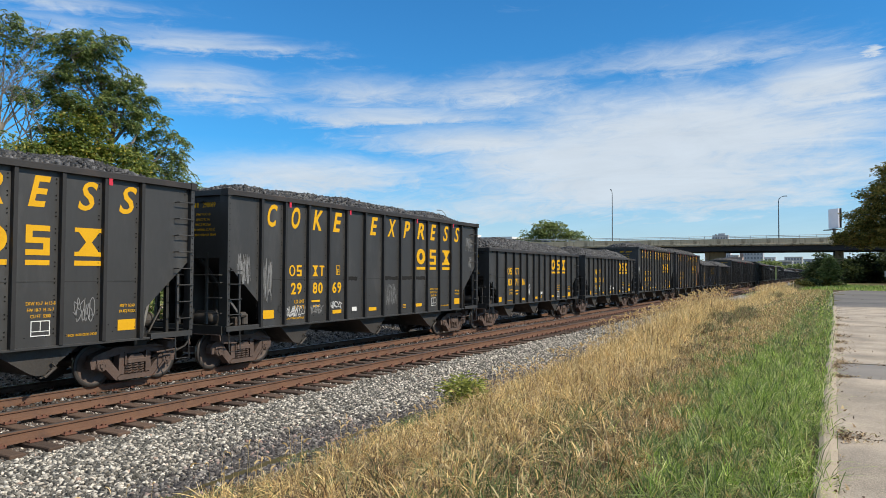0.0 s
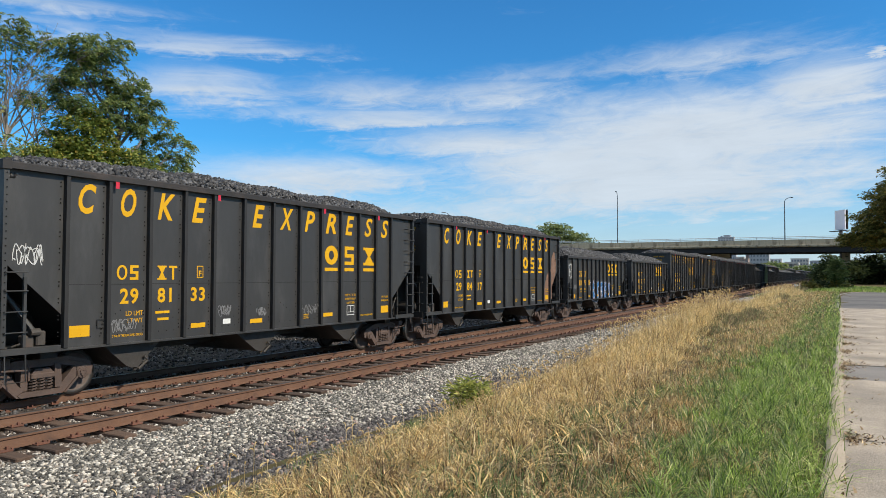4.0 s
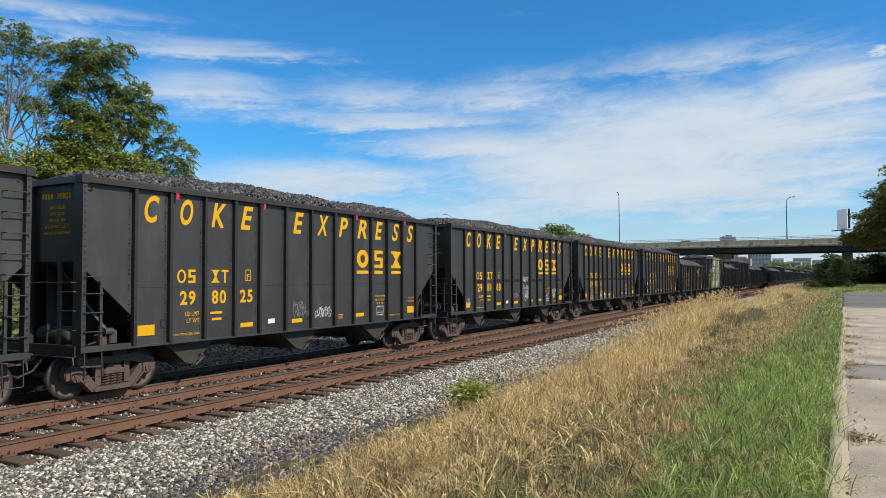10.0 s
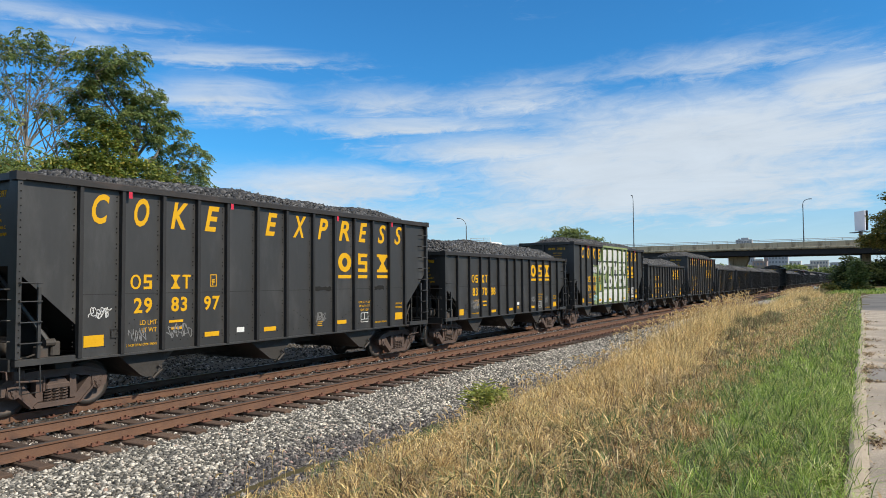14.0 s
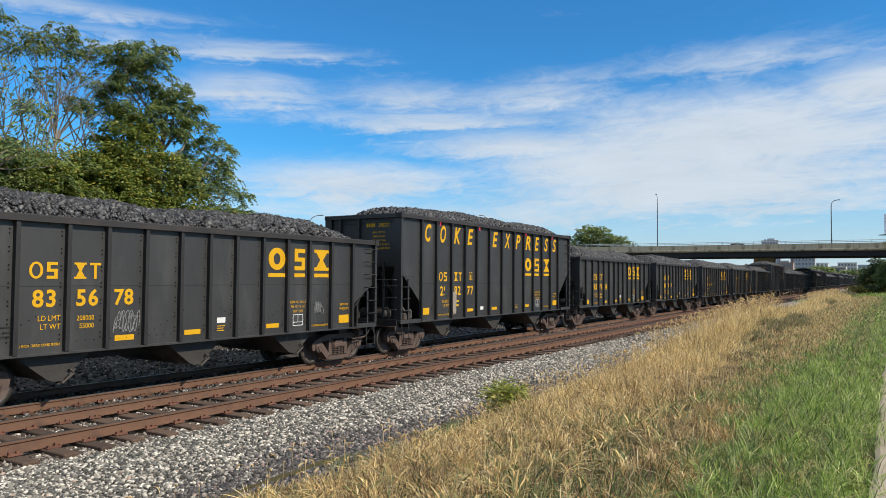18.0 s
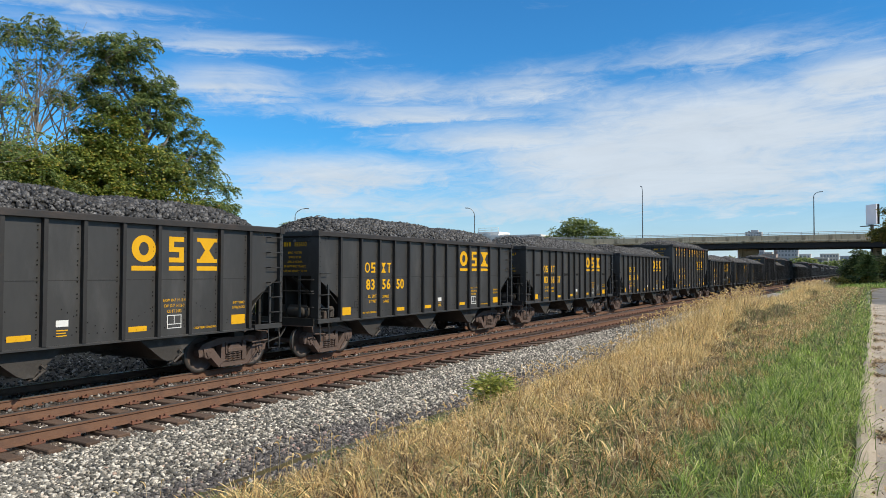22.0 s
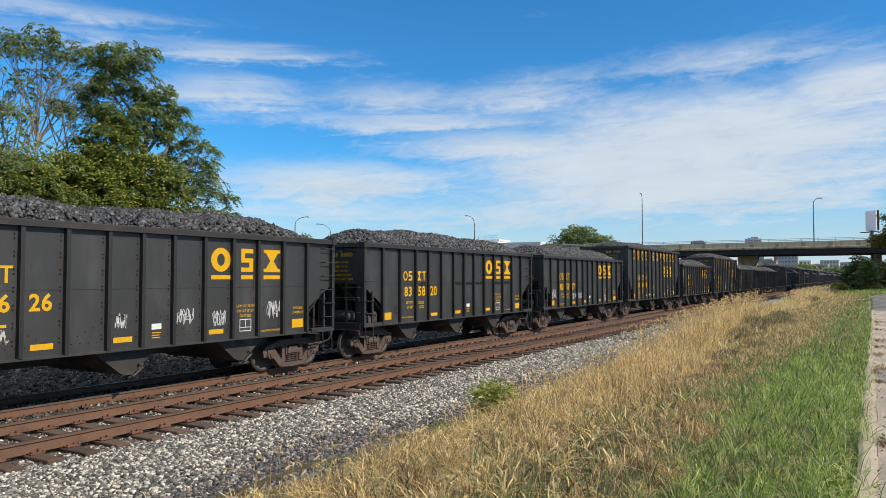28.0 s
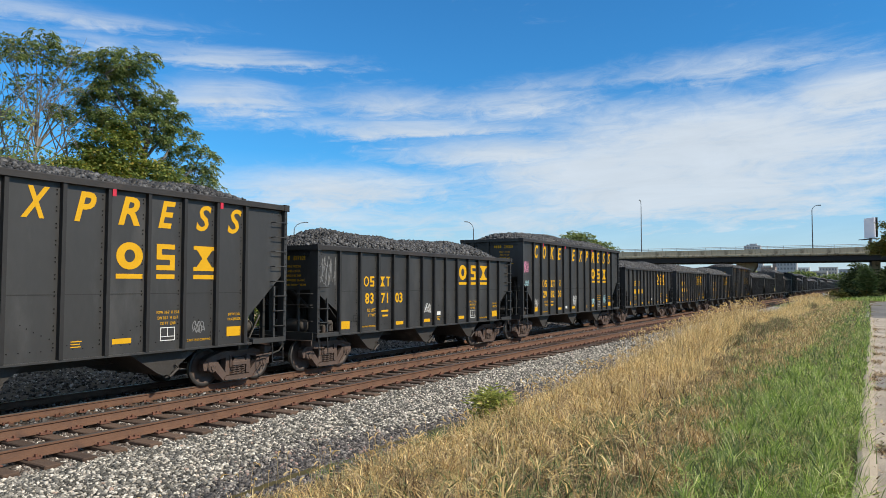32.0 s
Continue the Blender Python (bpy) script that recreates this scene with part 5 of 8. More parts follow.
def mural_six():
    """Blue throw-up of letter-like shapes with pale lavender outlines along the lower side."""
    car = CARS[6]
    fills = [[(4.95, 2.1), (5.31, 2.26), (5.62, 1.68), (5.12, 1.65), (4.96, 1.47), (4.86, 1.66)], [(5.12, 1.58), (5.29, 1.11), (5.56, 1.09), (5.72, 1.3), (5.38, 1.59)],
             [(5.85, 2.06), (6.02, 2.13), (6.81, 2.17), (6.81, 1.7), (7.05, 1.75), (7.02, 1.52), (7.15, 1.09), (6.61, 1.09), (6.58, 1.85), (6.31, 1.82), (6.44, 1.26), (6.53, 1.09), (5.86, 1.1)],
             [(6.95, 1.79), (6.93, 2.12), (7.66, 2.15), (7.62, 1.7), (7.88, 1.72), (7.82, 1.47), (7.99, 1.09), (7.38, 1.09), (7.31, 1.17), (7.16, 1.78), (7.15, 1.09), (7.03, 1.52)],
             [(7.75, 1.73), (7.83, 2.13), (7.97, 2.13), (7.93, 1.78), (8.23, 1.83), (8.15, 2.08), (8.39, 2.09), (8.63, 1.54), (7.84, 1.53)],
             [(8.12, 1.49), (8.42, 1.22), (8.31, 1.09), (7.99, 1.09), (7.92, 1.24)], [(8.91, 1.33), (8.77, 2.04), (9.13, 2.07), (9.08, 1.38)], [(8.93, 1.29), (9.18, 1.31), (9.19, 1.09), (8.96, 1.09)]]
    for k, q in enumerate(fills):
        part("mural_fill", flat(softened(q, True), BLUE, thick=0.0005), None, car, at=(0, -SHEET - 0.0012 - 0.0002 * k, 0))
    lines = [[(5.72, 2.07), (5.44, 2.08), (5.31, 2.26), (4.95, 2.1), (4.67, 2.15), (4.61, 2.01), (4.74, 1.67), (4.9, 1.47), (5.12, 1.65), (5.62, 1.68), (5.31, 2.26)],
             [(5.12, 1.58), (5.29, 1.11), (5.56, 1.1), (5.72, 1.3), (5.38, 1.59), (5.12, 1.58)], [(5.86, 1.85), (6.04, 1.85), (6.15, 1.98), (6.05, 2.12), (5.86, 2.06)], [(5.86, 1.79), (6.16, 1.78), (6.15, 1.32)],
             [(6.02, 2.13), (6.81, 2.17), (6.83, 2.06), (6.91, 2.08), (6.81, 1.7), (7.05, 1.75), (7.02, 1.52), (7.15, 1.09)], [(6.56, 1.85), (6.31, 1.82), (6.34, 1.66), (6.44, 1.26), (6.56, 1.10)],
             [(6.38, 1.49), (6.57, 1.53)], [(6.70, 1.54), (6.74, 1.39), (6.69, 1.37)], [(6.42, 1.28), (6.57, 1.33)],
             [(7.05, 1.75), (6.95, 1.79), (6.93, 2.12), (7.66, 2.15), (7.66, 2.04), (7.75, 2.09), (7.62, 1.7), (7.88, 1.72), (7.82, 1.47), (7.99, 1.09)], [(7.40, 1.86), (7.16, 1.78), (7.16, 1.55), (7.31, 1.17)],
             [(7.2, 1.49), (7.49, 1.53), (7.54, 1.37), (7.27, 1.27)], [(7.75, 1.73), (7.83, 2.13), (8.30, 2.11)], [(8.42, 2.01), (8.51, 2.03), (8.63, 1.54), (8.42, 1.57)], [(8.30, 1.59), (7.84, 1.53)],
             [(7.97, 1.78), (8.13, 2.08), (8.23, 1.83), (7.97, 1.78)], [(8.0, 1.5), (7.92, 1.24), (8.16, 1.44), (8.29, 1.34)], [(8.42, 1.32), (8.46, 1.2), (8.42, 1.12)],
             [(9.19, 1.94), (9.13, 2.07), (8.77, 2.04), (8.91, 1.33), (9.08, 1.38), (9.13, 2.07)], [(8.91, 1.33), (8.96, 1.10), (9.18, 1.11)]]
    for k, q in enumerate(lines):
        part("mural_outline", ribbon(softened(q), 0.042), LAVENDER, car, at=(0, -SHEET - 0.0042 - 0.0003 * k, 0))
    part("mural_underline", ribbon([(5.64, 0.98), (5.94, 0.90), (6.21, 1.0), (6.32, 0.80), (6.49, 0.88), (6.55, 0.76), (6.87, 0.87), (7.18, 0.94)], 0.05), LAVENDER, car, at=(0, -1.362, 0))
    # an open-mouthed shape in white on the corner post
    part("graffiti_tag", ribbon(softened([(0.50, 3.05), (0.56, 3.16), (0.98, 3.28), (0.95, 2.97), (1.03, 2.86), (1.02, 2.55), (0.87, 2.37), (0.74, 2.52), (0.58, 2.62), (0.62, 2.88), (0.50, 3.05)]), 0.05), SPRAY, car, at=(0, FACE - 0.004, 0))
    part("graffiti_tag", ribbon(softened([(0.62, 2.86), (0.70, 2.74), (0.80, 2.82), (0.88, 2.76)]), 0.04), SPRAY, car, at=(0, FACE - 0.004, 0))
    tag(6, 1.2, 1.75, 0.8, 0.3, SPRAY_FAINT, 5, 0.015)


def mark_cars():
    # tags, row by row along the train
    for row in ((1, 0.45, 2.2, 0.55, 0.9, SPRAY_FAINT), (1, 1.42, 1.7, 0.45, 1.3, SPRAY_FAINT), (1, 2.4, 1.25, 0.9, 0.35, SPRAY), (1, 3.5, 1.3, 0.7, 0.3, SPRAY_FAINT), (1, 4.5, 1.42, 0.7, 0.25, SPRAY),
                (1, 7.7, 1.4, 0.75, 0.8, SPRAY_FAINT), (1, 14.0, 3.5, 0.7, 0.6, SPRAY_FAINT), (1, 14.3, 2.8, 0.3, 0.5, SPRAY_FAINT), (0, 11.9, 1.5, 0.55, 0.55, SPRAY_FAINT),
                (3, 2.3, 1.35, 0.5, 0.35, SPRAY_FAINT), (3, 3.3, 1.35, 0.35, 0.35, SPRAY_CYAN), (3, 6.1, 1.42, 0.4, 0.35, SPRAY), (4, 0.25, 2.75, 0.7, 0.45, SPRAY), (4, 5.5, 1.5, 0.5, 0.3, SPRAY_FAINT),
                (4, 8.8, 1.4, 0.8, 0.3, SPRAY_FAINT), (4, 2.4, 1.3, 0.7, 0.3, SPRAY_FAINT), (4, 6.9, 1.45, 0.4, 0.25, SPRAY_FAINT), (9, 6.7, 1.4, 0.75, 0.5, SPRAY_FAINT), (9, 7.7, 1.35, 0.9, 0.35, SPRAY),
                (10, 7.7, 1.35, 0.9, 0.85, SPRAY), (10, 7.7, 2.3, 0.8, 0.3, SPRAY), (10, 11.9, 1.35, 0.6, 0.6, SPRAY), (10, 1.5, 1.4, 0.5, 0.3, SPRAY_FAINT), (10, 6.6, 1.5, 0.6, 0.3, SPRAY_FAINT),
                (12, 1.55, 1.85, 0.55, 0.25, SPRAY), (12, 2.5, 1.3, 0.5, 0.3, SPRAY_FAINT), (12, 3.5, 1.3, 0.8, 0.35, SPRAY_FAINT), (12, 8.8, 1.4, 0.5, 0.3, SPRAY_FAINT),
                (13, 2.3, 1.4, 0.8, 0.4, SPRAY_FAINT), (13, 10.4, 1.4, 0.4, 0.4, SPRAY_FAINT), (13, 8.6, 1.5, 0.5, 0.3, SPRAY_FAINT), (15, 4.15, 1.35, 0.65, 0.5, SPRAY_FAINT), (15, 10.4, 1.5, 0.4, 0.4, SPRAY_FAINT),
                (20, 10.4, 1.4, 0.45, 0.4, SPRAY_FAINT), (21, 2.3, 1.35, 0.3, 0.3, SPRAY_PINK), (23, 2.3, 1.3, 0.75, 0.3, SPRAY), (23, 3.4, 1.35, 0.4, 0.3, SPRAY), (23, 6.0, 1.5, 0.3, 0.35, SPRAY),
                (23, 7.6, 1.5, 0.5, 0.4, SPRAY), (23, 8.65, 1.4, 0.5, 0.42, SPRAY), (23, 10.5, 1.5, 0.5, 0.5, SPRAY), (25, 1.2, 1.52, 0.75, 0.5, SPRAY), (25, 4.0, 1.4, 1.0, 0.4, SPRAY), (25, 5.1, 1.45, 0.65, 0.35, SPRAY),
                (26, 6.6, 1.6, 0.6, 0.5, SPRAY_FAINT), (26, 2.4, 1.3, 0.8, 0.2, SPRAY_FAINT), (26, 11.9, 1.4, 0.4, 0.3, SPRAY_FAINT), (27, 0.15, 2.5, 0.85, 0.95, SPRAY_FAINT), (27, 6.0, 1.5, 0.5, 0.4, SPRAY),
                (28, 0.3, 3.1, 0.6, 0.6, SPRAY_PINK), (28, 0.4, 2.5, 0.5, 0.3, SPRAY_CYAN), (28, 1.5, 1.4, 0.5, 0.5, SPRAY), (28, 6.8, 1.4, 0.6, 0.6, SPRAY), (28, 9.9, 1.4, 0.5, 0.4, SPRAY_CYAN), (28, 12.0, 1.4, 0.6, 0.6, SPRAY_CYAN)):
        tag(*row)
    tag(2, 4.85, 1.45, 0.45, 0.62, SPRAY, 2, 0.05)
    # bare and scraped patches
    part("worn_patch", flat([(13.74, 1.72), (13.95, 1.88), (14.15, 2.12), (14.38, 2.38), (14.62, 2.75), (14.66, 3.3), (14.45, 3.85), (14.25, 3.9), (13.95, 3.5), (13.9, 2.95), (13.7, 2.9)], TAN), None, CARS[5], at=(0, FACE - 0.002, 0))
    part("worn_patch", flat([(12.85, 1.22), (13.56, 1.12), (13.56, 2.80), (13.2, 2.55), (12.95, 2.1), (12.8, 1.6)], TAN, thick=0.001), None, CARS[5], at=(0, -SHEET - 0.0015, 0))
    part("worn_patch", Geo().box(13.60, 13.71, -OUT - 0.003, -OUT + 0.09, 1.3, 2.75), TAN, CARS[5])
    for x, w, h, lean in ((2.42, 0.86, 0.42, 0.0), (4.44, 0.84, 0.66, 0.35), (5.38, 0.80, 0.52, -0.30), (6.52, 0.62, 0.34, 0.0), (7.62, 0.46, 0.24, 0.0), (10.66, 0.42, 0.34, 0.0), (11.62, 0.30, 0.30, 0.1)):
        # bare metal domes that rise from the sill between two ribs
        arc = [(x + w * k / 10, 1.10 + h * max(0.0, 1 - abs((k / 10 - 0.5 - lean) / (0.52 + abs(lean))) ** 2.2) ** 0.7 + 0.012 * ((k * 7) % 3)) for k in range(11)]
        part("worn_patch", flat([(x, 1.08), (x + w, 1.08)] + arc[::-1], BARE, thick=0.001), None, CARS[11], at=(0, -SHEET - 0.0006, 0))
    patch(16, 3.52, 1.15, 0.28, 0.95, GREYTAN, 5)
    patch(16, 2.95, 1.9, 0.2, 0.4, STEEL, 6, y=FACE - 0.008)
    patch(8, 9.78, 1.14, 0.50, 0.46, BARE, 7, y=FACE - 0.006)
    rng = random.Random(12)
    for i, strength in ((11, 0.9), (10, 0.5), (8, 0.45), (24, 0.6), (12, 0.35), (20, 0.3), (1, 0.35)):
        ribs = (CAR_T if TRAIN[i] == "T" else CAR_L)["ribs"]
        g = Geo()
        for a, b in zip(ribs, ribs[1:]):
            if rng.random() < strength:
                w = (b - a - 0.16) * rng.uniform(0.6, 1.0)
                x0 = a + 0.08 + (b - a - 0.16 - w) * rng.random()
                top = [(x0 + w * k / 9, 2.42 + 0.05 * rng.random()) for k in range(10)]
                low = [(x0 + w * k / 9, 2.345 - 0.045 * rng.random()) for k in range(10)]
                g.plate(low + top[::-1], "y", -0.0004, 0.0)
        tagged(part("grime", g, GRIME, CARS[i], at=(0, -SHEET - 0.0068, 0)), kind="stuff")
    mural_six()
    mural_fourteen()

NEAR_CARS = 33   # those that come past the bridge; the rest stay beyond it
LABEL_T = "tall black steel open hopper car heaped with coke, lettered in yellow"
LABEL_L = "low black steel open hopper car heaped with coke, numbered in yellow"
MASTER_T = build_car("hopper_car", CAR_T, LABEL_T, True)
MASTER_L = build_car("hopper_car", CAR_L, LABEL_L, False)
dress_tall(MASTER_T)
dress_low(MASTER_L)
FAR_T = build_far_car(CAR_T, "tall black hopper car far down the coke train")
FAR_L = build_far_car(CAR_L, "low black hopper car far down the coke train")
HEAPS = {"T": [heap_mesh(CAR_T, 1, 0.60), heap_mesh(CAR_T, 2, 0.70)], "L": [heap_mesh(CAR_L, 3, 0.84), heap_mesh(CAR_L, 4, 0.78)]}
FAR_HEAPS = {"T": [heap_mesh(CAR_T, 1, 0.60, False), heap_mesh(CAR_T, 2, 0.70, False)], "L": [heap_mesh(CAR_L, 3, 0.84, False), heap_mesh(CAR_L, 4, 0.78, False)]}
CARS, LOADS, used = [], [], set()
for i, k in enumerate(TRAIN):
    near = i < NEAR_CARS
    master = (MASTER_T if k == "T" else MASTER_L) if near else (FAR_T if k == "T" else FAR_L)
    ob = copy_thing(master, Matrix.Translation((STARTS[i], 0, 0))) if master in used else master
    used.add(master)
    ob.location, ob.scale = (STARTS[i], 0, 0), (STRETCH, 1, 1)
    CARS.append(ob)
    heap = new("coke_heap", (HEAPS if i < NEAR_CARS else FAR_HEAPS)[k][(i * 7 // 3) % 2])
    heap.location, heap.scale = (STARTS[i], 0, 0), (STRETCH, 1, 1)
    LOADS.append(tagged(heap, "heap of dark grey lump coke in a hopper car", "coke", "coke loads", "stuff"))
for i in range(NEAR_CARS):
    number_car(CARS[i], TRAIN[i], NUMBERS.get(i))
mark_cars()
for i, text in ((5, "tall black hopper car with a bare rust-brown patch at its end"), (6, "low black hopper car with a blue and white graffiti mural"),
                (14, "tall black hopper car painted with white letters on olive green"), (11, "tall black hopper car with scraped primer patches along its sill"),
                (25, "low black hopper car with white graffiti tags along its sill"), (27, "low black hopper car with a faint grey tag on its corner"),
                (28, "tall black hopper car with small pink and blue graffiti tags"), (10, "tall black hopper car with white scrawled graffiti near its sill"),
                (2, "low black hopper car with two white looping graffiti letters"), (23, "low black hopper car with several small white graffiti tags")):
    CARS[i]["label"] = text


# ---- bridge ----
def build_bridge():
    b = thing("road_bridge", "long concrete and steel road bridge over the railway", "bridge", at=(160, 0, 0))
    y0, y1, n0, n1 = -560, 620, -70, 120
    part("deck", Geo().box(0.02, 15.98, y0, y1, 8.35, 8.74), CONCRETE, b)
    for x0, x1 in ((0.0, 0.4), (15.6, 16.0)):
        seg = Geo().bevel_box(x0, x1, 0.006, 4.744, 8.75, 9.85, 0.012).mesh("parapet", CONCRETE)
        for k in range(40):
            part("parapet", seg, None, b, "stained beige concrete parapet panel", at=(0, n0 + 4.75 * k, 0))
        for a, c in ((y0, n0 - 0.02), (n1 + 0.02, y1)):
            part("parapet", Geo().bevel_box(x0, x1, a, c, 8.75, 9.85, 0.04), CONCRETE, b)
    part("ledge", Geo().bevel_box(-0.28, 0.0, y0, y1, 8.52, 8.80, 0.03), CONCRETE, b, "narrow pale concrete ledge under the parapet")
    for x in (0.6, 4.0, 8.0, 12.0, 15.4):
        part("girder", Geo().box(x, x + 0.06, y0, y1, 7.35, 8.35).box(x - 0.25, x + 0.3, y0, y1, 7.30, 7.35), GIRDER, b, "dark painted steel girder")
    for x in (0.2,):
        for z in (10.1, 10.4):
            part("rail_bar", Geo().tube([(x, y0, z), (x, y1, z)], 0.05, 6), RAILING, b)
        post = Geo().box(x - 0.05, x + 0.05, -0.05, 0.05, 9.85, 10.45).mesh("rail_post", RAILING)
        for y in np.arange(n0, n1, 3.0):
            part("rail_post", post, None, b, at=(0, float(y), 0))
    for y in (6.9, 36.0, 66.0, 96.0, -17.0, -45.0, -75.0, *range(-540, -100, 40), *range(130, 620, 40)):
        g = Geo().plate([(-1.2, -2), (1.2, -2), (1.2, 5.0), (-1.2, 5.0)], "x", 7, 9).plate([(-1.2, 5.0), (1.2, 5.0), (2.0, 6.5), (2.0, 7.29), (-2.0, 7.29), (-2.0, 6.5)], "x", 6.8, 9.2)
        if y == -17.0:
            g = Geo().bevel_box(7, 9, -0.75, 0.75, -2, 7.29, 0.05)
        part("pier", g, CONCRETE, b, at=(0, y, 0))


build_bridge()


# ---- ties, plates and loose stones ----
def lay_ties():
    """Empty track: each tie near the path is a piece; the rest of both tracks is joined."""
    track = thing("track_ties", "worn dark wooden ties of the empty track", "ties", kind="structure")
    g = Geo().bevel_box(-0.115, 0.115, -1.36, 1.30, -0.18, 0.0, 0.014)
    me = g.mesh("tie", TIE)
    rng = random.Random(4)
    top = NEAR_Z - 0.172
    xs = [-1.0 + 0.53 * k for k in range(180)]
    for x in xs:
        o = part("tie", me, None, track, at=(x + rng.uniform(-0.03, 0.03), NEAR_Y + rng.uniform(-0.10, 0.05), top - 0.004 + rng.uniform(-0.012, 0.0)))
        o.rotation_euler = (0, 0, radians(rng.uniform(-1.6, 1.6)))
    far = Geo()
    x = xs[-1] + 0.53
    while x < 420:
        far.box(x - 0.115, x + 0.115, NEAR_Y - 1.3, NEAR_Y + 1.3, top - 0.15, top)
        x += 0.53
    tagged(part("far_ties", far, TIE, track), kind="stuff")
    under = Geo()
    x = -20.0
    while x < 320:
        under.box(x - 0.115, x + 0.115, -1.3, 1.3, -0.33, -0.174)
        x += 0.53
    tagged(new("train_track_ties", under.mesh("train_track_ties", TIE)), "dark sooty wooden ties under the train", "ties", kind="stuff")
    pl = Geo()
    for cy, cz, x0, x1 in ((NEAR_Y, NEAR_Z, -1.0, 94.0), (0.0, 0.0, -1.0, 80.0)):
        x = x0
        while x < x1:
            for s in (-1, 1):
                y = cy + s * GAUGE
                pl.box(x - 0.10, x + 0.10, y - 0.19, y + 0.19, cz - 0.173, cz - 0.158)
                for dx, dy in ((-0.06, 0.10), (0.06, -0.10), (0.07, 0.15), (-0.07, -0.15)):
                    k = rng.uniform(-0.012, 0.012)
                    pl.box(x + dx - 0.014, x + dx + 0.014, y + dy - 0.02, y + dy + 0.02, cz - 0.16, cz - 0.125 + k)
                if rng.random() < 0.4 and cy < -1:
                    # rail anchor clipped to the foot of the rail
                    pl.box(x + 0.13, x + 0.155, y - 0.10, y + 0.09, cz - 0.195, cz - 0.15)
            x += 0.53
    tagged(new("tie_plates", pl.mesh("tie_plates", PLATE)), "rusty tie plates, spikes and rail anchors", "track hardware", kind="stuff")


lay_ties()


def ballast_top(y):
    return np.interp(y, (-9.15, -8.6, -7.6, -6.6, -5.9, -3.1, -2.75, -2.1, -1.7, 1.9, 2.6, 3.4, 5.0, 7.0, 8.4), (-0.06, -0.01, 0.03, 0.055, 0.072, 0.078, 0.06, -0.14, -0.19, -0.19, -0.1, -0.05, -0.12, 0.02, 0.06))


STONE_DARK = pieces("dark_ballast_stones", [(0.0, (0.035, 0.032, 0.033)), (0.45, (0.085, 0.078, 0.078)), (0.8, (0.16, 0.145, 0.14)), (0.93, (0.30, 0.28, 0.26)), (1.0, (0.33, 0.20, 0.17))], 0.85, fine=25.0)
STONE_CRIB = pieces("crib_stones", [(0.0, (0.035, 0.026, 0.021)), (0.4, (0.10, 0.075, 0.06)), (0.7, (0.19, 0.155, 0.13)), (0.88, (0.36, 0.32, 0.28)), (1.0, (0.72, 0.66, 0.58))], 0.85, fine=25.0)
# stones toned down for coke dust and the train's shade together
STONE_BED = pieces("sooty_stones", [(0.0, (0.022, 0.020, 0.019)), (0.5, (0.072, 0.066, 0.062)), (0.85, (0.165, 0.155, 0.147)), (1.0, (0.42, 0.39, 0.36))], 0.7, fine=25.0)


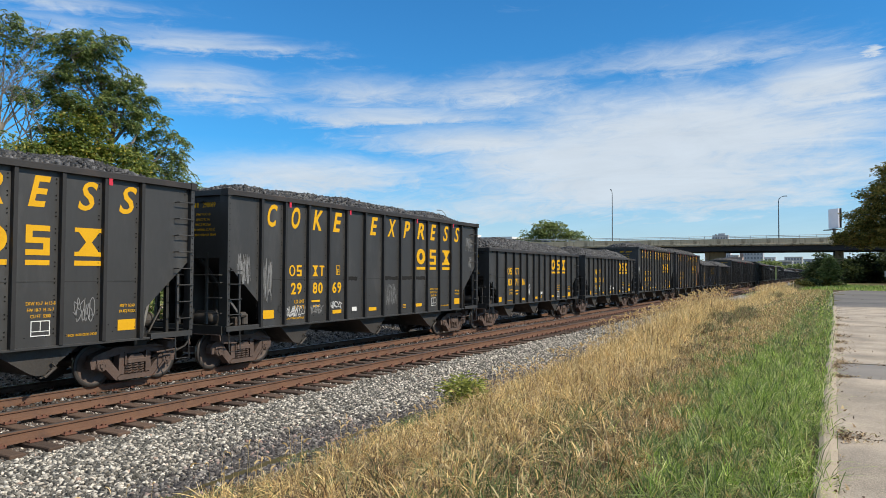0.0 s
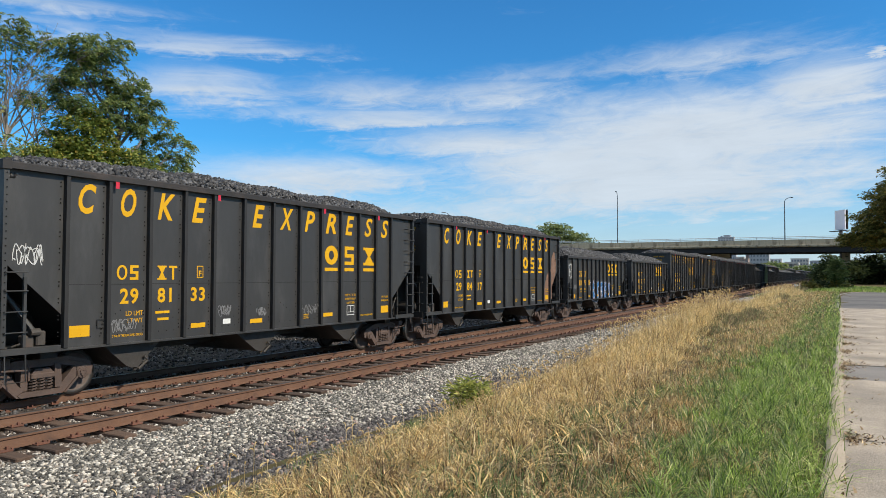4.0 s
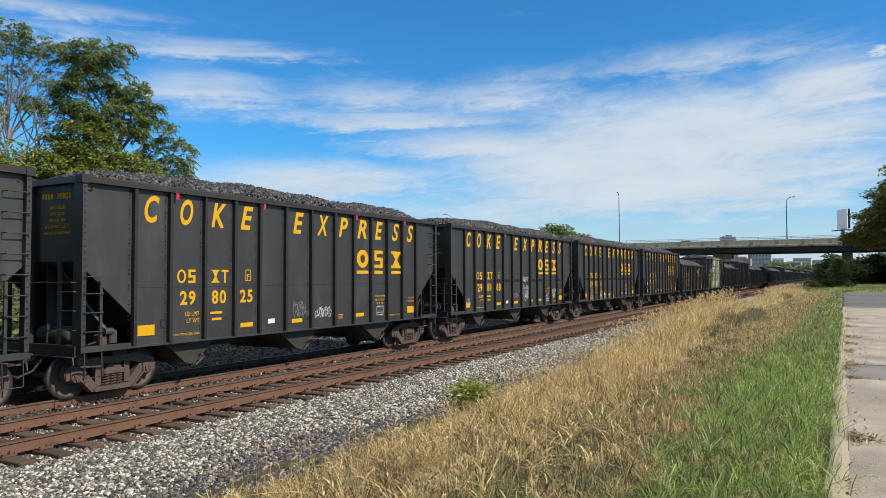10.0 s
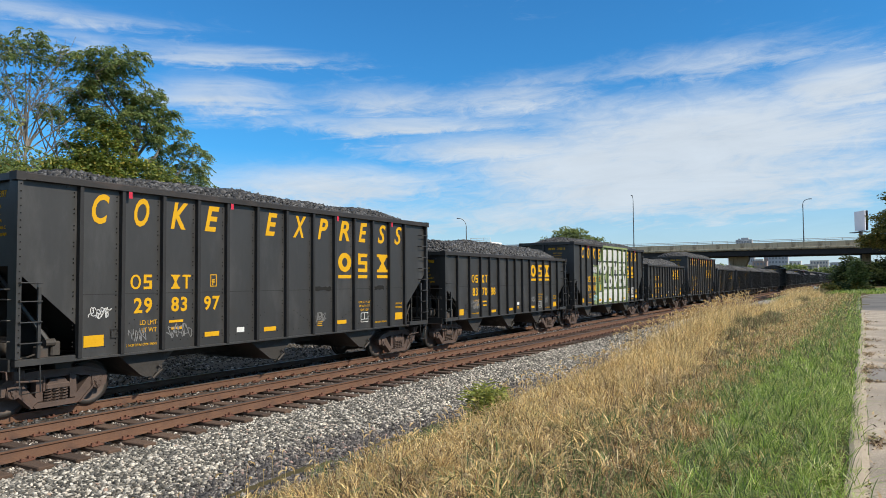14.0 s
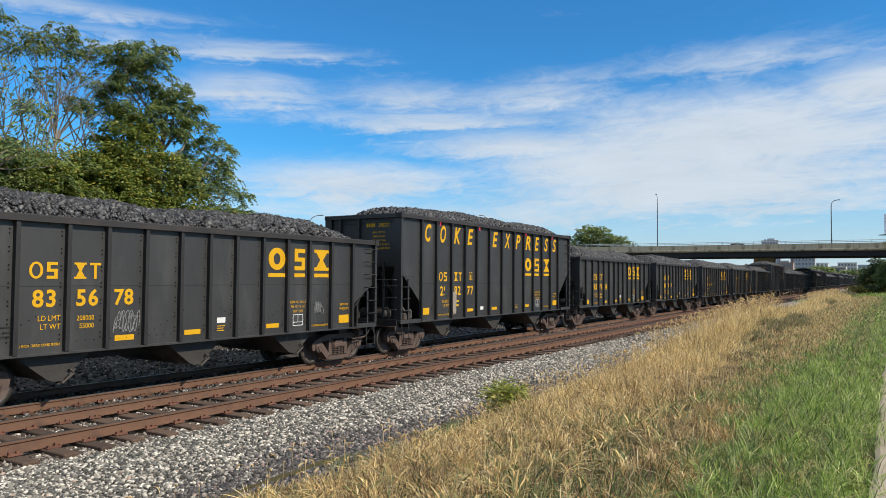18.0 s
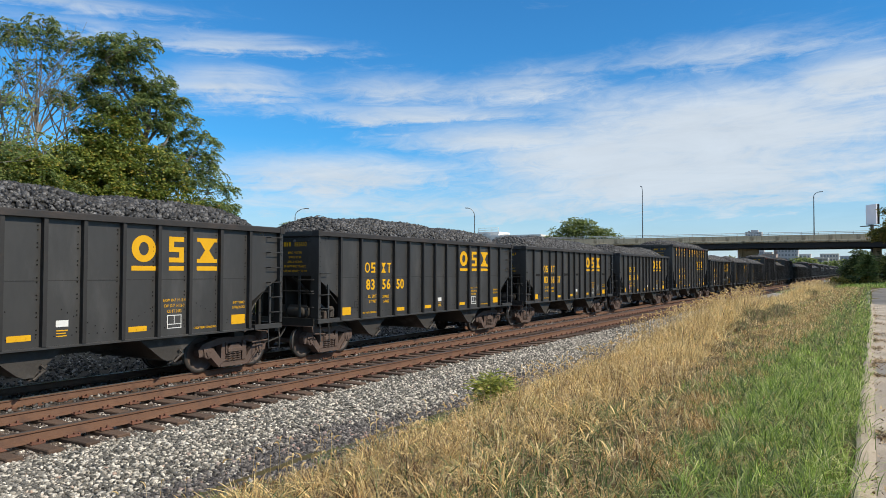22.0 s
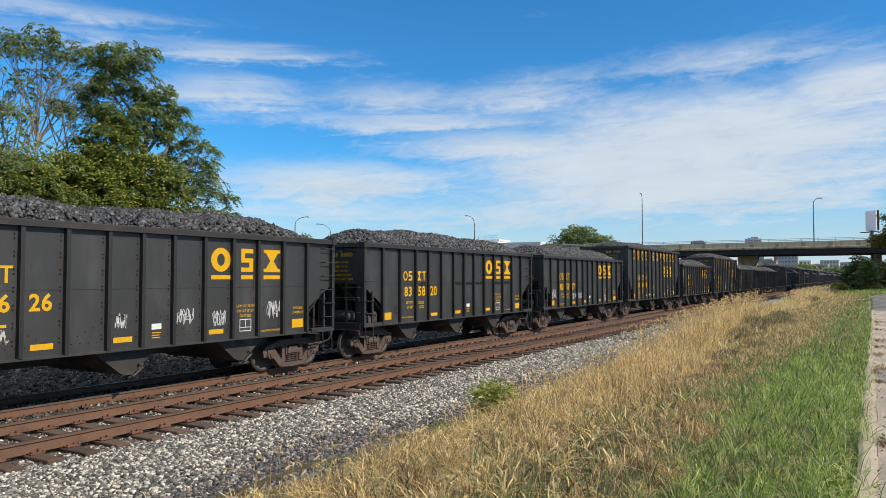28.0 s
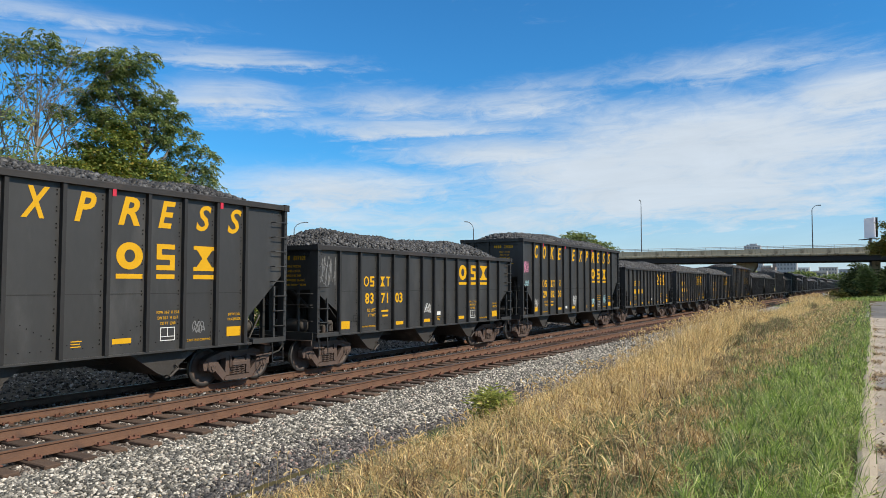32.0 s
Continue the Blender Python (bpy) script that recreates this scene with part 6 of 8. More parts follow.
def scatter_stones():
    rng = np.random.RandomState(11)

    def field(n, x0, x1, y0, y1, lo, hi, power=1.0):
        x = x0 + (x1 - x0) * rng.rand(n) ** power
        y = rng.uniform(y0, y1, n)
        return x, y, rng.uniform(lo, hi, n)
    sets = [field(62000, 2.5, 26, -9.4, -5.72, 0.016, 0.037), field(13000, 26, 70, -9.0, -5.78, 0.024, 0.045, 1.5)]
    x, y, s = (np.concatenate(q) for q in zip(*sets))
    keep = (y > -8.15 + 0.35 * np.sin(x * 0.9) + rng.normal(0, 0.30, len(y)))
    keep &= ~((np.abs(((x + 1.265) % 0.53) - 0.265) < 0.15) & (y > NEAR_Y - 1.40) & (rng.rand(len(y)) > 0.10))
    at = np.stack([x, y, ballast_top(y) + s * 0.35], -1)
    near = keep & (x < 13)
    v, f = lumps(rng, at[near], s[near] * 1.02, (1, 1, 0.75))
    v2, f2 = shards(rng, at[keep & ~near], s[keep & ~near])
    v, f = np.concatenate([v, v2]), np.concatenate([f, f2 + len(v)])
    tagged(new("ballast_stones", bulk("ballast_stones", v, f, STONE)), "loose white and grey crushed ballast stones", "ballast stones", kind="stuff")
    d = ~(y > -8.15 + 0.35 * np.sin(x * 0.9) + rng.normal(0, 0.25, len(y)))
    x2, y2, s2 = field(9000, 2.5, 22, -10.2, -8.3, 0.018, 0.038)
    xx, yy, ss = np.concatenate([x[d], x2]), np.concatenate([y[d], y2]), np.concatenate([s[d], s2])
    v, f = shards(rng, np.stack([xx, yy, np.where(yy > -9.15, ballast_top(yy), ground_z(xx, yy)) + ss * 0.3], -1), ss)
    tagged(new("dark_ballast_stones", bulk("dark_ballast_stones", v, f, STONE_DARK)), "darker brown and grey stones at the toe of the ballast", "ballast stones", kind="stuff")
    # between and behind the rails of the empty track
    sets = [field(26000, 1.5, 46, -5.9, -1.8, 0.018, 0.034, 1.2), field(13000, 1.0, 16, -5.95, -3.0, 0.014, 0.032, 1.0)]
    x, y, s = (np.concatenate(q) for q in zip(*sets))
    on_tie = np.abs(((x + 1.0 + 0.265) % 0.53) - 0.265) < 0.135
    on_rail = (np.abs(np.abs(y - NEAR_Y) - GAUGE) < 0.10)
    keep = ~(on_rail | (on_tie & (np.abs(y - NEAR_Y) < 1.33) & (rng.rand(len(x)) > 0.07)))
    z = ballast_top(y) + s * 0.4
    v, f = shards(rng, np.stack([x, y, z], -1)[keep], s[keep])
    tagged(new("crib_stones", bulk("crib_stones", v, f, STONE_CRIB)), "ballast stones lying between the ties", "ballast stones", kind="stuff")
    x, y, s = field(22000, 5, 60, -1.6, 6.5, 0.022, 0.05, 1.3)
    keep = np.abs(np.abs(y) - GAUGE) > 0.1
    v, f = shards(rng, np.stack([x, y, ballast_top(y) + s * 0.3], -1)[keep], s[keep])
    tagged(new("sooty_stones", bulk("sooty_stones", v, f, STONE_BED)), "dark stones under and behind the train", "ballast stones", kind="stuff")


scatter_stones()


# ---- path and road ----
PATH_Z = 0.96


def path_edge(x):
    return np.interp(x, (0, 10, 30, 67), (-15.40, -15.40, -15.54, -15.56))


def build_path():
    path = thing("footpath", "pale worn concrete footpath with cracked joints", "footpath", kind="structure")
    edges = [-28.0, -23.5, -19.0, -14.5, -10.0, -5.0, -0.5, 2.6, 5.2, 8.37, 13.2, 15.35, 19.9, 22.0, 26.5, 31.0, 35.5, 42.0]
    rng = random.Random(8)
    for a, b in zip(edges, edges[1:]):
        patchy = a == 13.2
        n = 7
        left = [(a + 0.012 + (b - a - 0.024) * k / n, float(path_edge(a + (b - a) * k / n)) + 0.012 * math.sin(3.1 * (a + (b - a) * k / n)) + rng.uniform(-0.006, 0.006)) for k in range(n + 1)]
        out = [(p, q - 0.15) for p, q in left] + [(b - 0.012, -18.2), (a + 0.012, -18.2)]
        # rolled pale kerb along the grass, one length to each slab
        kv = [(p, q - o, PATH_Z + h) for p, q in left for o, h in ((-0.03, -0.12), (-0.01, 0.006), (0.03, 0.022), (0.09, 0.018), (0.148, 0.002), (0.15, -0.12))]
        part("kerb_stone", Geo().add(kv, [(6 * i + j, 6 * i + j + 1, 6 * i + j + 7, 6 * i + j + 6) for i in range(n) for j in range(5)] + [tuple(range(6)), tuple(range(6 * n + 5, 6 * n - 1, -1))]), KERB, path, "pale worn concrete kerb")
        g = Geo().plate(out, "z", PATH_Z - 0.14, PATH_Z - rng.uniform(0, 0.006) - (0.006 if patchy else 0))
        part("slab", g, PATCH if patchy else PATH, path)
    # dark gap-filling soil under the joints
    tagged(new("path_base", Geo().box(-28, 42, -18.1, -15.62, PATH_Z - 0.2, PATH_Z - 0.05).mesh("path_base", SOIL)), "soil in the joints of the footpath", "soil", kind="structure")
    # the road's dark colour starts where tree shade crosses the path
    road = Geo().plate([(42.02, -15.62), (67.0, -15.7), (73, -15.9), (80, -16.6), (86, -18.2), (90, -22), (92, -40), (70, -40), (62, -24), (42.02, -18.2)], "z", PATH_Z - 0.2, PATH_Z - 0.01)
    tagged(new("road", road.mesh("road", ASPHALT)), "grey asphalt road bending away, tree shade painted into its colour", "road", kind="structure")
    kerb = Geo()
    pts = [(42.02, -15.55), (67.0, -15.55), (73, -15.75), (80, -16.45), (86.2, -18.1), (90.3, -22), (92.3, -40)]
    for (xa, ya), (xb, yb) in zip(pts, pts[1:]):
        d = math.hypot(xb - xa, yb - ya)
        nx, ny = -(yb - ya) / d * 0.15, (xb - xa) / d * 0.15
        kerb.plate([(xa, ya), (xb, yb), (xb + nx, yb + ny), (xa + nx, ya + ny)], "z", PATH_Z - 0.2, PATH_Z + 0.025)
    tagged(new("kerb", kerb.mesh("kerb", PATCH)), "pale concrete kerb round the bend of the road", "kerb", kind="structure")


build_path()


# ---- grasses ----
def blades(rng, x, y, z, h, w, lean, droop=0.35, way=None, joints=1):
    """Bent grass blades: a flat ribbon of as many joints, running to a point."""
    n = len(x)
    a = rng.uniform(0, 2 * np.pi, n)
    ca, sa = np.cos(a), np.sin(a)
    la = rng.uniform(0, 2 * np.pi, n) if way is None else way + rng.normal(0, 0.5, n)
    lx, ly = np.cos(la) * lean * h, np.sin(la) * lean * h
    steps = [0.0] + [0.55 if joints == 1 else 0.28 + 0.58 * k / (joints - 1) for k in range(joints)]
    m = 2 * len(steps) + 1
    v = np.empty((n, m, 3))
    rows = [(u, side, 1.0 - 0.4 * u) for u in steps for side in (-1, 1)] + [(1.0, 0, 0)]
    for k, (u, side, ww) in enumerate(rows):
        bend = u * u
        v[:, k, 0] = x + ca * w * side * ww / 2 + lx * bend
        v[:, k, 1] = y + sa * w * side * ww / 2 + ly * bend
        v[:, k, 2] = z + h * (u - droop * lean * bend)
    tri = []
    for k in range(len(steps) - 1):
        b = 2 * k
        tri += [(b, b + 1, b + 3), (b, b + 3, b + 2)]
    tri.append((m - 3, m - 2, m - 1))
    f = np.array(tri)[None] + (np.arange(n) * m)[:, None, None]
    return v.reshape(-1, 3), f.reshape(-1, 3)


DRY = pieces("dry_grass_blades", [(0.0, (0.085, 0.048, 0.021)), (0.26, (0.34, 0.205, 0.085)), (0.5, (0.66, 0.43, 0.18)), (0.8, (0.90, 0.66, 0.32)), (0.94, (0.97, 0.80, 0.50)), (1.0, (0.32, 0.33, 0.10))], 0.6, 0.3, 0.35, fine=3.0)
GOLD = pieces("golden_grass_blades", [(0.0, (0.46, 0.31, 0.12)), (0.3, (0.76, 0.56, 0.25)), (0.7, (0.91, 0.70, 0.32)), (1.0, (0.96, 0.81, 0.46))], 0.6, 0.3, 0.35, fine=3.0)
BROWN = pieces("withered_grass_blades", [(0.0, (0.065, 0.042, 0.028)), (0.35, (0.20, 0.13, 0.078)), (0.7, (0.42, 0.30, 0.17)), (0.93, (0.70, 0.53, 0.32)), (1.0, (0.20, 0.24, 0.08))], 0.7, 0.25, 0.35, fine=3.0)
GREEN = pieces("green_grass_blades", [(0.0, (0.040, 0.080, 0.014)), (0.3, (0.19, 0.31, 0.048)), (0.65, (0.41, 0.545, 0.105)), (0.88, (0.66, 0.74, 0.25)), (1.0, (0.86, 0.76, 0.44))], 0.45, 0.45, 0.45, fine=3.0)
DULL = pieces("dull_green_blades", [(0.0, (0.040, 0.07, 0.022)), (0.4, (0.12, 0.185, 0.062)), (0.75, (0.25, 0.32, 0.115)), (0.92, (0.44, 0.47, 0.21)), (1.0, (0.64, 0.52, 0.28))], 0.5, 0.4, 0.45, fine=3.0)
OLIVE = pieces("olive_weed_leaves", [(0.0, (0.07, 0.078, 0.034)), (0.4, (0.17, 0.185, 0.08)), (0.8, (0.33, 0.33, 0.155)), (1.0, (0.50, 0.43, 0.24))], 0.65, 0.3, 0.3, fine=3.0)
HEADS = pieces("seed_heads", [(0.0, (0.48, 0.33, 0.14)), (0.6, (0.70, 0.52, 0.26)), (1.0, (0.82, 0.66, 0.40))], 0.8, 0.3, 0.2)


def border(x):
    """Where the ballast ends and the dry grass begins."""
    return -9.45 + 0.20 * np.sin(x * 0.55 + 0.6) + 0.16 * np.sin(x * 1.7) + np.interp(x, (4, 7, 11, 14, 22), (-0.25, -0.55, -0.55, -0.2, 0.45))


def lawn_edge(x):
    """Where the dry grass gives way to the mown green strip."""
    return np.interp(x, (4, 5.1, 5.8, 8.5, 10.1, 14.9, 17, 21.6, 41, 64, 90), (-13.7, -13.85, -14.05, -13.7, -13.45, -13.25, -13.6, -14.2, -14.25, -14.7, -14.9)) + 0.12 * np.sin(x * 1.3) + 0.10 * np.sin(x * 2.9 + 1)


def drift(x, y, s, k=0.0):
    """A smooth field of soft patches between 0 and 1, about s metres apart."""
    x, y = x / s * 6.28, y / s * 6.28
    return 0.5 + 0.25 * np.sin(x + 1.3 * np.sin(y * 0.8 + k) + k) + 0.25 * np.sin(y * 1.2 + 1.1 * np.sin(x * 0.7 + k * 2) - k)


class Sward:
    """Gathers blades of one colour into one mesh."""

    def __init__(self):
        self.v, self.f, self.k = [], [], 0

    def add(self, v, f):
        self.v.append(v), self.f.append(f + self.k)
        self.k += len(v)

    def finish(self, name, mat, label, category):
        tagged(new(name, bulk(name, np.concatenate(self.v), np.concatenate(self.f), mat)), label, category, kind="stuff")


def tufts(rng, x, y, per, r):
    """Blade feet gathered round each tuft's centre, with the way they lean out from it."""
    n = len(x) * per
    a, q = rng.uniform(0, 2 * np.pi, n), r * np.sqrt(rng.rand(n))
    return np.repeat(x, per) + q * np.cos(a), np.repeat(y, per) + q * np.sin(a), a


def sow_grass():
    rng = np.random.RandomState(21)
    dry, gold, brown, green, dull, olive = (Sward() for k in range(6))

    def pick(n, x0, x1, y0, y1, power=1.0):
        return x0 + (x1 - x0) * rng.rand(n) ** power, rng.uniform(y0, y1, n)

    def put(to, x, y, h, w, lo, hi, droop=0.5, way=None):
        n = len(x)
        w, lean = w * rng.uniform(0.7, 1.4, n), lo + (hi - lo) * rng.rand(n) ** 1.6
        for m, joints in ((x < 11.5, 3), (x >= 11.5, 1)):
            if m.any():
                to.add(*blades(rng, x[m], y[m], ground_z(x[m], y[m]) - 0.02, h[m], w[m], lean[m], droop, None if way is None else way[m], joints))

    # standing straw on the bank, in tufts; low and sparse at the ballast
    for n, x0, x1, w, per, r in ((5200, 3.0, 16.0, 0.0075, 16, 0.085), (4600, 15.0, 30.0, 0.010, 15, 0.13), (4200, 28.0, 52.0, 0.015, 14, 0.18), (2800, 50.0, 95.0, 0.028, 14, 0.30)):
        x, y = pick(n, x0, x1, -13.0, -8.9, 1.1)
        crest = np.exp(-((y + np.interp(x, (14, 22), (11.55, 11.0))) / np.interp(x, (14, 22), (1.3, 1.15))) ** 4)
        keep = (y < border(x) + rng.normal(0, 0.10, n)) & (rng.rand(n) < 0.12 + 0.95 * crest) & (rng.rand(n) < 0.04 + 1.25 * drift(x, y, 0.9) ** 1.8)
        keep &= (x < 16) | (y > -12.5 + 0.3 * np.sin(x)) & (y < -9.7 + 0.3 * np.sin(x * 0.8))
        x, y, crest = x[keep], y[keep], crest[keep]
        tall = (0.14 + crest * np.interp(x, (4, 6, 8, 10, 12, 16, 19, 24, 33, 38, 46, 52, 60, 75, 95), (0.10, 0.16, 0.22, 0.27, 0.30, 0.30, 0.42, 0.58, 0.52, 0.36, 0.30, 0.42, 0.80, 0.86, 0.5))) * (0.50 + 0.45 * drift(x, y, 2.3, 1.0) + 0.40 * drift(x, y, 0.8, 2.0)) * rng.uniform(0.75, 1.2, len(x))
        sort = rng.rand(len(x)) + 0.5 * (drift(x, y, 1.3, 6.0) - 0.5) + 0.35 * (drift(x, y, 0.5, 7.0) - 0.5)
        pg, pb = np.interp(x, (4, 9, 14, 20, 40), (0.26, 0.42, 0.52, 0.70, 0.85)), np.interp(x, (4, 9, 14, 22), (0.60, 0.76, 0.86, 0.96))
        for m, to in ((sort < pg, gold), ((sort >= pg) & (sort < pb), dry), (sort >= pb, brown)):
            bx, by, a = tufts(rng, x[m], y[m], per, r)
            h = np.repeat(tall[m], per) * rng.uniform(0.45, 1.12, len(bx))
            put(to, bx, by, h * 1.12, w, 0.2, np.interp(np.mean(x), (10, 20), (2.3, 1.6)), 0.42, np.where(rng.rand(len(a)) < 0.6, a, np.repeat(rng.uniform(0, 6.28, m.sum()), per)))
    # withered tangle lower on the bank, towards the lawn
    for n, x0, x1, w in ((42000, 3.0, 16.5, 0.007), (16000, 16.0, 36.0, 0.013), (8000, 36.0, 90.0, 0.03)):
        x, y = pick(n, x0, x1, -14.6, -8.8, 1.1)
        e = lawn_edge(x)
        low = np.clip((-12.0 - y) / 0.8, 0.0, 1.0)
        keep = (y < border(x) + rng.normal(0, 0.12, n)) & (y > e - rng.exponential(0.2, n)) & (rng.rand(n) < 0.30 + 0.60 * low) & (rng.rand(n) < 0.12 + 1.05 * drift(x, y, 0.7, 2.0) ** 1.5)
        x, y = x[keep], y[keep]
        sort = rng.rand(len(x))
        far = np.interp(x, (16, 24), (0.0, 0.35))
        for m, to, hh in ((sort < 0.58 - far, brown, 0.19), ((sort >= 0.58 - far) & (sort < 0.90), dry, 0.24), (sort >= 0.90, dull, 0.17)):
            put(to, x[m], y[m], hh * rng.uniform(0.5, 1.35, m.sum()), w, 0.3, 2.0, 0.45)
    # low weeds and straw straggling onto the stones
    x, y = pick(9000, 4.0, 22.0, 0.0, 1.0, 1.1)
    y = border(x) + 0.25 - 0.9 * y
    sort = rng.rand(len(x)) + 0.5 * (drift(x, y, 1.2, 3.0) - 0.5)
    for m, to in ((sort < 0.45, dull), ((sort >= 0.45) & (sort < 0.8), dry), (sort >= 0.8, olive)):
        put(to, x[m], np.minimum(y[m], -9.2), rng.uniform(0.05, 0.2, m.sum()), 0.008, 0.3, 1.6)
    # matted straw lying on the soil
    for n, x0, x1, w in ((26000, 3.0, 18.0, 0.010), (14000, 18.0, 60.0, 0.03)):
        x, y = pick(n, x0, x1, -14.0, -9.0, 1.2)
        keep = (y < border(x)) & (y > lawn_edge(x))
        x, y = x[keep], y[keep]
        m = rng.rand(len(x)) < 0.25
        put(dry, x[m], y[m], rng.uniform(0.05, 0.12, m.sum()), w, 1.2, 3.0, 0.2)
        put(brown, x[~m], y[~m], rng.uniform(0.05, 0.12, (~m).sum()), w, 1.2, 3.0, 0.2)
    # mown strip: yellow-green beyond the bank
    for n, x0, x1, w in ((20000, 15.5, 34.0, 0.012), (14000, 34.0, 95.0, 0.03)):
        x, y = pick(n, x0, x1, -14.6, -12.4, 1.1)
        keep = (y > lawn_edge(x) - rng.exponential(0.2, n)) & (y < -12.6 + 0.3 * np.sin(x))
        x, y = x[keep], y[keep]
        sort = rng.rand(len(x)) + 0.5 * (drift(x, y, 3.1) - 0.5)
        for m, to in ((sort < 0.45, dry), ((sort >= 0.45) & (sort < 0.62), gold), ((sort >= 0.62) & (sort < 0.85), dull), (sort >= 0.85, green)):
            put(to, x[m], y[m], rng.uniform(0.06, 0.17, m.sum()), w, 0.3, 1.4)
    # the green strip along the path
    for n, x0, x1, w, lo, hi in ((84000, 3.2, 13.0, 0.0075, 0.10, 0.25), (52000, 13.0, 32.0, 0.012, 0.09, 0.22), (30000, 32.0, 100.0, 0.03, 0.08, 0.20)):
        x, y = pick(n, x0, x1, -15.62, -13.0, 1.1)
        e = lawn_edge(x)
        keep = (y < e + rng.exponential(0.12, n)) & (y > path_edge(x) + 0.05 + 0.06 * np.sin(x * 2.7) * np.sin(x * 0.9 + 1) - rng.exponential(0.055, n)) & (rng.rand(n) < 0.10 + 1.15 * drift(x, y, 0.45, 3.0) ** 1.5)
        x, y, e = x[keep], y[keep], e[keep]
        h = rng.uniform(lo, hi, len(x)) * (0.35 + 1.2 * drift(x, y, 0.45, 3.0))
        edge = np.clip((y - e) / 1.5 + 1.0, 0, 1)
        sort = 0.75 * rng.rand(len(x)) + 0.8 * (drift(x, y, 1.5, 5.0) - 0.5) + 0.5 * (drift(x, y, 0.55, 1.0) - 0.5) + 0.75 * edge
        for m, to in ((sort < 0.68, green), ((sort >= 0.68) & (sort < 1.04), dull), (sort >= 1.04, dry)):
            put(to, x[m], y[m], h[m] * (1.0 if to is not dry else 0.8), w, 0.25, 1.9, 0.42)
    # thinner cover behind the camera
    x, y = pick(26000, -18.0, 3.2, -15.2, -9.2)
    m = y < -13.4 + 0.2 * np.sin(x)
    put(green, x[m], y[m], rng.uniform(0.08, 0.22, m.sum()), 0.014, 0.2, 1.2)
    put(dry, x[~m], y[~m], rng.uniform(0.12, 0.40, (~m).sum()), 0.014, 0.1, 1.4)
    # green tufts in the dry bank and by the far road
    for cx, cy, r, n, hh in ((4.9, -12.9, 0.6, 240, 0.2), (6.9, -13.1, 0.45, 160, 0.2), (5.4, -13.5, 0.5, 320, 0.2), (6.0, -12.6, 0.4, 200, 0.2), (8.6, -12.6, 0.4, 240, 0.24), (9.6, -10.2, 0.7, 800, 0.22), (7.6, -9.8, 0.5, 300, 0.18), (9.0, -11.3, 0.35, 200, 0.25), (100, -13, 9.0, 9000, 0.5), (96, -22, 9.0, 6000, 0.4)):
        a, q = rng.uniform(0, 6.28, n), r * np.sqrt(rng.rand(n))
        put(green if cx > 80 else dull, cx + q * np.cos(a) * 1.5, cy + q * np.sin(a), rng.uniform(0.5, 1.2, n) * hh, 0.05 if cx > 80 else 0.008, 0.2, 0.9)
    # broad-leaved weeds and young foxtails among the near straw
    x, y = pick(1500, 3.6, 10.5, -13.5, -9.9)
    keep = (y > lawn_edge(x)) & (y < border(x) - 0.2) & (drift(x, y, 0.8, 9.0) > 0.52)
    bx, by, a = tufts(rng, x[keep], y[keep], 5, 0.05)
    sort = rng.rand(len(bx))
    for m, to in ((sort < 0.24, dull), ((sort >= 0.24) & (sort < 0.48), olive), (sort >= 0.48, gold)):
        put(to, bx[m], by[m], rng.uniform(0.14, 0.32, m.sum()), 0.015, 0.5, 1.8, 0.42, a[m])
    # dark weeds standing in front of the tall straw, and a dead patch
    for cx, cy, rx, ry, n, hh in ((25.8, -12.3, 1.8, 0.5, 1300, 0.50), (28.5, -12.7, 1.8, 0.5, 900, 0.42), (31.5, -12.5, 1.3, 0.4, 700, 0.42), (22.6, -12.3, 1.2, 0.4, 600, 0.36), (17.2, -12.7, 0.9, 0.3, 900, 0.22), (19.5, -13.0, 1.0, 0.3, 600, 0.2), (58.0, -11.9, 4.0, 0.5, 1200, 0.6), (92.0, -11.4, 7.0, 1.3, 5000, 1.0)):
        a, q = rng.uniform(0, 6.28, n), np.sqrt(rng.rand(n))
        x, y = cx + q * np.cos(a) * rx, cy + q * np.sin(a) * ry
        m = rng.rand(n) < (0.55 if hh > 0.3 else 0.4)
        h = hh * (1.1 - 0.6 * q ** 2) * rng.uniform(0.4, 1.15, n)
        ww = 0.05 if cx > 80 else 0.013
        put(olive, x[m], y[m], h[m], ww, 0.2, 1.3)
        put(brown, x[~m], y[~m], h[~m], ww, 0.2, 1.2)
    dry.finish("dry_grass", DRY, "dry straw-coloured grass on the bank", "dry grass")
    gold.finish("straw_grass", GOLD, "tall golden straw standing on the crest of the bank", "dry grass")
    brown.finish("withered_grass", BROWN, "withered brown grass lying tangled on the bank", "dry grass")
    green.finish("lawn_grass", GREEN, "fresh green grass along the footpath", "grass")
    dull.finish("coarse_grass", DULL, "dull green coarse grass beside the lawn", "grass")
    olive.finish("weed_patch", OLIVE, "dark olive weeds in front of the tall straw", "weeds")
    # foxtails: thin stalks with nodding seed heads
    fv, ff, k = [], [], 0
    spots = [(560, 18.0, 33, -12.0, -9.9, 0.55, 0.90), (300, 10, 19, -12.3, -10.0, 0.32, 0.55), (18, 4.5, 9, -9.6, -8.9, 0.25, 0.4), (330, 4.5, 12, -13.4, -10.3, 0.2, 0.42), (150, 52, 80, -12.2, -10.0, 0.65, 0.95)]
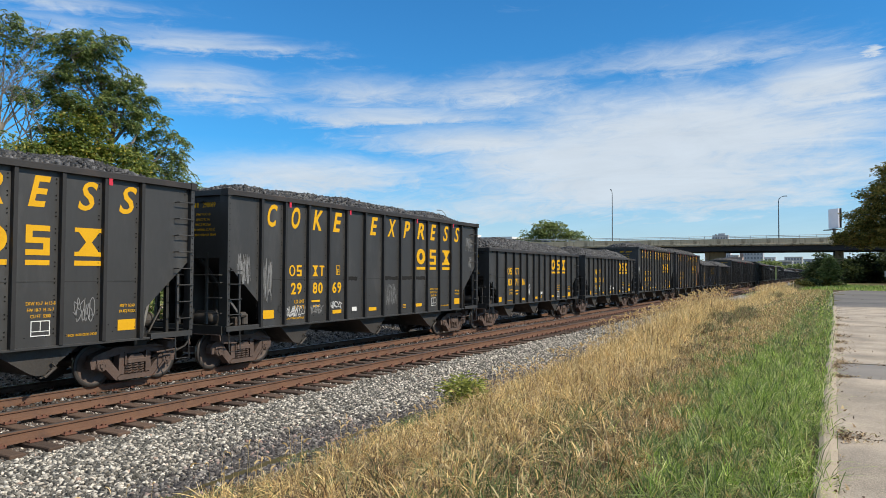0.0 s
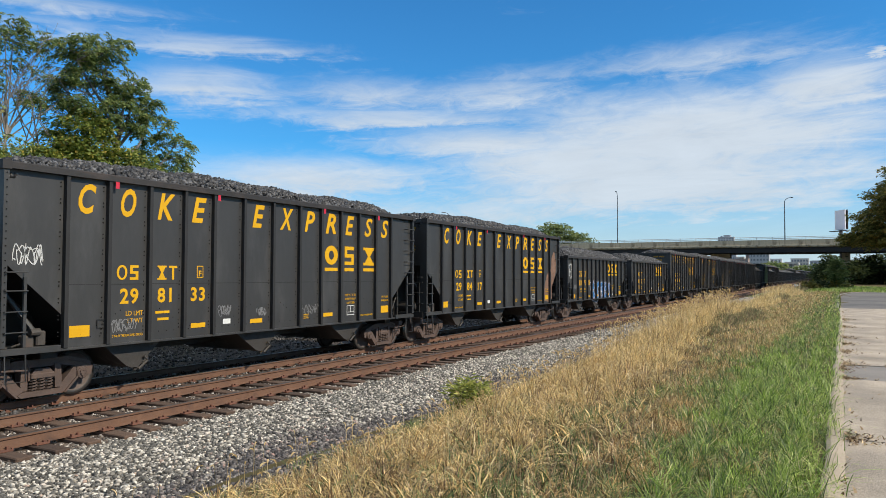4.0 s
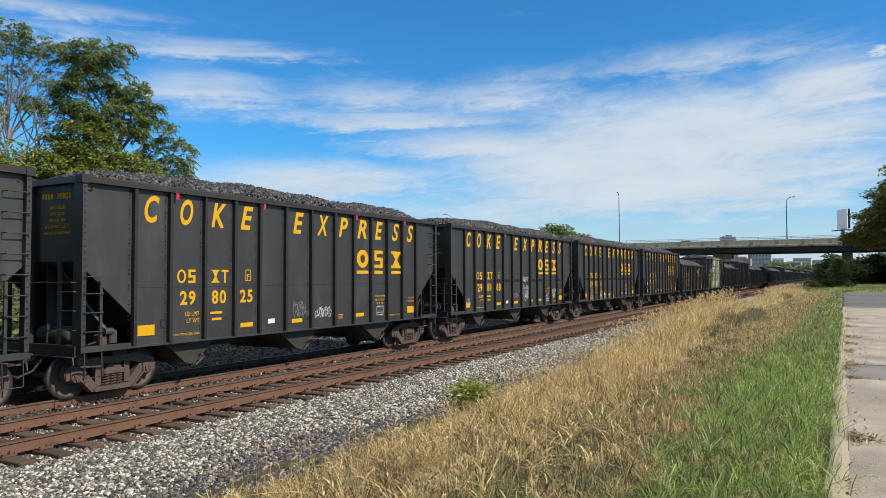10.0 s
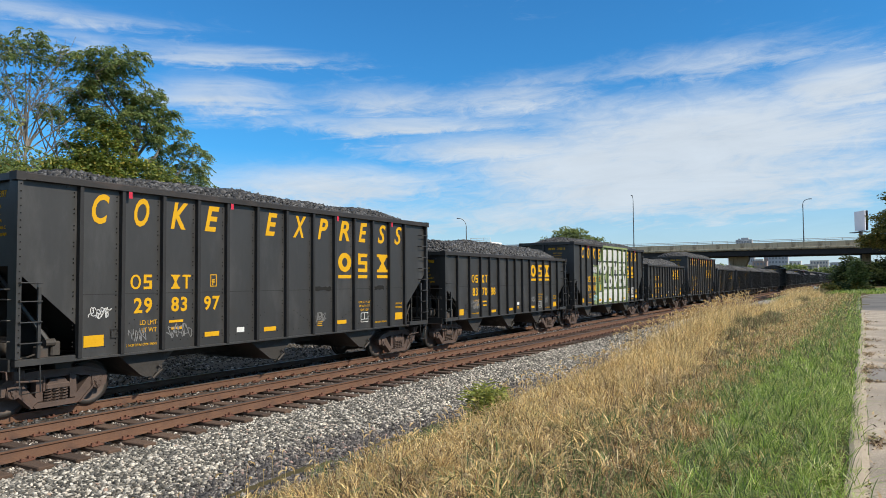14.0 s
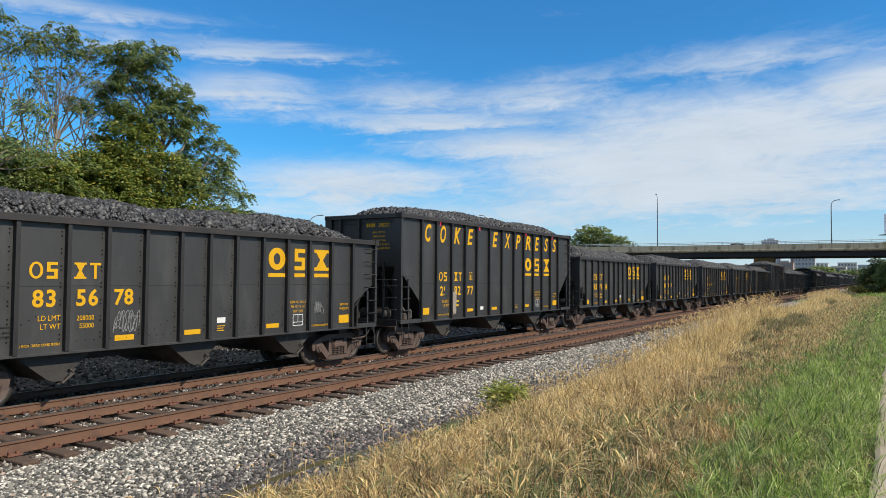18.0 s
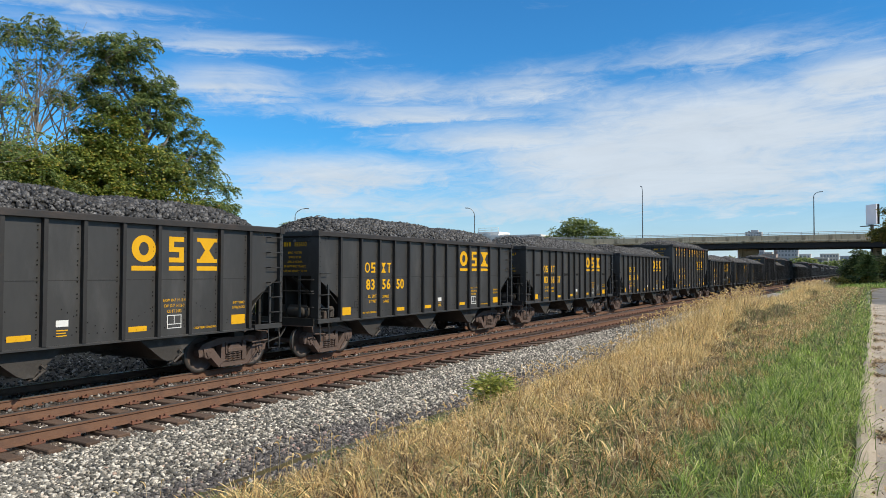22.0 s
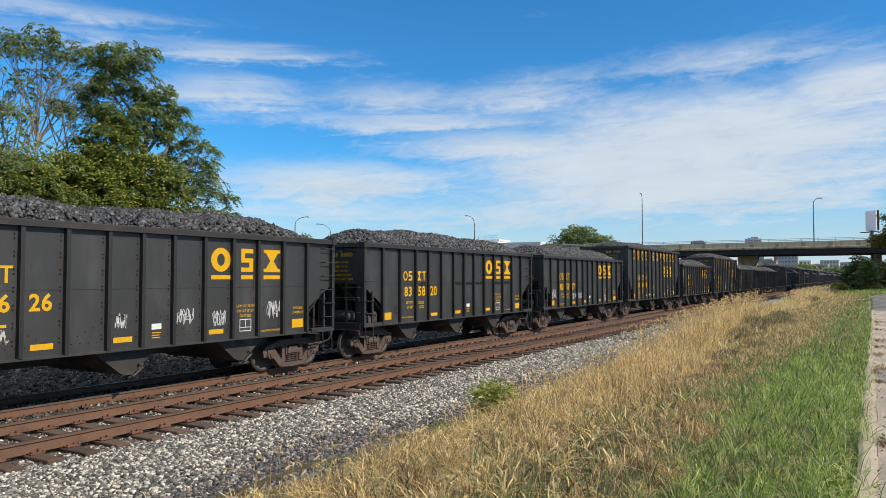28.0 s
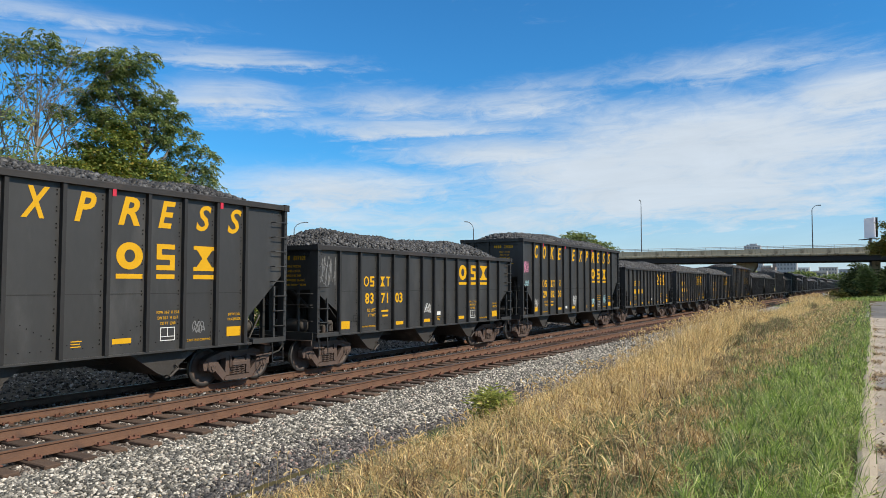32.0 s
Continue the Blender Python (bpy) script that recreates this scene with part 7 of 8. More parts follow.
    for n, x0, x1, y0, y1, lo, hi in spots:
        for j in range(n):
            x, y, h = rng.uniform(x0, x1), rng.uniform(y0, y1), rng.uniform(lo, hi)
            z = float(ground_z(x, y))
            a = rng.uniform(0, 6.28)
            dx, dy = math.cos(a), math.sin(a)
            big = 0.75 + max(0, x - 8) * 0.030
            thin = 0.0012 + 0.00009 * x
            r = rng.uniform(0.045, 0.08) * big
            pts = [(0, 0, thin), (0.02, h * 0.5, thin), (0.05, h, thin)]
            for q in range(1, 8):
                t = q / 7 * rng.uniform(2.0, 2.4)
                pts.append((0.05 + r * (1 - math.cos(t)), h + r * math.sin(t), 0.010 * big * (0.6 + 0.6 * math.sin(q / 7 * 3.0))))
            base = len(pts)
            vs = []
            for o, hh, w in pts:
                for sx, sy in ((-dy, dx), (dy, -dx)):
                    vs.append((x + dx * o + sx * w, y + dy * o + sy * w, z + hh))
            for q in range(base - 1):
                ff.append((k + 2 * q, k + 2 * q + 1, k + 2 * q + 3, k + 2 * q + 2))
            # a second ribbon at right angles gives the head its thickness
            for o, hh, w in pts[3:]:
                vs += [(x + dx * (o - w), y + dy * (o - w), z + hh + w * 0.5), (x + dx * (o + w), y + dy * (o + w), z + hh - w * 0.5)]
            for q in range(6):
                b = k + 2 * base + 2 * q
                ff.append((b, b + 1, b + 3, b + 2))
            fv += vs
            k += len(vs)
    tagged(new("foxtail_grass", bulk("foxtail_grass", fv, ff, HEADS)), "foxtail stalks with nodding pale seed heads", "foxtail grass", kind="stuff")
    # dry leaves and litter along the edge of the path
    heaps = ((8.37, -15.72, 0.16, 0.10), (13.25, -15.70, 0.10, 0.12), (15.35, -15.72, 0.20, 0.12), (14.6, -15.66, 0.2, 0.06), (17.9, -15.68, 0.25, 0.10), (19.9, -15.72, 0.25, 0.12), (22.0, -15.72, 0.3, 0.12), (26.5, -15.74, 0.4, 0.12), (31.0, -15.76, 0.5, 0.12))
    hx = [rng.normal(a, c, 150) for a, b, c, d in heaps]
    hy = [b + 0.14 - rng.exponential(d * 1.1, 150) for a, b, c, d in heaps]
    x = np.concatenate(hx + [rng.uniform(5, 40, 260)])
    n = len(x)
    y = np.concatenate(hy + [path_edge(x[-260:]) - 0.10 - rng.exponential(0.12, 260)])
    v, f = blades(rng, x, y, np.full(n, PATH_Z + 0.004), rng.uniform(0.012, 0.045, n), rng.uniform(0.010, 0.030, n), rng.uniform(1.0, 2.4, n), 0.1)
    tagged(new("leaf_litter", bulk("leaf_litter", v, f, BROWN)), "dry leaves and grass clippings on the edge of the path", "leaf litter", kind="stuff")


sow_grass()


# ---- trees and shrubs ----
BARK = surface("grey_bark", (0.10, 0.09, 0.08), (0.26, 0.235, 0.21), 2.0, 0.9, 0.0, 0.5, 20.0, stretch=(1, 1, 0.3))
LEAF_A = pieces("tree_leaves", [(0.0, (0.058, 0.095, 0.032)), (0.45, (0.155, 0.222, 0.072)), (0.85, (0.30, 0.37, 0.13)), (0.96, (0.46, 0.47, 0.17)), (1.0, (0.34, 0.20, 0.05))], 0.5, 0.5, 0.4)
LEAF_VINE = pieces("vine_leaves", [(0.0, (0.065, 0.105, 0.022)), (0.5, (0.175, 0.235, 0.046)), (0.85, (0.36, 0.385, 0.08)), (1.0, (0.50, 0.37, 0.08))], 0.5, 0.5, 0.4)
LEAF_WEED = pieces("weed_leaves", [(0.0, (0.12, 0.15, 0.028)), (0.5, (0.30, 0.335, 0.07)), (1.0, (0.56, 0.53, 0.16))], 0.55, 0.4, 0.35)
LEAF_DARK = pieces("autumn_dark_leaves", [(0.0, (0.08, 0.08, 0.02)), (0.5, (0.21, 0.20, 0.048)), (0.8, (0.36, 0.30, 0.075)), (0.95, (0.46, 0.31, 0.08)), (1.0, (0.50, 0.27, 0.08))], 0.6, 0.5, 0.35)
# darkened green: the shade of the big trees is put into the leaf colour
LEAF_DIMMED = pieces("shaded_green_leaves", [(0.0, (0.022, 0.034, 0.012)), (0.6, (0.06, 0.085, 0.028)), (1.0, (0.13, 0.15, 0.05))], 0.6, 0.4, 0.3)
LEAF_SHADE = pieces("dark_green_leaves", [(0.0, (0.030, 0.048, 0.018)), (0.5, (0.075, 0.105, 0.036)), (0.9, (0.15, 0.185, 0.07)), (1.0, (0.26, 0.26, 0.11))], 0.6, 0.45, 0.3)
LEAF_FAR = pieces("far_leaves", [(0.0, (0.085, 0.12, 0.04)), (0.5, (0.165, 0.22, 0.07)), (1.0, (0.31, 0.34, 0.12))], 0.6, 0.45, 0.35)


def leaf_cloud(rng, centres, per, spread, length, width, droop, flat=0.5):
    """Sprays of pointed leaves, two triangles each, hanging from every centre."""
    n = len(centres) * per
    c = np.repeat(np.asarray(centres), per, axis=0)
    a, q = rng.uniform(0, 2 * np.pi, n), np.sqrt(rng.rand(n))
    out = np.stack([np.cos(a), np.sin(a), np.zeros(n)], -1)
    d = out * (0.4 + q[:, None]) + rng.normal(0, 0.45, (n, 3))
    d[:, 2] = d[:, 2] * 0.6 - droop
    d /= np.linalg.norm(d, axis=1)[:, None]
    # each spray is a shallow umbrella
    base = c + out * (q * spread * 1.6)[:, None]
    base[:, 2] += spread * (flat * rng.normal(0, 0.8, n) - 0.5 * q * q)
    s = np.cross(d, rng.normal(0, 0.55, (n, 3)) + np.array((0.0, -0.35, 0.9)))
    s /= np.linalg.norm(s, axis=1)[:, None] + 1e-9
    ln, wd = (length * rng.uniform(0.6, 1.3, n))[:, None], (width * rng.uniform(0.7, 1.3, n))[:, None]
    v = np.stack([base, base + d * ln * 0.5 + s * wd / 2, base + d * ln, base + d * ln * 0.5 - s * wd / 2], 1)
    f = (np.arange(n) * 4)[:, None] + np.array((0, 1, 2, 3))[None]
    return v.reshape(-1, 3), f


def fronds(rng, tips, outs, per, length, leaf_len, leaf_wide, pairs=8):
    """Long compound leaves that arch out and hang down from every tip, with leaflets in pairs."""
    n = len(tips) * per
    c = np.repeat(np.asarray(tips), per, axis=0) + rng.normal(0, 0.07, (n, 3))
    o = np.repeat(np.asarray(outs), per, axis=0)
    a = rng.uniform(0, 2 * np.pi, n)
    h = np.stack([np.cos(a), np.sin(a), np.zeros(n)], -1) + o * np.array((0.9, 0.9, 0.0))
    h /= np.linalg.norm(h, axis=1)[:, None] + 1e-9
    side = np.stack([-h[:, 1], h[:, 0], np.zeros(n)], -1)
    ln = length * rng.uniform(0.6, 1.25, n)
    rise, fall = rng.uniform(0.05, 0.5, n), rng.uniform(0.5, 1.0, n)
    vs = []
    for k in range(pairs):
        u = (k + 1.2) / (pairs + 0.2)
        p = c + h * (ln * u * (1 - 0.22 * u))[:, None]
        p[:, 2] += ln * (rise * u - fall * u * u)
        for sg in (-1, 1):
            d = side * sg * 0.75 + h * 0.35 + rng.normal(0, 0.16, (n, 3))
            d[:, 2] -= 0.42
            d /= np.linalg.norm(d, axis=1)[:, None]
            w = np.cross(d, np.array((0.0, 0.0, 1.0)) + rng.normal(0, 0.35, (n, 3)))
            w /= np.linalg.norm(w, axis=1)[:, None] + 1e-9
            q = (leaf_len * rng.uniform(0.7, 1.2, n))[:, None]
            vs.append(np.stack([p, p + d * q * 0.4 + w * leaf_wide / 2, p + d * q, p + d * q * 0.4 - w * leaf_wide / 2], 1))
    v = np.stack(vs, 1).reshape(-1, 3)
    return v, (np.arange(len(v) // 4) * 4)[:, None] + np.array((0, 1, 2, 3))[None]


def frond_tree(name, label, at, lobes, trunk_r, seed, leaf, tips_per_m2=5.0, per=7, thin=1.0, vines=(), trunk_top=None, bare=None):
    """A tree of spreading tiers: every lobe (x, y, z, rx, ry, rz) is a cushion of hanging compound leaves carried by its own limb."""
    rng = np.random.RandomState(seed)
    tree = thing(name, label, "tree", at=at)
    top = trunk_top or max(b[2] for b in lobes) * 0.8
    trunk = [(0, 0, -0.3), (0.1, 0.05, top * 0.35), (-0.15, 0.1, top * 0.7), (0.05, 0.0, top)]
    part("trunk", Geo().tube(trunk, trunk_r, 9, r1=trunk_r * 0.35), BARK, tree, smooth=True)
    limbs, tips, outs = Geo(), [], []
    for b in lobes:
        o, r = np.array(b[:3], dtype=float), np.array(b[3:], dtype=float)
        h = np.clip(o[2] - 1.2 - np.hypot(o[0], o[1]) * 0.7, top * 0.2, top * 0.95)
        u = h / top
        root = np.array([np.interp(u, (0, 0.35, 0.7, 1), [p[k] for p in trunk]) for k in range(2)] + [h])
        mid = (root * 0.45 + o * 0.55) + np.array((rng.uniform(-0.2, 0.2), rng.uniform(-0.2, 0.2), -0.15))
        limbs.tube([root, mid, o - np.array((0, 0, r[2] * 0.6))], trunk_r * 0.34, 6, r1=trunk_r * 0.12)
        m = max(5, int(tips_per_m2 * thin * (r[0] * r[1] * 3.14 + 4 * r[0] * r[2])))
        d = rng.normal(0, 1, (m, 3))
        d[:, 2] = np.abs(d[:, 2]) * 1.1 - 0.35
        d /= np.linalg.norm(d, axis=1)[:, None]
        p = o + d * r * rng.uniform(0.55, 1.12, (m, 1))
        p += rng.normal(0, 0.09, p.shape)
        tips.append(p)
        outs.append(d)
        for t in p[::3]:
            k = o * 0.5 + t * 0.5 - np.array((0, 0, r[2] * 0.35)) + rng.normal(0, 0.06, 3)
            limbs.tube([o - np.array((0, 0, r[2] * 0.6)), k, t], 0.022, 4, r1=0.007)
    if bare:
        lo, hi, n, wide = bare
        for j in range(n):
            p = np.array((-wide + 2 * wide * (j + 0.5) / n + rng.uniform(-0.2, 0.2), rng.uniform(-0.4, 0.4), lo))
            d = np.array((rng.uniform(-0.25, 0.25), rng.uniform(-0.2, 0.2), 1.0))

            def fork(p, d, ln, r, lv):
                q = p + d / np.linalg.norm(d) * ln
                limbs.tube([p, (p + q) / 2 + rng.normal(0, 0.05, 3), q], r, 5, r1=r * 0.6)
                if lv < 5 and q[2] < hi:
                    for k in range(2 if lv < 3 or rng.rand() < 0.5 else 1):
                        fork(q, d + rng.normal(0, 0.34, 3) * np.array((1, 1, 0.4)), ln * rng.uniform(0.66, 0.92), r * 0.68, lv + 1)
            fork(p, d, (hi - lo) * 0.25, 0.052, 0)
    tagged(part("branchwork", limbs, BARK, tree), kind="stuff")
    v, f = fronds(rng, np.concatenate(tips), np.concatenate(outs), per, 0.50, 0.155, 0.060)
    part("crown", bulk("crown", v, f, leaf), None, tree)
    for bl, lf, n, pr in vines:
        pts = []
        for q in bl:
            d = rng.normal(0, 1, (n, 3))
            d /= np.linalg.norm(d, axis=1)[:, None]
            pts.append(np.array(q[:3]) + d * np.array(q[3:]) * rng.uniform(0.75, 1.0, (n, 1)) * (1 + 0.25 * np.sin(d[:, :1] * 6 + q[0]) * np.sin(d[:, 2:] * 7)))
        v, f = leaf_cloud(rng, np.concatenate(pts), pr, 0.16, 0.13, 0.10, 0.35)
        part("vine", bulk("vine", v, f, lf), None, tree, "yellowish green vines climbing the tree")
    return tree


def make_tree(name, label, at, blobs, trunk_r, seed, leaf, clumps, per=16, spread=0.22, length=0.22, width=0.085, droop=0.5, bare=0, trunk_top=None, group="", shell=0.55, parts_of_crown=(), stems=1):
    """at: foot of the trunk; blobs: crown lobes (x, y, z, rx, ry, rz) from the foot."""
    rng = np.random.RandomState(seed)
    tree = thing(name, label, "tree", group, at=at)
    top = trunk_top or max(b[2] for b in blobs) * 0.75
    g = Geo()
    lean = rng.uniform(-0.4, 0.4, 2)
    trunk = [(0, 0, -0.3), (lean[0] * 0.3, lean[1] * 0.3, top * 0.35), (lean[0], lean[1], top * 0.7), (lean[0] * 1.4, lean[1] * 1.2, top)]
    g.tube(trunk, trunk_r, 8, r1=trunk_r * 0.35)
    for j in range(stems - 1):
        ox, oy = rng.uniform(-0.6, 0.6, 2)
        g.tube([(ox, oy, -0.3), (ox * 1.8, oy * 1.8, top * 0.4), (ox * 3.5, oy * 3.5, top * 0.9)], trunk_r * 0.7, 7, r1=trunk_r * 0.25)
    weights = np.array([b[3] * b[4] * b[5] for b in blobs]) ** 0.8
    counts = (clumps * weights / weights.sum()).astype(int) + 1
    cent = []
    limbs = Geo()
    for b, m in zip(blobs, counts):
        o, r = np.array(b[:3]), np.array(b[3:])
        h = np.clip(o[2] - r[2] * 0.9, top * 0.15, top * 0.9)
        u = h / top
        root = np.array([np.interp(u, (0, 0.35, 0.7, 1), [p[k] for p in trunk]) for k in range(2)] + [h])
        mid = (root + o) / 2 + np.array((rng.uniform(-0.3, 0.3), rng.uniform(-0.3, 0.3), 0.25))
        limbs.tube([root, mid, o], trunk_r * 0.42, 6, r1=trunk_r * 0.14)
        d = rng.normal(0, 1, (m, 3))
        d /= np.linalg.norm(d, axis=1)[:, None]
        q = rng.uniform(shell, 1.0, m)[:, None] ** 0.7
        bump = 1 + 0.22 * np.sin(d[:, :1] * 5 + seed) * np.sin(d[:, 1:2] * 6 + seed * 2) + 0.12 * np.sin(d[:, 2:] * 9 + seed)
        p = o + d * r * q * bump
        cent.append(p)
        for t in p[:: max(1, m // (14 + bare))]:
            k = o + (t - o) * 0.45 + rng.normal(0, 0.12, 3)
            limbs.tube([o + (k - o) * 0.05, k, t], trunk_r * 0.13, 4, r1=0.008 if trunk_r < 0.3 else 0.012)
    part("trunk", g, BARK, tree, smooth=True)
    tagged(part("branchwork", limbs, BARK, tree), kind="stuff")
    cent = np.concatenate(cent)
    v, f = leaf_cloud(rng, cent, per, spread, length, width, droop, 0.22)
    part("crown", bulk("crown", v, f, leaf), None, tree)
    for k, (bl, lf, n, pr) in enumerate(parts_of_crown):
        pts = []
        for b in bl:
            d = rng.normal(0, 1, (n, 3))
            d /= np.linalg.norm(d, axis=1)[:, None]
            pts.append(np.array(b[:3]) + d * np.array(b[3:]) * rng.uniform(0.5, 1.0, (n, 1)))
        v, f = leaf_cloud(rng, np.concatenate(pts), pr, 0.18, 0.15, 0.11, 0.35)
        part("vine", bulk("vine", v, f, lf), None, tree, "yellowish green vines climbing the tree")
    return tree


def branching_tree(name, label, at, height, seed, leaf, spread, levels=5, leafy=0.5, radius=0.16, per=26, vines=(), size=(0.22, 0.075), stems=3, reach=1.0):
    """A tree grown by forking, with sprays of drooping leaves on some of the outer twigs."""
    rng = np.random.RandomState(seed)
    tree = thing(name, label, "tree", at=at)
    trunk, limbs, tips = Geo(), Geo(), []

    def grow(p, d, length, r, level):
        mid = p + d * length * 0.5 + rng.normal(0, 0.05, 3) * length
        d2 = d + rng.normal(0, 0.12, 3)
        d2 /= np.linalg.norm(d2)
        q = mid + d2 * length * 0.5
        (trunk if level == 0 else limbs).tube([p, mid, q], r, 7 if level < 2 else 4, r1=r * 0.68)
        if level >= levels:
            tips.append(q)
            return
        if level >= levels - 1:
            tips.append(mid)
        for k in range(2 if rng.rand() < 0.55 else 3):
            e = d2 + rng.normal(0, spread, 3) * np.array((reach, reach, 0.55)) + np.array((0, 0, 0.12))
            e /= np.linalg.norm(e)
            grow(q, e, length * rng.uniform(0.66, 0.86), r * 0.62, level + 1)
    for k in range(stems):
        d = np.array((rng.uniform(-0.35, 0.35), rng.uniform(-0.25, 0.25), 1.0))
        d /= np.linalg.norm(d)
        grow(np.array((rng.uniform(-0.5, 0.5), rng.uniform(-0.3, 0.3), -0.2)), d, height * 0.30, radius, 0)
    part("trunk", trunk, BARK, tree, smooth=True)
    tagged(part("branchwork", limbs, BARK, tree), kind="stuff")
    tips = np.array(tips)
    top = tips[:, 2].max()
    keep = rng.rand(len(tips)) < leafy * (0.35 + 0.9 * (tips[:, 2] / top) ** 2)
    v, f = leaf_cloud(rng, tips[keep], per, 0.36, size[0], size[1], 0.4, 0.3)
    part("crown", bulk("crown", v, f, leaf), None, tree)
    for bl, lf, n, pr in vines:
        pts = []
        for q in bl:
            d = rng.normal(0, 1, (n, 3))
            d /= np.linalg.norm(d, axis=1)[:, None]
            pts.append(np.array(q[:3]) + d * np.array(q[3:]) * rng.uniform(0.5, 1.0, (n, 1)))
        v, f = leaf_cloud(rng, np.concatenate(pts), pr, 0.16, 0.13, 0.10, 0.35)
        part("vine", bulk("vine", v, f, lf), None, tree, "yellowish green vines climbing the tree")
    return tree


# dense tree behind the train, in spreading tiers and overgrown with vines
frond_tree("tree", "dense green tree overgrown with vines behind the train", (19.85, 10.75, 0.1),
           [(-1.1, 0, 11.6, 1.25, 1.2, 0.42), (-0.5, 0.3, 11.2, 0.95, 1.1, 0.42), (-2.0, 0, 11.2, 0.85, 1.0, 0.5), (0.0, 0, 10.5, 0.95, 1.1, 0.38), (-1.2, 0.2, 10.1, 1.3, 1.3, 0.6), (0.6, 0.1, 9.8, 1.05, 1.1, 0.38),
            (-0.6, 0, 9.2, 1.4, 1.3, 0.6), (1.35, 0, 9.9, 0.35, 0.5, 0.24), (1.35, 0, 9.1, 1.0, 1.1, 0.35), (-0.1, 0.1, 8.5, 1.3, 1.3, 0.55), (-1.9, 0, 8.9, 1.05, 1.1, 0.75), (2.75, 0, 8.4, 1.05, 1.0, 0.38),
            (2.1, 0.1, 7.7, 1.2, 1.1, 0.45), (3.0, 0, 7.2, 0.95, 1.0, 0.5), (3.3, 0, 6.3, 1.1, 1.1, 0.5), (1.5, 0.1, 6.6, 1.6, 1.4, 0.65), (3.6, 0.2, 5.3, 1.3, 1.2, 0.6), (2.2, 0, 5.2, 1.5, 1.3, 0.6),
            (3.9, 0.1, 4.2, 1.2, 1.2, 0.6), (-0.3, 0.2, 6.8, 1.7, 1.4, 0.8), (-2.6, 0.2, 10.2, 0.6, 0.8, 0.3)],
           0.22, 3, LEAF_A, 3.4, 7,
           vines=[([(-1.9, -0.4, 7.9, 1.15, 0.9, 1.3), (-0.4, -0.6, 6.6, 1.6, 1.0, 1.1), (-2.4, -0.6, 6.0, 1.5, 1.0, 1.5), (0.9, -0.6, 5.0, 1.7, 1.0, 1.2), (-0.8, -0.7, 4.6, 1.9, 1.0, 1.3), (2.6, -0.4, 4.0, 1.4, 0.9, 1.1)], LEAF_VINE, 300, 17)])
# sparse trees with bare grey upper branches and leaves at their tops
frond_tree("tree", "thin-leaved tree with bare grey branches behind the train", (15.4, 11.2, 0.1),
           [(-0.1, 0, 11.25, 1.2, 1.0, 0.32), (0.2, 0, 11.75, 0.5, 0.6, 0.18), (-1.1, 0, 10.7, 0.65, 0.7, 0.32), (1.6, 0.2, 11.35, 0.55, 0.7, 0.35), (2.2, 0, 10.8, 0.5, 0.6, 0.35), (-0.3, 0.3, 9.6, 0.35, 0.4, 0.25), (0.9, 0.1, 9.3, 0.3, 0.4, 0.2),
            (0.6, 0, 6.6, 1.1, 1.0, 0.6), (-0.6, 0.1, 6.5, 0.9, 0.9, 0.6), (2.7, 0.1, 11.4, 0.5, 0.6, 0.25), (3.0, 0.0, 10.7, 0.4, 0.5, 0.25), (0.3, 0.3, 10.3, 0.4, 0.5, 0.2), (2.4, 0.2, 9.4, 0.35, 0.4, 0.2), (1.9, -0.2, 8.0, 0.45, 0.5, 0.3), (-0.9, -0.1, 8.6, 0.3, 0.3, 0.2), (0.7, 0.1, 8.9, 0.28, 0.3, 0.18)],
           0.09, 8, LEAF_A, 5.0, 6, thin=0.85, trunk_top=8.0, bare=(5.0, 11.2, 8, 2.3),
           vines=[([(-0.6, -0.5, 5.2, 2.2, 1.0, 1.5), (1.0, -0.5, 6.2, 1.2, 0.9, 1.2), (2.4, -0.4, 6.6, 0.9, 0.8, 1.0), (-0.8, -0.4, 6.2, 0.8, 0.7, 0.8)], LEAF_VINE, 260, 16), ([(0.2, -0.2, 5.8, 1.6, 0.9, 1.1), (2.6, 0.0, 7.2, 0.6, 0.7, 0.9), (-1.6, 0.0, 6.0, 1.0, 0.8, 1.1), (2.8, -0.1, 6.2, 1.0, 0.8, 1.0)], LEAF_A, 200, 18)])
frond_tree("tree", "tall thin-leaved tree with pale branches behind the train", (13.0, 12.0, 0.1),
           [(-0.2, 0, 11.9, 0.8, 0.9, 0.35), (0.7, 0, 11.0, 0.7, 0.7, 0.35), (-1.2, 0, 11.0, 1.0, 0.9, 0.45), (0.3, 0.1, 8.9, 0.4, 0.5, 0.25), (-0.9, 0, 7.0, 1.1, 1.0, 0.6), (-1.8, 0, 9.4, 0.5, 0.6, 0.35), (0.6, 0, 6.4, 1.0, 1.0, 0.6)],
           0.09, 17, LEAF_A, 5.0, 6, thin=0.9, trunk_top=8.5, bare=(5.0, 11.4, 6, 1.9),
           vines=[([(-0.4, -0.6, 5.0, 2.4, 1.0, 1.7)], LEAF_VINE, 320, 16), ([(0.0, -0.2, 6.4, 1.8, 0.9, 1.3), (-1.4, 0.0, 6.6, 1.0, 0.8, 1.0)], LEAF_A, 240, 18)])
branching_tree("tree", "green tree behind the train at the edge of the thicket", (8.4, 11.5, 0.1), 10.5, 23, LEAF_A, 0.42, 5, 0.3, 0.14, 60, stems=2, size=(0.2, 0.07))
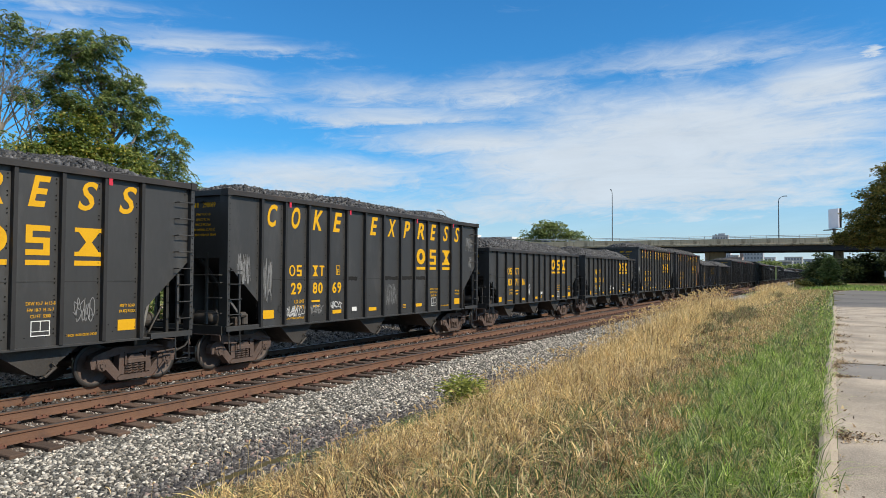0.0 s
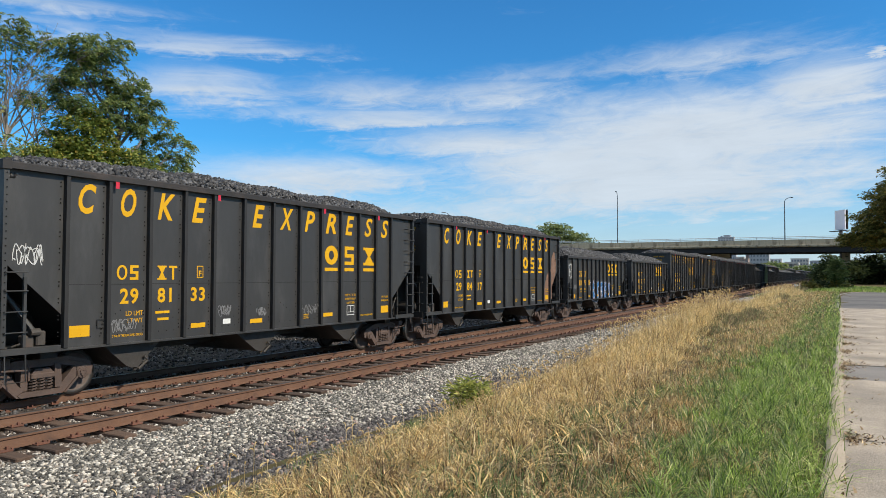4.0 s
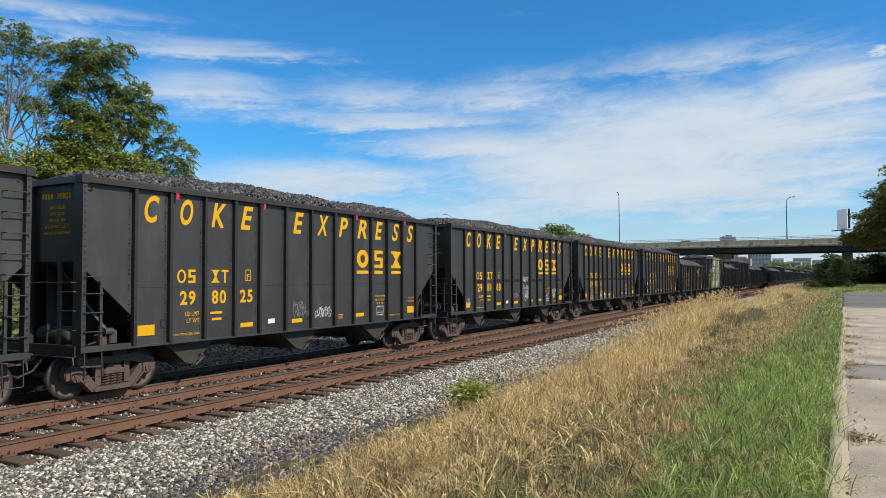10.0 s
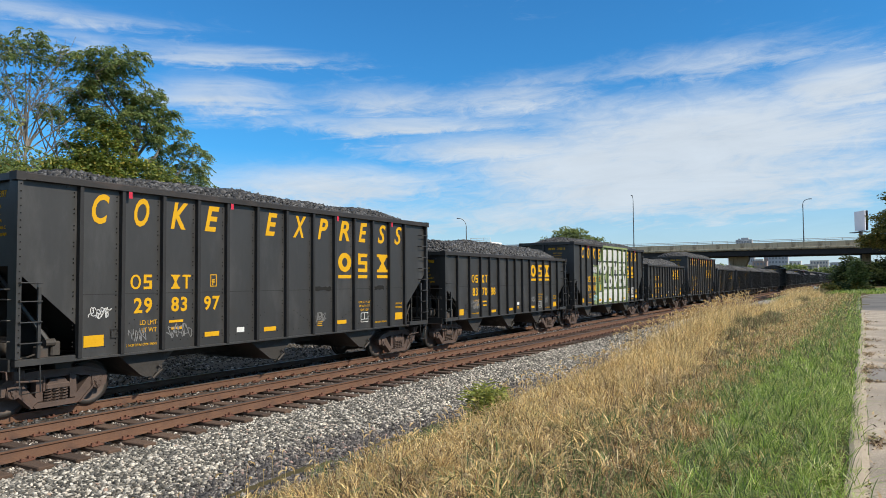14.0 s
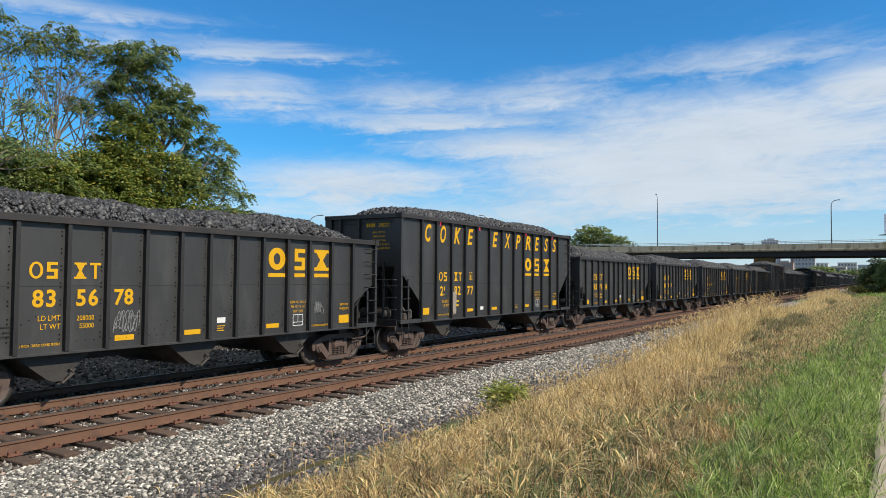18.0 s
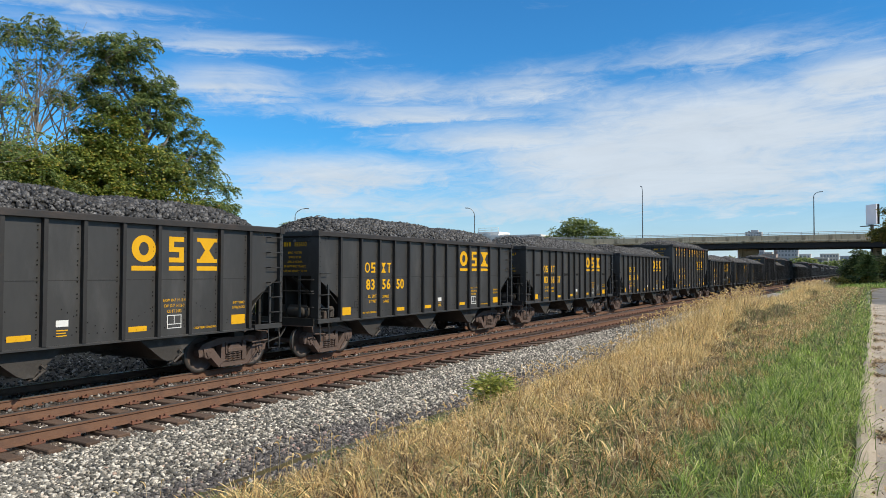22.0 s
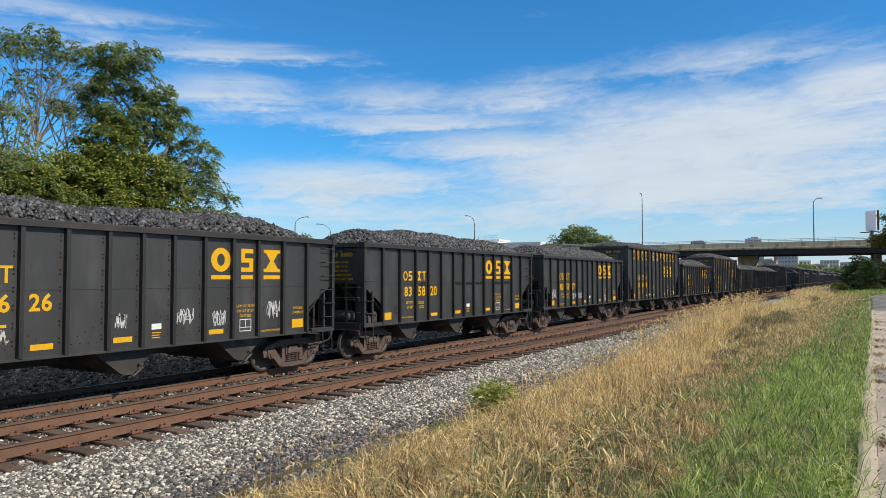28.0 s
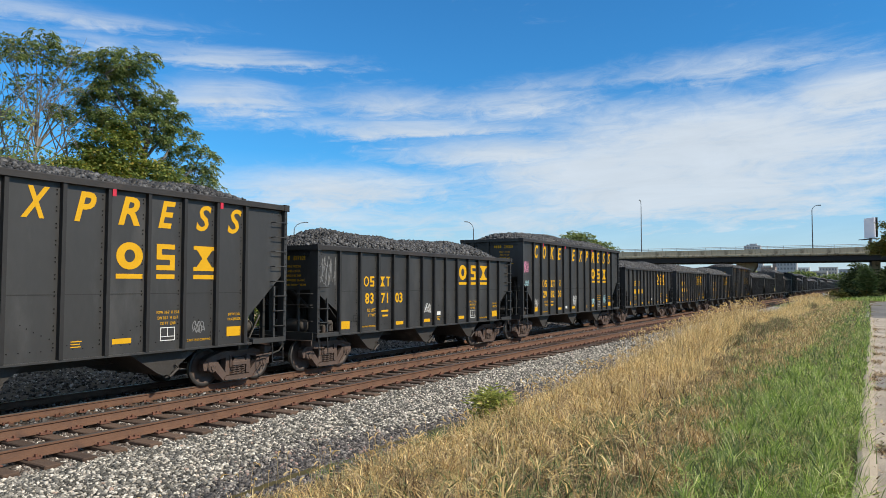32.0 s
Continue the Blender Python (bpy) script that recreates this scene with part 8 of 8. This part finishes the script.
frond_tree("tree", "low leafy tree hung with vines under the bare branches", (14.0, 10.4, 0.1),
           [(-4.6, 0, 4.6, 1.7, 1.4, 1.2), (-2.2, 0, 5.2, 1.6, 1.4, 1.1), (0.2, 0, 5.6, 1.5, 1.4, 1.0), (2.2, 0, 5.0, 1.6, 1.4, 1.1), (-3.4, 0, 6.3, 1.0, 1.2, 0.6), (-0.8, 0, 6.6, 0.9, 1.2, 0.5), (1.7, 0, 6.4, 0.8, 1.1, 0.5),
            (-1.0, -0.2, 4.0, 2.4, 1.4, 1.0), (3.8, -0.2, 4.2, 1.4, 1.2, 0.9), (1.4, -0.4, 4.0, 1.2, 1.0, 0.8)],
           0.16, 27, LEAF_A, 3.6, 8, trunk_top=5.0,
           vines=[([(-3.0, -0.7, 5.2, 1.4, 0.9, 1.0), (0.6, -0.7, 5.8, 0.9, 0.8, 0.8), (3.2, -0.6, 5.6, 0.8, 0.8, 1.0)], LEAF_VINE, 150, 18)])
# right-hand tree over the bend of the road
make_tree("tree", "large dark green tree turning brown beside the road", (97, -22.0, 0.9),
          [(0, 2.9, 6.4, 2.6, 2.5, 1.5), (0, 4.7, 6.0, 1.6, 1.5, 1.0), (0.3, 2.0, 8.4, 2.8, 2.6, 1.6), (0, 0.6, 10.6, 3.2, 2.6, 2.0), (0.5, -1.2, 13.2, 3.2, 2.7, 2.2), (0.5, -3.5, 9.0, 4.0, 3.6, 3.0), (0, -3.4, 14.8, 3.0, 2.8, 1.8), (-0.5, 0.4, 6.4, 2.6, 2.2, 1.4)],
          0.42, 31, LEAF_DARK, 3000, per=26, spread=0.42, length=0.27, width=0.16, droop=0.3, trunk_top=10.0)
make_tree("tree", "large dark green tree beside the road near the bridge", (120, -29.0, 0.9),
          [(0, 0, 12, 5.5, 5.5, 5.0), (0, 4.0, 8, 4.2, 3.8, 2.8), (0, -4, 9, 5, 4.5, 4)], 0.45, 33, LEAF_DARK, 1000, per=15, spread=0.6, length=0.5, width=0.3, droop=0.3)
make_tree("tree", "young bushy dark green tree by the end of the path", (106, -14.0, 0.8),
          [(0, 0, 2.5, 1.0, 1.05, 1.3), (0, -0.4, 3.9, 0.7, 0.7, 0.9), (-0.3, 0.8, 1.6, 0.9, 0.9, 0.9), (0, -1.0, 1.4, 0.8, 0.8, 0.8)], 0.10, 41, LEAF_SHADE, 330, per=14, spread=0.3, length=0.32, width=0.16, droop=0.2, trunk_top=3.0)
make_tree("tree", "young pale green tree by the end of the path", (100, -15.4, 0.8),
          [(0, 0, 2.1, 0.9, 1.0, 1.3), (0, 0.1, 3.2, 0.6, 0.6, 0.9)], 0.08, 43, LEAF_FAR, 220, per=14, spread=0.25, length=0.30, width=0.14, droop=0.1, trunk_top=2.6)
make_tree("tree", "round green tree beyond the bridge", (196, 54, 0.3),
          [(0, 0.5, 13.6, 5.0, 5.2, 3.4), (0, 2.5, 15.2, 3.2, 3.2, 2.4), (0, 5.8, 11.6, 4, 4.6, 3.2), (0, -5.6, 11.4, 4, 4.2, 3.0), (0, 9.5, 9.4, 3, 3.0, 2.6), (0, -9.0, 9.2, 3, 2.8, 2.4)], 0.4, 51, LEAF_FAR, 800, per=15, spread=0.7, length=0.6, width=0.4, droop=0.2)
# the woods' dark leaf colour stands for the shade there
for k, (x, y, h) in enumerate(((182, -26, 8.0), (190, -36, 9.0), (178, -47, 9.5), (196, -58, 10.0), (186, -70, 10.0), (205, -18, 6.5))):
    make_tree("tree", "tree in the woods behind the bridge, leaves coloured dark for shade", (x, y, 0.4), [(0, 0, h * 0.62, 4.5, 5.0, h * 0.40), (0, 3.5, h * 0.40, 4.0, 4.0, h * 0.36), (0, -3.5, h * 0.42, 4.0, 4.0, h * 0.36)],
              0.3, 130 + k, LEAF_DIMMED, 420, per=14, spread=0.8, length=0.7, width=0.45, droop=0.2, group="woods behind the bridge")
for k, (x, top, r) in enumerate(((45.1, 6.9, 0.45), (47.0, 6.9, 0.5), (41.6, 6.0, 0.8), (43.0, 5.9, 0.6))):
    make_tree("tree", "slender young tree beyond the railway", (x, 26.0, 0.3), [(0, 0, top - 1.1, r, r, 0.55), (r * 0.5, 0, top - 1.9, r * 1.2, r, 0.6), (-r * 0.6, 0, top - 2.6, r * 1.2, r, 0.6)],
              0.05, 90 + k, LEAF_A, 34, per=40, spread=0.22, length=0.2, width=0.08, droop=0.3, trunk_top=top - 0.6, shell=0.3, group="young trees")
for k, (x, y, s) in enumerate(((92, 52, 1.0), (84, 50, 0.8), (78, 52, 0.9), (120, 60, 1.1))):
    make_tree("tree", "small yellow-green street tree beyond the railway", (x, y, 0.4),
              [(0, 0, 5.4 * s, 2.6 * s, 2.8 * s, 2.0 * s), (0, 2.4 * s, 4.6 * s, 2.0 * s, 2.0 * s, 1.6 * s)], 0.16, 60 + k, LEAF_VINE if k == 1 else LEAF_FAR, 260, per=13, spread=0.45, length=0.42, width=0.26, droop=0.2, group="street trees")


def shrub(label, cx, cy, r, h, n, leaf, seed, length=0.16, width=0.09, name="shrub", per=14, spread=0.14):
    rng = np.random.RandomState(seed)
    s = thing(name, label, "shrub", at=(cx, cy, float(ground_z(cx, cy))))
    p = rng.normal(0, 1, (n, 3))
    p /= np.linalg.norm(p, axis=1)[:, None]
    p = p * np.array((r, r, h * 0.5)) * rng.uniform(0.4, 1.0, (n, 1)) * (1 + 0.25 * np.sin(p[:, :1] * 6 + seed)) + np.array((0, 0, h * 0.5))
    stems = Geo()
    for t in p[::max(1, n // 14)]:
        stems.tube([(t[0] * 0.1, t[1] * 0.1, -0.05), tuple(t * np.array((0.6, 0.6, 0.55))), tuple(t)], max(0.008, h * 0.012), 4, r1=0.004)
    tagged(part("stalk_cluster", stems, BARK, s), kind="stuff")
    v, f = leaf_cloud(rng, p, per, spread, length, width, -0.2)
    part("foliage", bulk("foliage", v, f, leaf), None, s)
    return s


shrub("small green weed at the edge of the ballast", 10.2, -10.4, 0.25, 0.66, 64, LEAF_WEED, 71, 0.15, 0.03, "weed", 16, 0.10)
for k in range(11):
    shrub("green and yellow bush along the far side of the railway", 4.0 + 5.2 * k, 7.6 + (k % 3) * 0.8, 2.0, 2.6 + (k * 7 % 5) * 0.25, 120, LEAF_VINE if k % 3 == 1 else LEAF_A, 80 + k, 0.26, 0.15, "bush", 14, 0.28)
for k in range(7):
    shrub("brown and green roadside bush near the end of the path", 94 + k * 3.0, -12.6 - (k % 4) * 1.0, 1.0, 1.2, 60, LEAF_DIMMED if k % 2 else LEAF_DARK, 95 + k, 0.34, 0.2, "bush", 13, 0.3)
# shaded thickets, painted dark rather than darkened by a shadow
for k in range(10):
    shrub("thicket under the bridge beside the road, shade in its leaf colour", 159 + (k % 5) * 4.5, -17.0 - k * 2.0, 3.0, 4.2 + (k % 3), 170, LEAF_DIMMED, 110 + k, 0.5, 0.3, "bush", 13, 0.5)


def far_woods():
    rng = np.random.RandomState(9)
    cent = []
    for k in range(60):
        y = -120 + k * 5.0 + rng.uniform(-3, 3)
        x = 520 + rng.uniform(-30, 30)
        h = rng.uniform(6, 13)
        m = 50
        d = rng.normal(0, 1, (m, 3))
        d /= np.linalg.norm(d, axis=1)[:, None]
        cent.append(np.array((x, y, h * 0.55)) + d * np.array((5, 5, h * 0.5)))
    for k in range(26):
        y, x, h = 20 + rng.uniform(0, 40) + k * 1.2, 330 + rng.uniform(-20, 20), rng.uniform(4, 8)
        d = rng.normal(0, 1, (40, 3))
        d /= np.linalg.norm(d, axis=1)[:, None]
        cent.append(np.array((x, y, h * 0.55)) + d * np.array((3, 3, h * 0.5)))
    v, f = leaf_cloud(rng, np.concatenate(cent), 9, 1.2, 1.9, 1.4, 0.1)
    tagged(new("far_woods", bulk("far_woods", v, f, LEAF_FAR)), "row of far green trees beyond the bridge", "woods", kind="stuff")


far_woods()


# ---- lamps, signs and far buildings ----
def street_lamp(at, height, arm, turn, label, k=1.0):
    lamp = thing("street_lamp", label, "street lamp", "street lamps", at=at)
    lamp.rotation_euler = (0, 0, radians(turn))
    part("pole", Geo().tube([(0, 0, 0), (0, 0, height * 0.5), (0, 0, height * 0.9)], 0.12 * k, 10, r1=0.08 * k), GALV, lamp)
    pts = [(0, 0, height * 0.9)] + [(arm * (1 - math.cos(a)) , 0, height * 0.9 + height * 0.1 * math.sin(a)) for a in (0.35, 0.75, 1.15, 1.57)]
    part("arm", Geo().tube(pts, 0.06 * k, 8), GALV, lamp)
    part("lamp_head", Geo().bevel_box(arm - 0.1, arm + 0.52 * k, -0.13 * k, 0.13 * k, height - 0.08 * k, height + 0.07 * k, 0.03), GALV, lamp)


street_lamp((160.2, 27.6, 8.9), 12.3, 0.9, 180, "tall grey street lamp on the bridge")
street_lamp((160.2, -6.25, 8.9), 9.4, 1.1, -90, "grey street lamp with a curved arm on the bridge")
street_lamp((56.3, 35.4, 0.4), 8.55, 1.1, -45, "grey street lamp beyond the railway", 0.6)
street_lamp((63.2, 36.4, 0.4), 8.25, 1.3, 135, "grey street lamp with a long arm beyond the railway", 0.6)
street_lamp((84, 29.2, 0.4), 10.4, 0.9, 130, "thin grey street lamp beyond the railway", 0.7)

# skyline walls and glass are lightened: the distance haze is in their colours
PALE = surface("pale_render", (0.60, 0.60, 0.59), (0.72, 0.71, 0.70), 0.3, 0.85, 0.0, 0.05, 4.0)
BEIGE = surface("beige_concrete", (0.46, 0.43, 0.39), (0.58, 0.55, 0.50), 0.3, 0.85, 0.0, 0.05, 4.0)
BRICK = surface("brown_brick_far", (0.27, 0.20, 0.17), (0.36, 0.28, 0.24), 0.4, 0.9, 0.0, 0.05, 5.0)
GREYWALL = surface("grey_cladding", (0.34, 0.35, 0.37), (0.45, 0.46, 0.48), 0.3, 0.8, 0.0, 0.05, 4.0)
PANE = surface("haze_paled_glass", (0.16, 0.175, 0.20), (0.24, 0.255, 0.28), 1.0, 0.15, 0.0, 0.0, 4.0, spec=0.6)
POSTER = surface("pale_poster", (0.70, 0.69, 0.76), (0.80, 0.79, 0.84), 0.8, 0.5, 0.0, 0.0, 4.0)
SIGN = surface("dark_green_sign", (0.012, 0.03, 0.026), (0.02, 0.045, 0.038), 1.0, 0.5, 0.0, 0.0, 4.0)


def building(name, label, x, y, w, d, h, mat, floors, bays, roof=0.6):
    """A far block: front faces the railway's near end (-x). Windows sit back in their openings."""
    b = thing(name, label, "building", "far buildings", at=(x, y, 0.2))
    part("wall", Geo().box(0.3, d, 0, w, 0, h), mat, b)
    part("roof", Geo().box(0.1, d + 0.2, -0.2, w + 0.2, h, h + roof), mat, b)
    fh, bw = h / floors, w / bays
    win = Geo().box(0, 0.2, 0, bw * 0.6, 0, fh * 0.5).mesh("window", PANE)
    pier = Geo().box(0, 0.3, 0, bw * 0.4, 0, h).mesh("pier", mat)
    for j in range(bays + 1):
        part("pier", pier, None, b, at=(0, min(j * bw - bw * 0.2, w - bw * 0.4) if j else 0.0, 0))
    for i in range(floors):
        for j in range(bays):
            part("window", win, None, b, at=(0.14, j * bw + bw * 0.2, i * fh + fh * 0.3))
    return b


building("warehouse", "low white building beyond the railway", 205, 71, 20, 20, 12.9, PALE, 2, 5)
tower = building("stair_tower", "white roof block with a rail on the building beyond the railway", 211, 88, 7.5, 8, 14.4, PALE, 3, 2)
for z in (15.6, 16.3):
    part("roof_rail", Geo().tube([(0.2, 0.1, z), (0.2, 7.4, z)], 0.07, 6), PALE, tower)
for y in (0.1, 2.5, 5.0, 7.4):
    part("rail_post", Geo().tube([(0.2, y, 15.0), (0.2, y, 16.3)], 0.07, 6), PALE, tower)
building("white_block", "white building with a sign beside the railway", 118, 45.5, 9, 12, 6.6, PALE, 2, 3)
building("brick_block", "red brick building beyond the bridge", 645, 65, 14, 12, 20, BRICK, 5, 5)
building("grey_tower", "grey office block beyond the bridge", 780, 44, 18, 14, 24, GREYWALL, 6, 6)
building("office_block", "pale office block beyond the bridge", 840, 11, 17, 14, 20, BEIGE, 5, 6)
building("grey_block", "low grey block beyond the bridge", 705, -6, 12, 12, 15, GREYWALL, 4, 4)
block = building("dark_tower", "distant broad grey block over the bridge", 930, 94, 18, 12, 48.5, GREYWALL, 8, 6)
part("roof_house", Geo().box(2, 9, 4, 12, 49.1, 51.4).box(3, 8, 13.5, 15.5, 49.1, 50.6), GREYWALL, block)
for k, (y, w, h, mat, fl) in enumerate(((52, 9, 24, GREYWALL, 7), (62, 7, 27, BRICK, 8), (72, 8, 22, BEIGE, 6), (34, 11, 19, PALE, 4), (24, 8, 16, BEIGE, 4), (80, 6, 30, GREYWALL, 8), (-2, 9, 17, PALE, 4), (88, 9, 20, PALE, 5))):
    building("city_block", ("grey", "brick", "beige", "white", "beige", "dark grey", "pale", "white")[k] + " block in the far skyline", 800 + 15 * (k % 3), y, w, 10, h, mat, min(fl, 5), 3)
building("brick_house", "brick building with a pale roof beyond the bridge", 600, 45, 10, 10, 15, BRICK, 4, 4)


def parking_garage():
    b = thing("parking_garage", "beige open-sided parking garage beyond the bridge", "building", "far buildings", at=(640, 12, 0.2))
    for i in range(4):
        z = 3.2 * i
        part("deck", Geo().box(0, 20, 0, 19, z + 2.4, z + 3.4), BEIGE, b)
    for j in range(6):
        part("column", Geo().box(0.3, 0.9, j * 3.7, j * 3.7 + 0.6, 0, 12.9), BEIGE, b)
    part("core", Geo().box(6, 20, 0, 19, 0, 12.3), GREYWALL, b)


parking_garage()


def billboard():
    b = thing("billboard", "pale billboard on a post behind the bridge", "billboard", at=(178, -16.2, 0.2))
    b.rotation_euler = (0, 0, radians(-58))
    part("post", Geo().tube([(0, 0, 0), (0, 0, 12.3)], 0.35, 12), GALV, b)
    part("panel", Geo().bevel_box(-0.25, 0.0, -1.8, 1.8, 12.4, 16.6, 0.03), POSTER, b, "blank pale poster panel")
    part("back_panel", Geo().bevel_box(0.3, 0.5, -1.8, 1.8, 12.4, 16.6, 0.03), GIRDER, b)
    part("catwalk", Geo().box(-1.2, 0.0, -2.3, 2.3, 12.0, 12.15), GIRDER, b)


billboard()
b = thing("sign_board", "small dark green sign board on the white building", "sign", at=(110, 49.2, 5.2))
part("board", Geo().bevel_box(0, 0.15, 0, 3.0, 0, 2.6, 0.04), SIGN, b)
for k, (z, w) in enumerate(((1.8, 1.8), (1.1, 2.2), (0.5, 1.2))):
    part("sign_bar", Geo().box(-0.02, 0.0, 0.3, 0.3 + w, z, z + 0.3), WHITE, b)
for y in (0.4, 2.6):
    part("post", Geo().tube([(0.08, y, -5.2), (0.08, y, 0.0)], 0.1, 8), GALV, b)
m = thing("marker_post", "short white marker post beside the track", "post", at=(150, -8.6, -0.1))
part("post", Geo().bevel_box(-0.22, 0.22, -0.28, 0.28, 0.0, 1.15, 0.04), WHITE, m)
s = thing("road_sign", "small white road sign on a grey post", "sign", at=(122, -22.6, 0.9))
part("post", Geo().tube([(0, 0, 0), (0, 0, 2.2)], 0.05, 8), GALV, s)
part("face", Geo().bevel_box(-0.03, 0.0, -0.35, 0.35, 1.4, 2.2, 0.02), WHITE, s)
w = Geo().box(-10, 140, 15.6, 16.0, -0.2, 0.85)
tagged(new("roadside_wall", w.mesh("roadside_wall", CONCRETE)), "low pale concrete wall beyond the railway", "wall", kind="structure")


# ---- traffic on the bridge ----
GLASS = surface("dark_car_glass", (0.02, 0.024, 0.03), (0.04, 0.046, 0.055), 1.0, 0.1, 0.0, 0.0, 4.0, spec=0.7)
TYRE = surface("tyre_rubber", (0.012, 0.012, 0.012), (0.025, 0.025, 0.025), 4.0, 0.9, 0.0, 0.1, 30.0)
TYRE_ME = Geo().spin([(0.0, -0.1), (0.25, -0.1), (0.33, -0.09), (0.33, 0.09), (0.25, 0.1), (0.0, 0.1)], (0, 0, 0), "x", 16).mesh("wheel", TYRE)


def road_car(label, colour, tall):
    """A car that drives along y, nose towards -y; its wheels stand on z = 0."""
    paint = surface("car_paint", tuple(c * 0.9 for c in colour), colour, 1.0, 0.3, 0.2, 0.0, 4.0)
    car = thing("car", label, "car", "cars on the bridge")
    h = 1.9 if tall else 1.5
    part("body", Geo().plate([(-2.2, 0.35), (2.2, 0.35), (2.25, 0.8), (2.1, 1.0), (-1.2, 1.0), (-2.1, 0.85), (-2.25, 0.6)], "x", -0.88, 0.88), paint, car)
    roof = [(-0.6, h), (-1.3, 1.01), (2.0, 1.01), (1.9, h - 0.12), (1.4, h)] if tall else [(-0.3, h), (-1.2, 1.01), (2.0, 1.01), (1.2, h - 0.03), (0.9, h)]
    part("cabin", Geo().plate(roof[::-1], "x", -0.74, 0.74), GLASS, car, "dark tinted windows")
    part("roof", Geo().plate([(roof[0][0], h + 0.004), (roof[-1][0], h + 0.004), (roof[-1][0] - 0.1, h + 0.06), (roof[0][0] + 0.1, h + 0.06)], "x", -0.72, 0.72), paint, car)
    for x in (-0.8, 0.8):
        for y in (-1.4, 1.4):
            part("wheel", TYRE_ME, None, car, at=(x, y, 0.33))
    return car


# label, colour, tall, lane, whether it drives towards the path, moment and place, speed
TRAFFIC = [("dark grey car driving over the bridge", (0.05, 0.055, 0.06), False, 4.0, 1, 2.5, 2.7, 16.6),
           ("grey estate car driving over the bridge", (0.12, 0.13, 0.14), False, 4.0, 1, 10.5, 6.3, 14.4),
           ("black van driving over the bridge", (0.03, 0.032, 0.035), True, 11.5, -1, 18.5, 21.3, 15.6),
           ("grey car driving over the bridge", (0.10, 0.11, 0.12), False, 11.5, -1, 21.5, 13.8, 15.9),
           ("white van driving over the bridge", (0.62, 0.62, 0.60), True, 4.0, 1, 28.5, 6.7, 18.6),
           ("white car driving over the bridge", (0.60, 0.60, 0.58), False, 4.0, 1, 29.0, 20.2, 18.8)]
VEHICLES = [road_car(*row[:3]) for row in TRAFFIC]


# ---- movement ----
def motions():
    steps = [2.0 * k for k in range(17)]
    for i, (x, ob, load) in enumerate(zip(STARTS, CARS, LOADS)):
        rows = [(t, pose(x - travelled(t), 0, 0)) for t in steps]
        walk(ob, rows)
        walk(load, rows)
        if i >= NEAR_CARS:
            continue
        # wheels roll while the car is within sight and near
        spin = [(k / FPS, travelled(k / FPS) / 0.457) for k in range(32 * FPS + 1) if -17.0 < x - travelled(k / FPS) < 34.0]
        if not spin:
            continue
        for tk in ob.children:
            if not tk.name.startswith("truck"):
                continue
            for w in tk.children:
                if w.name.startswith("wheelset"):
                    at = w.location.copy()
                    turn = [(t, pose(*at, 0, -math.degrees(a), 0)) for t, a in spin]
                    if turn[0][0] > 0.05:
                        turn.insert(0, (0.0, turn[0][1]))
                    if turn[-1][0] < 31.95:
                        turn.append((32.0, turn[-1][1]))
                    walk(w, turn)
    for ob, (_, _, _, lane, way, t0, y0, v) in zip(VEHICLES, TRAFFIC):
        walk(ob, [(t, pose(160 + lane, y0 - way * v * (t - t0), 8.745, 0, 0, 0 if way > 0 else 180)) for t in (0.0, 8.0, 16.0, 24.0, 32.0)])


motions()
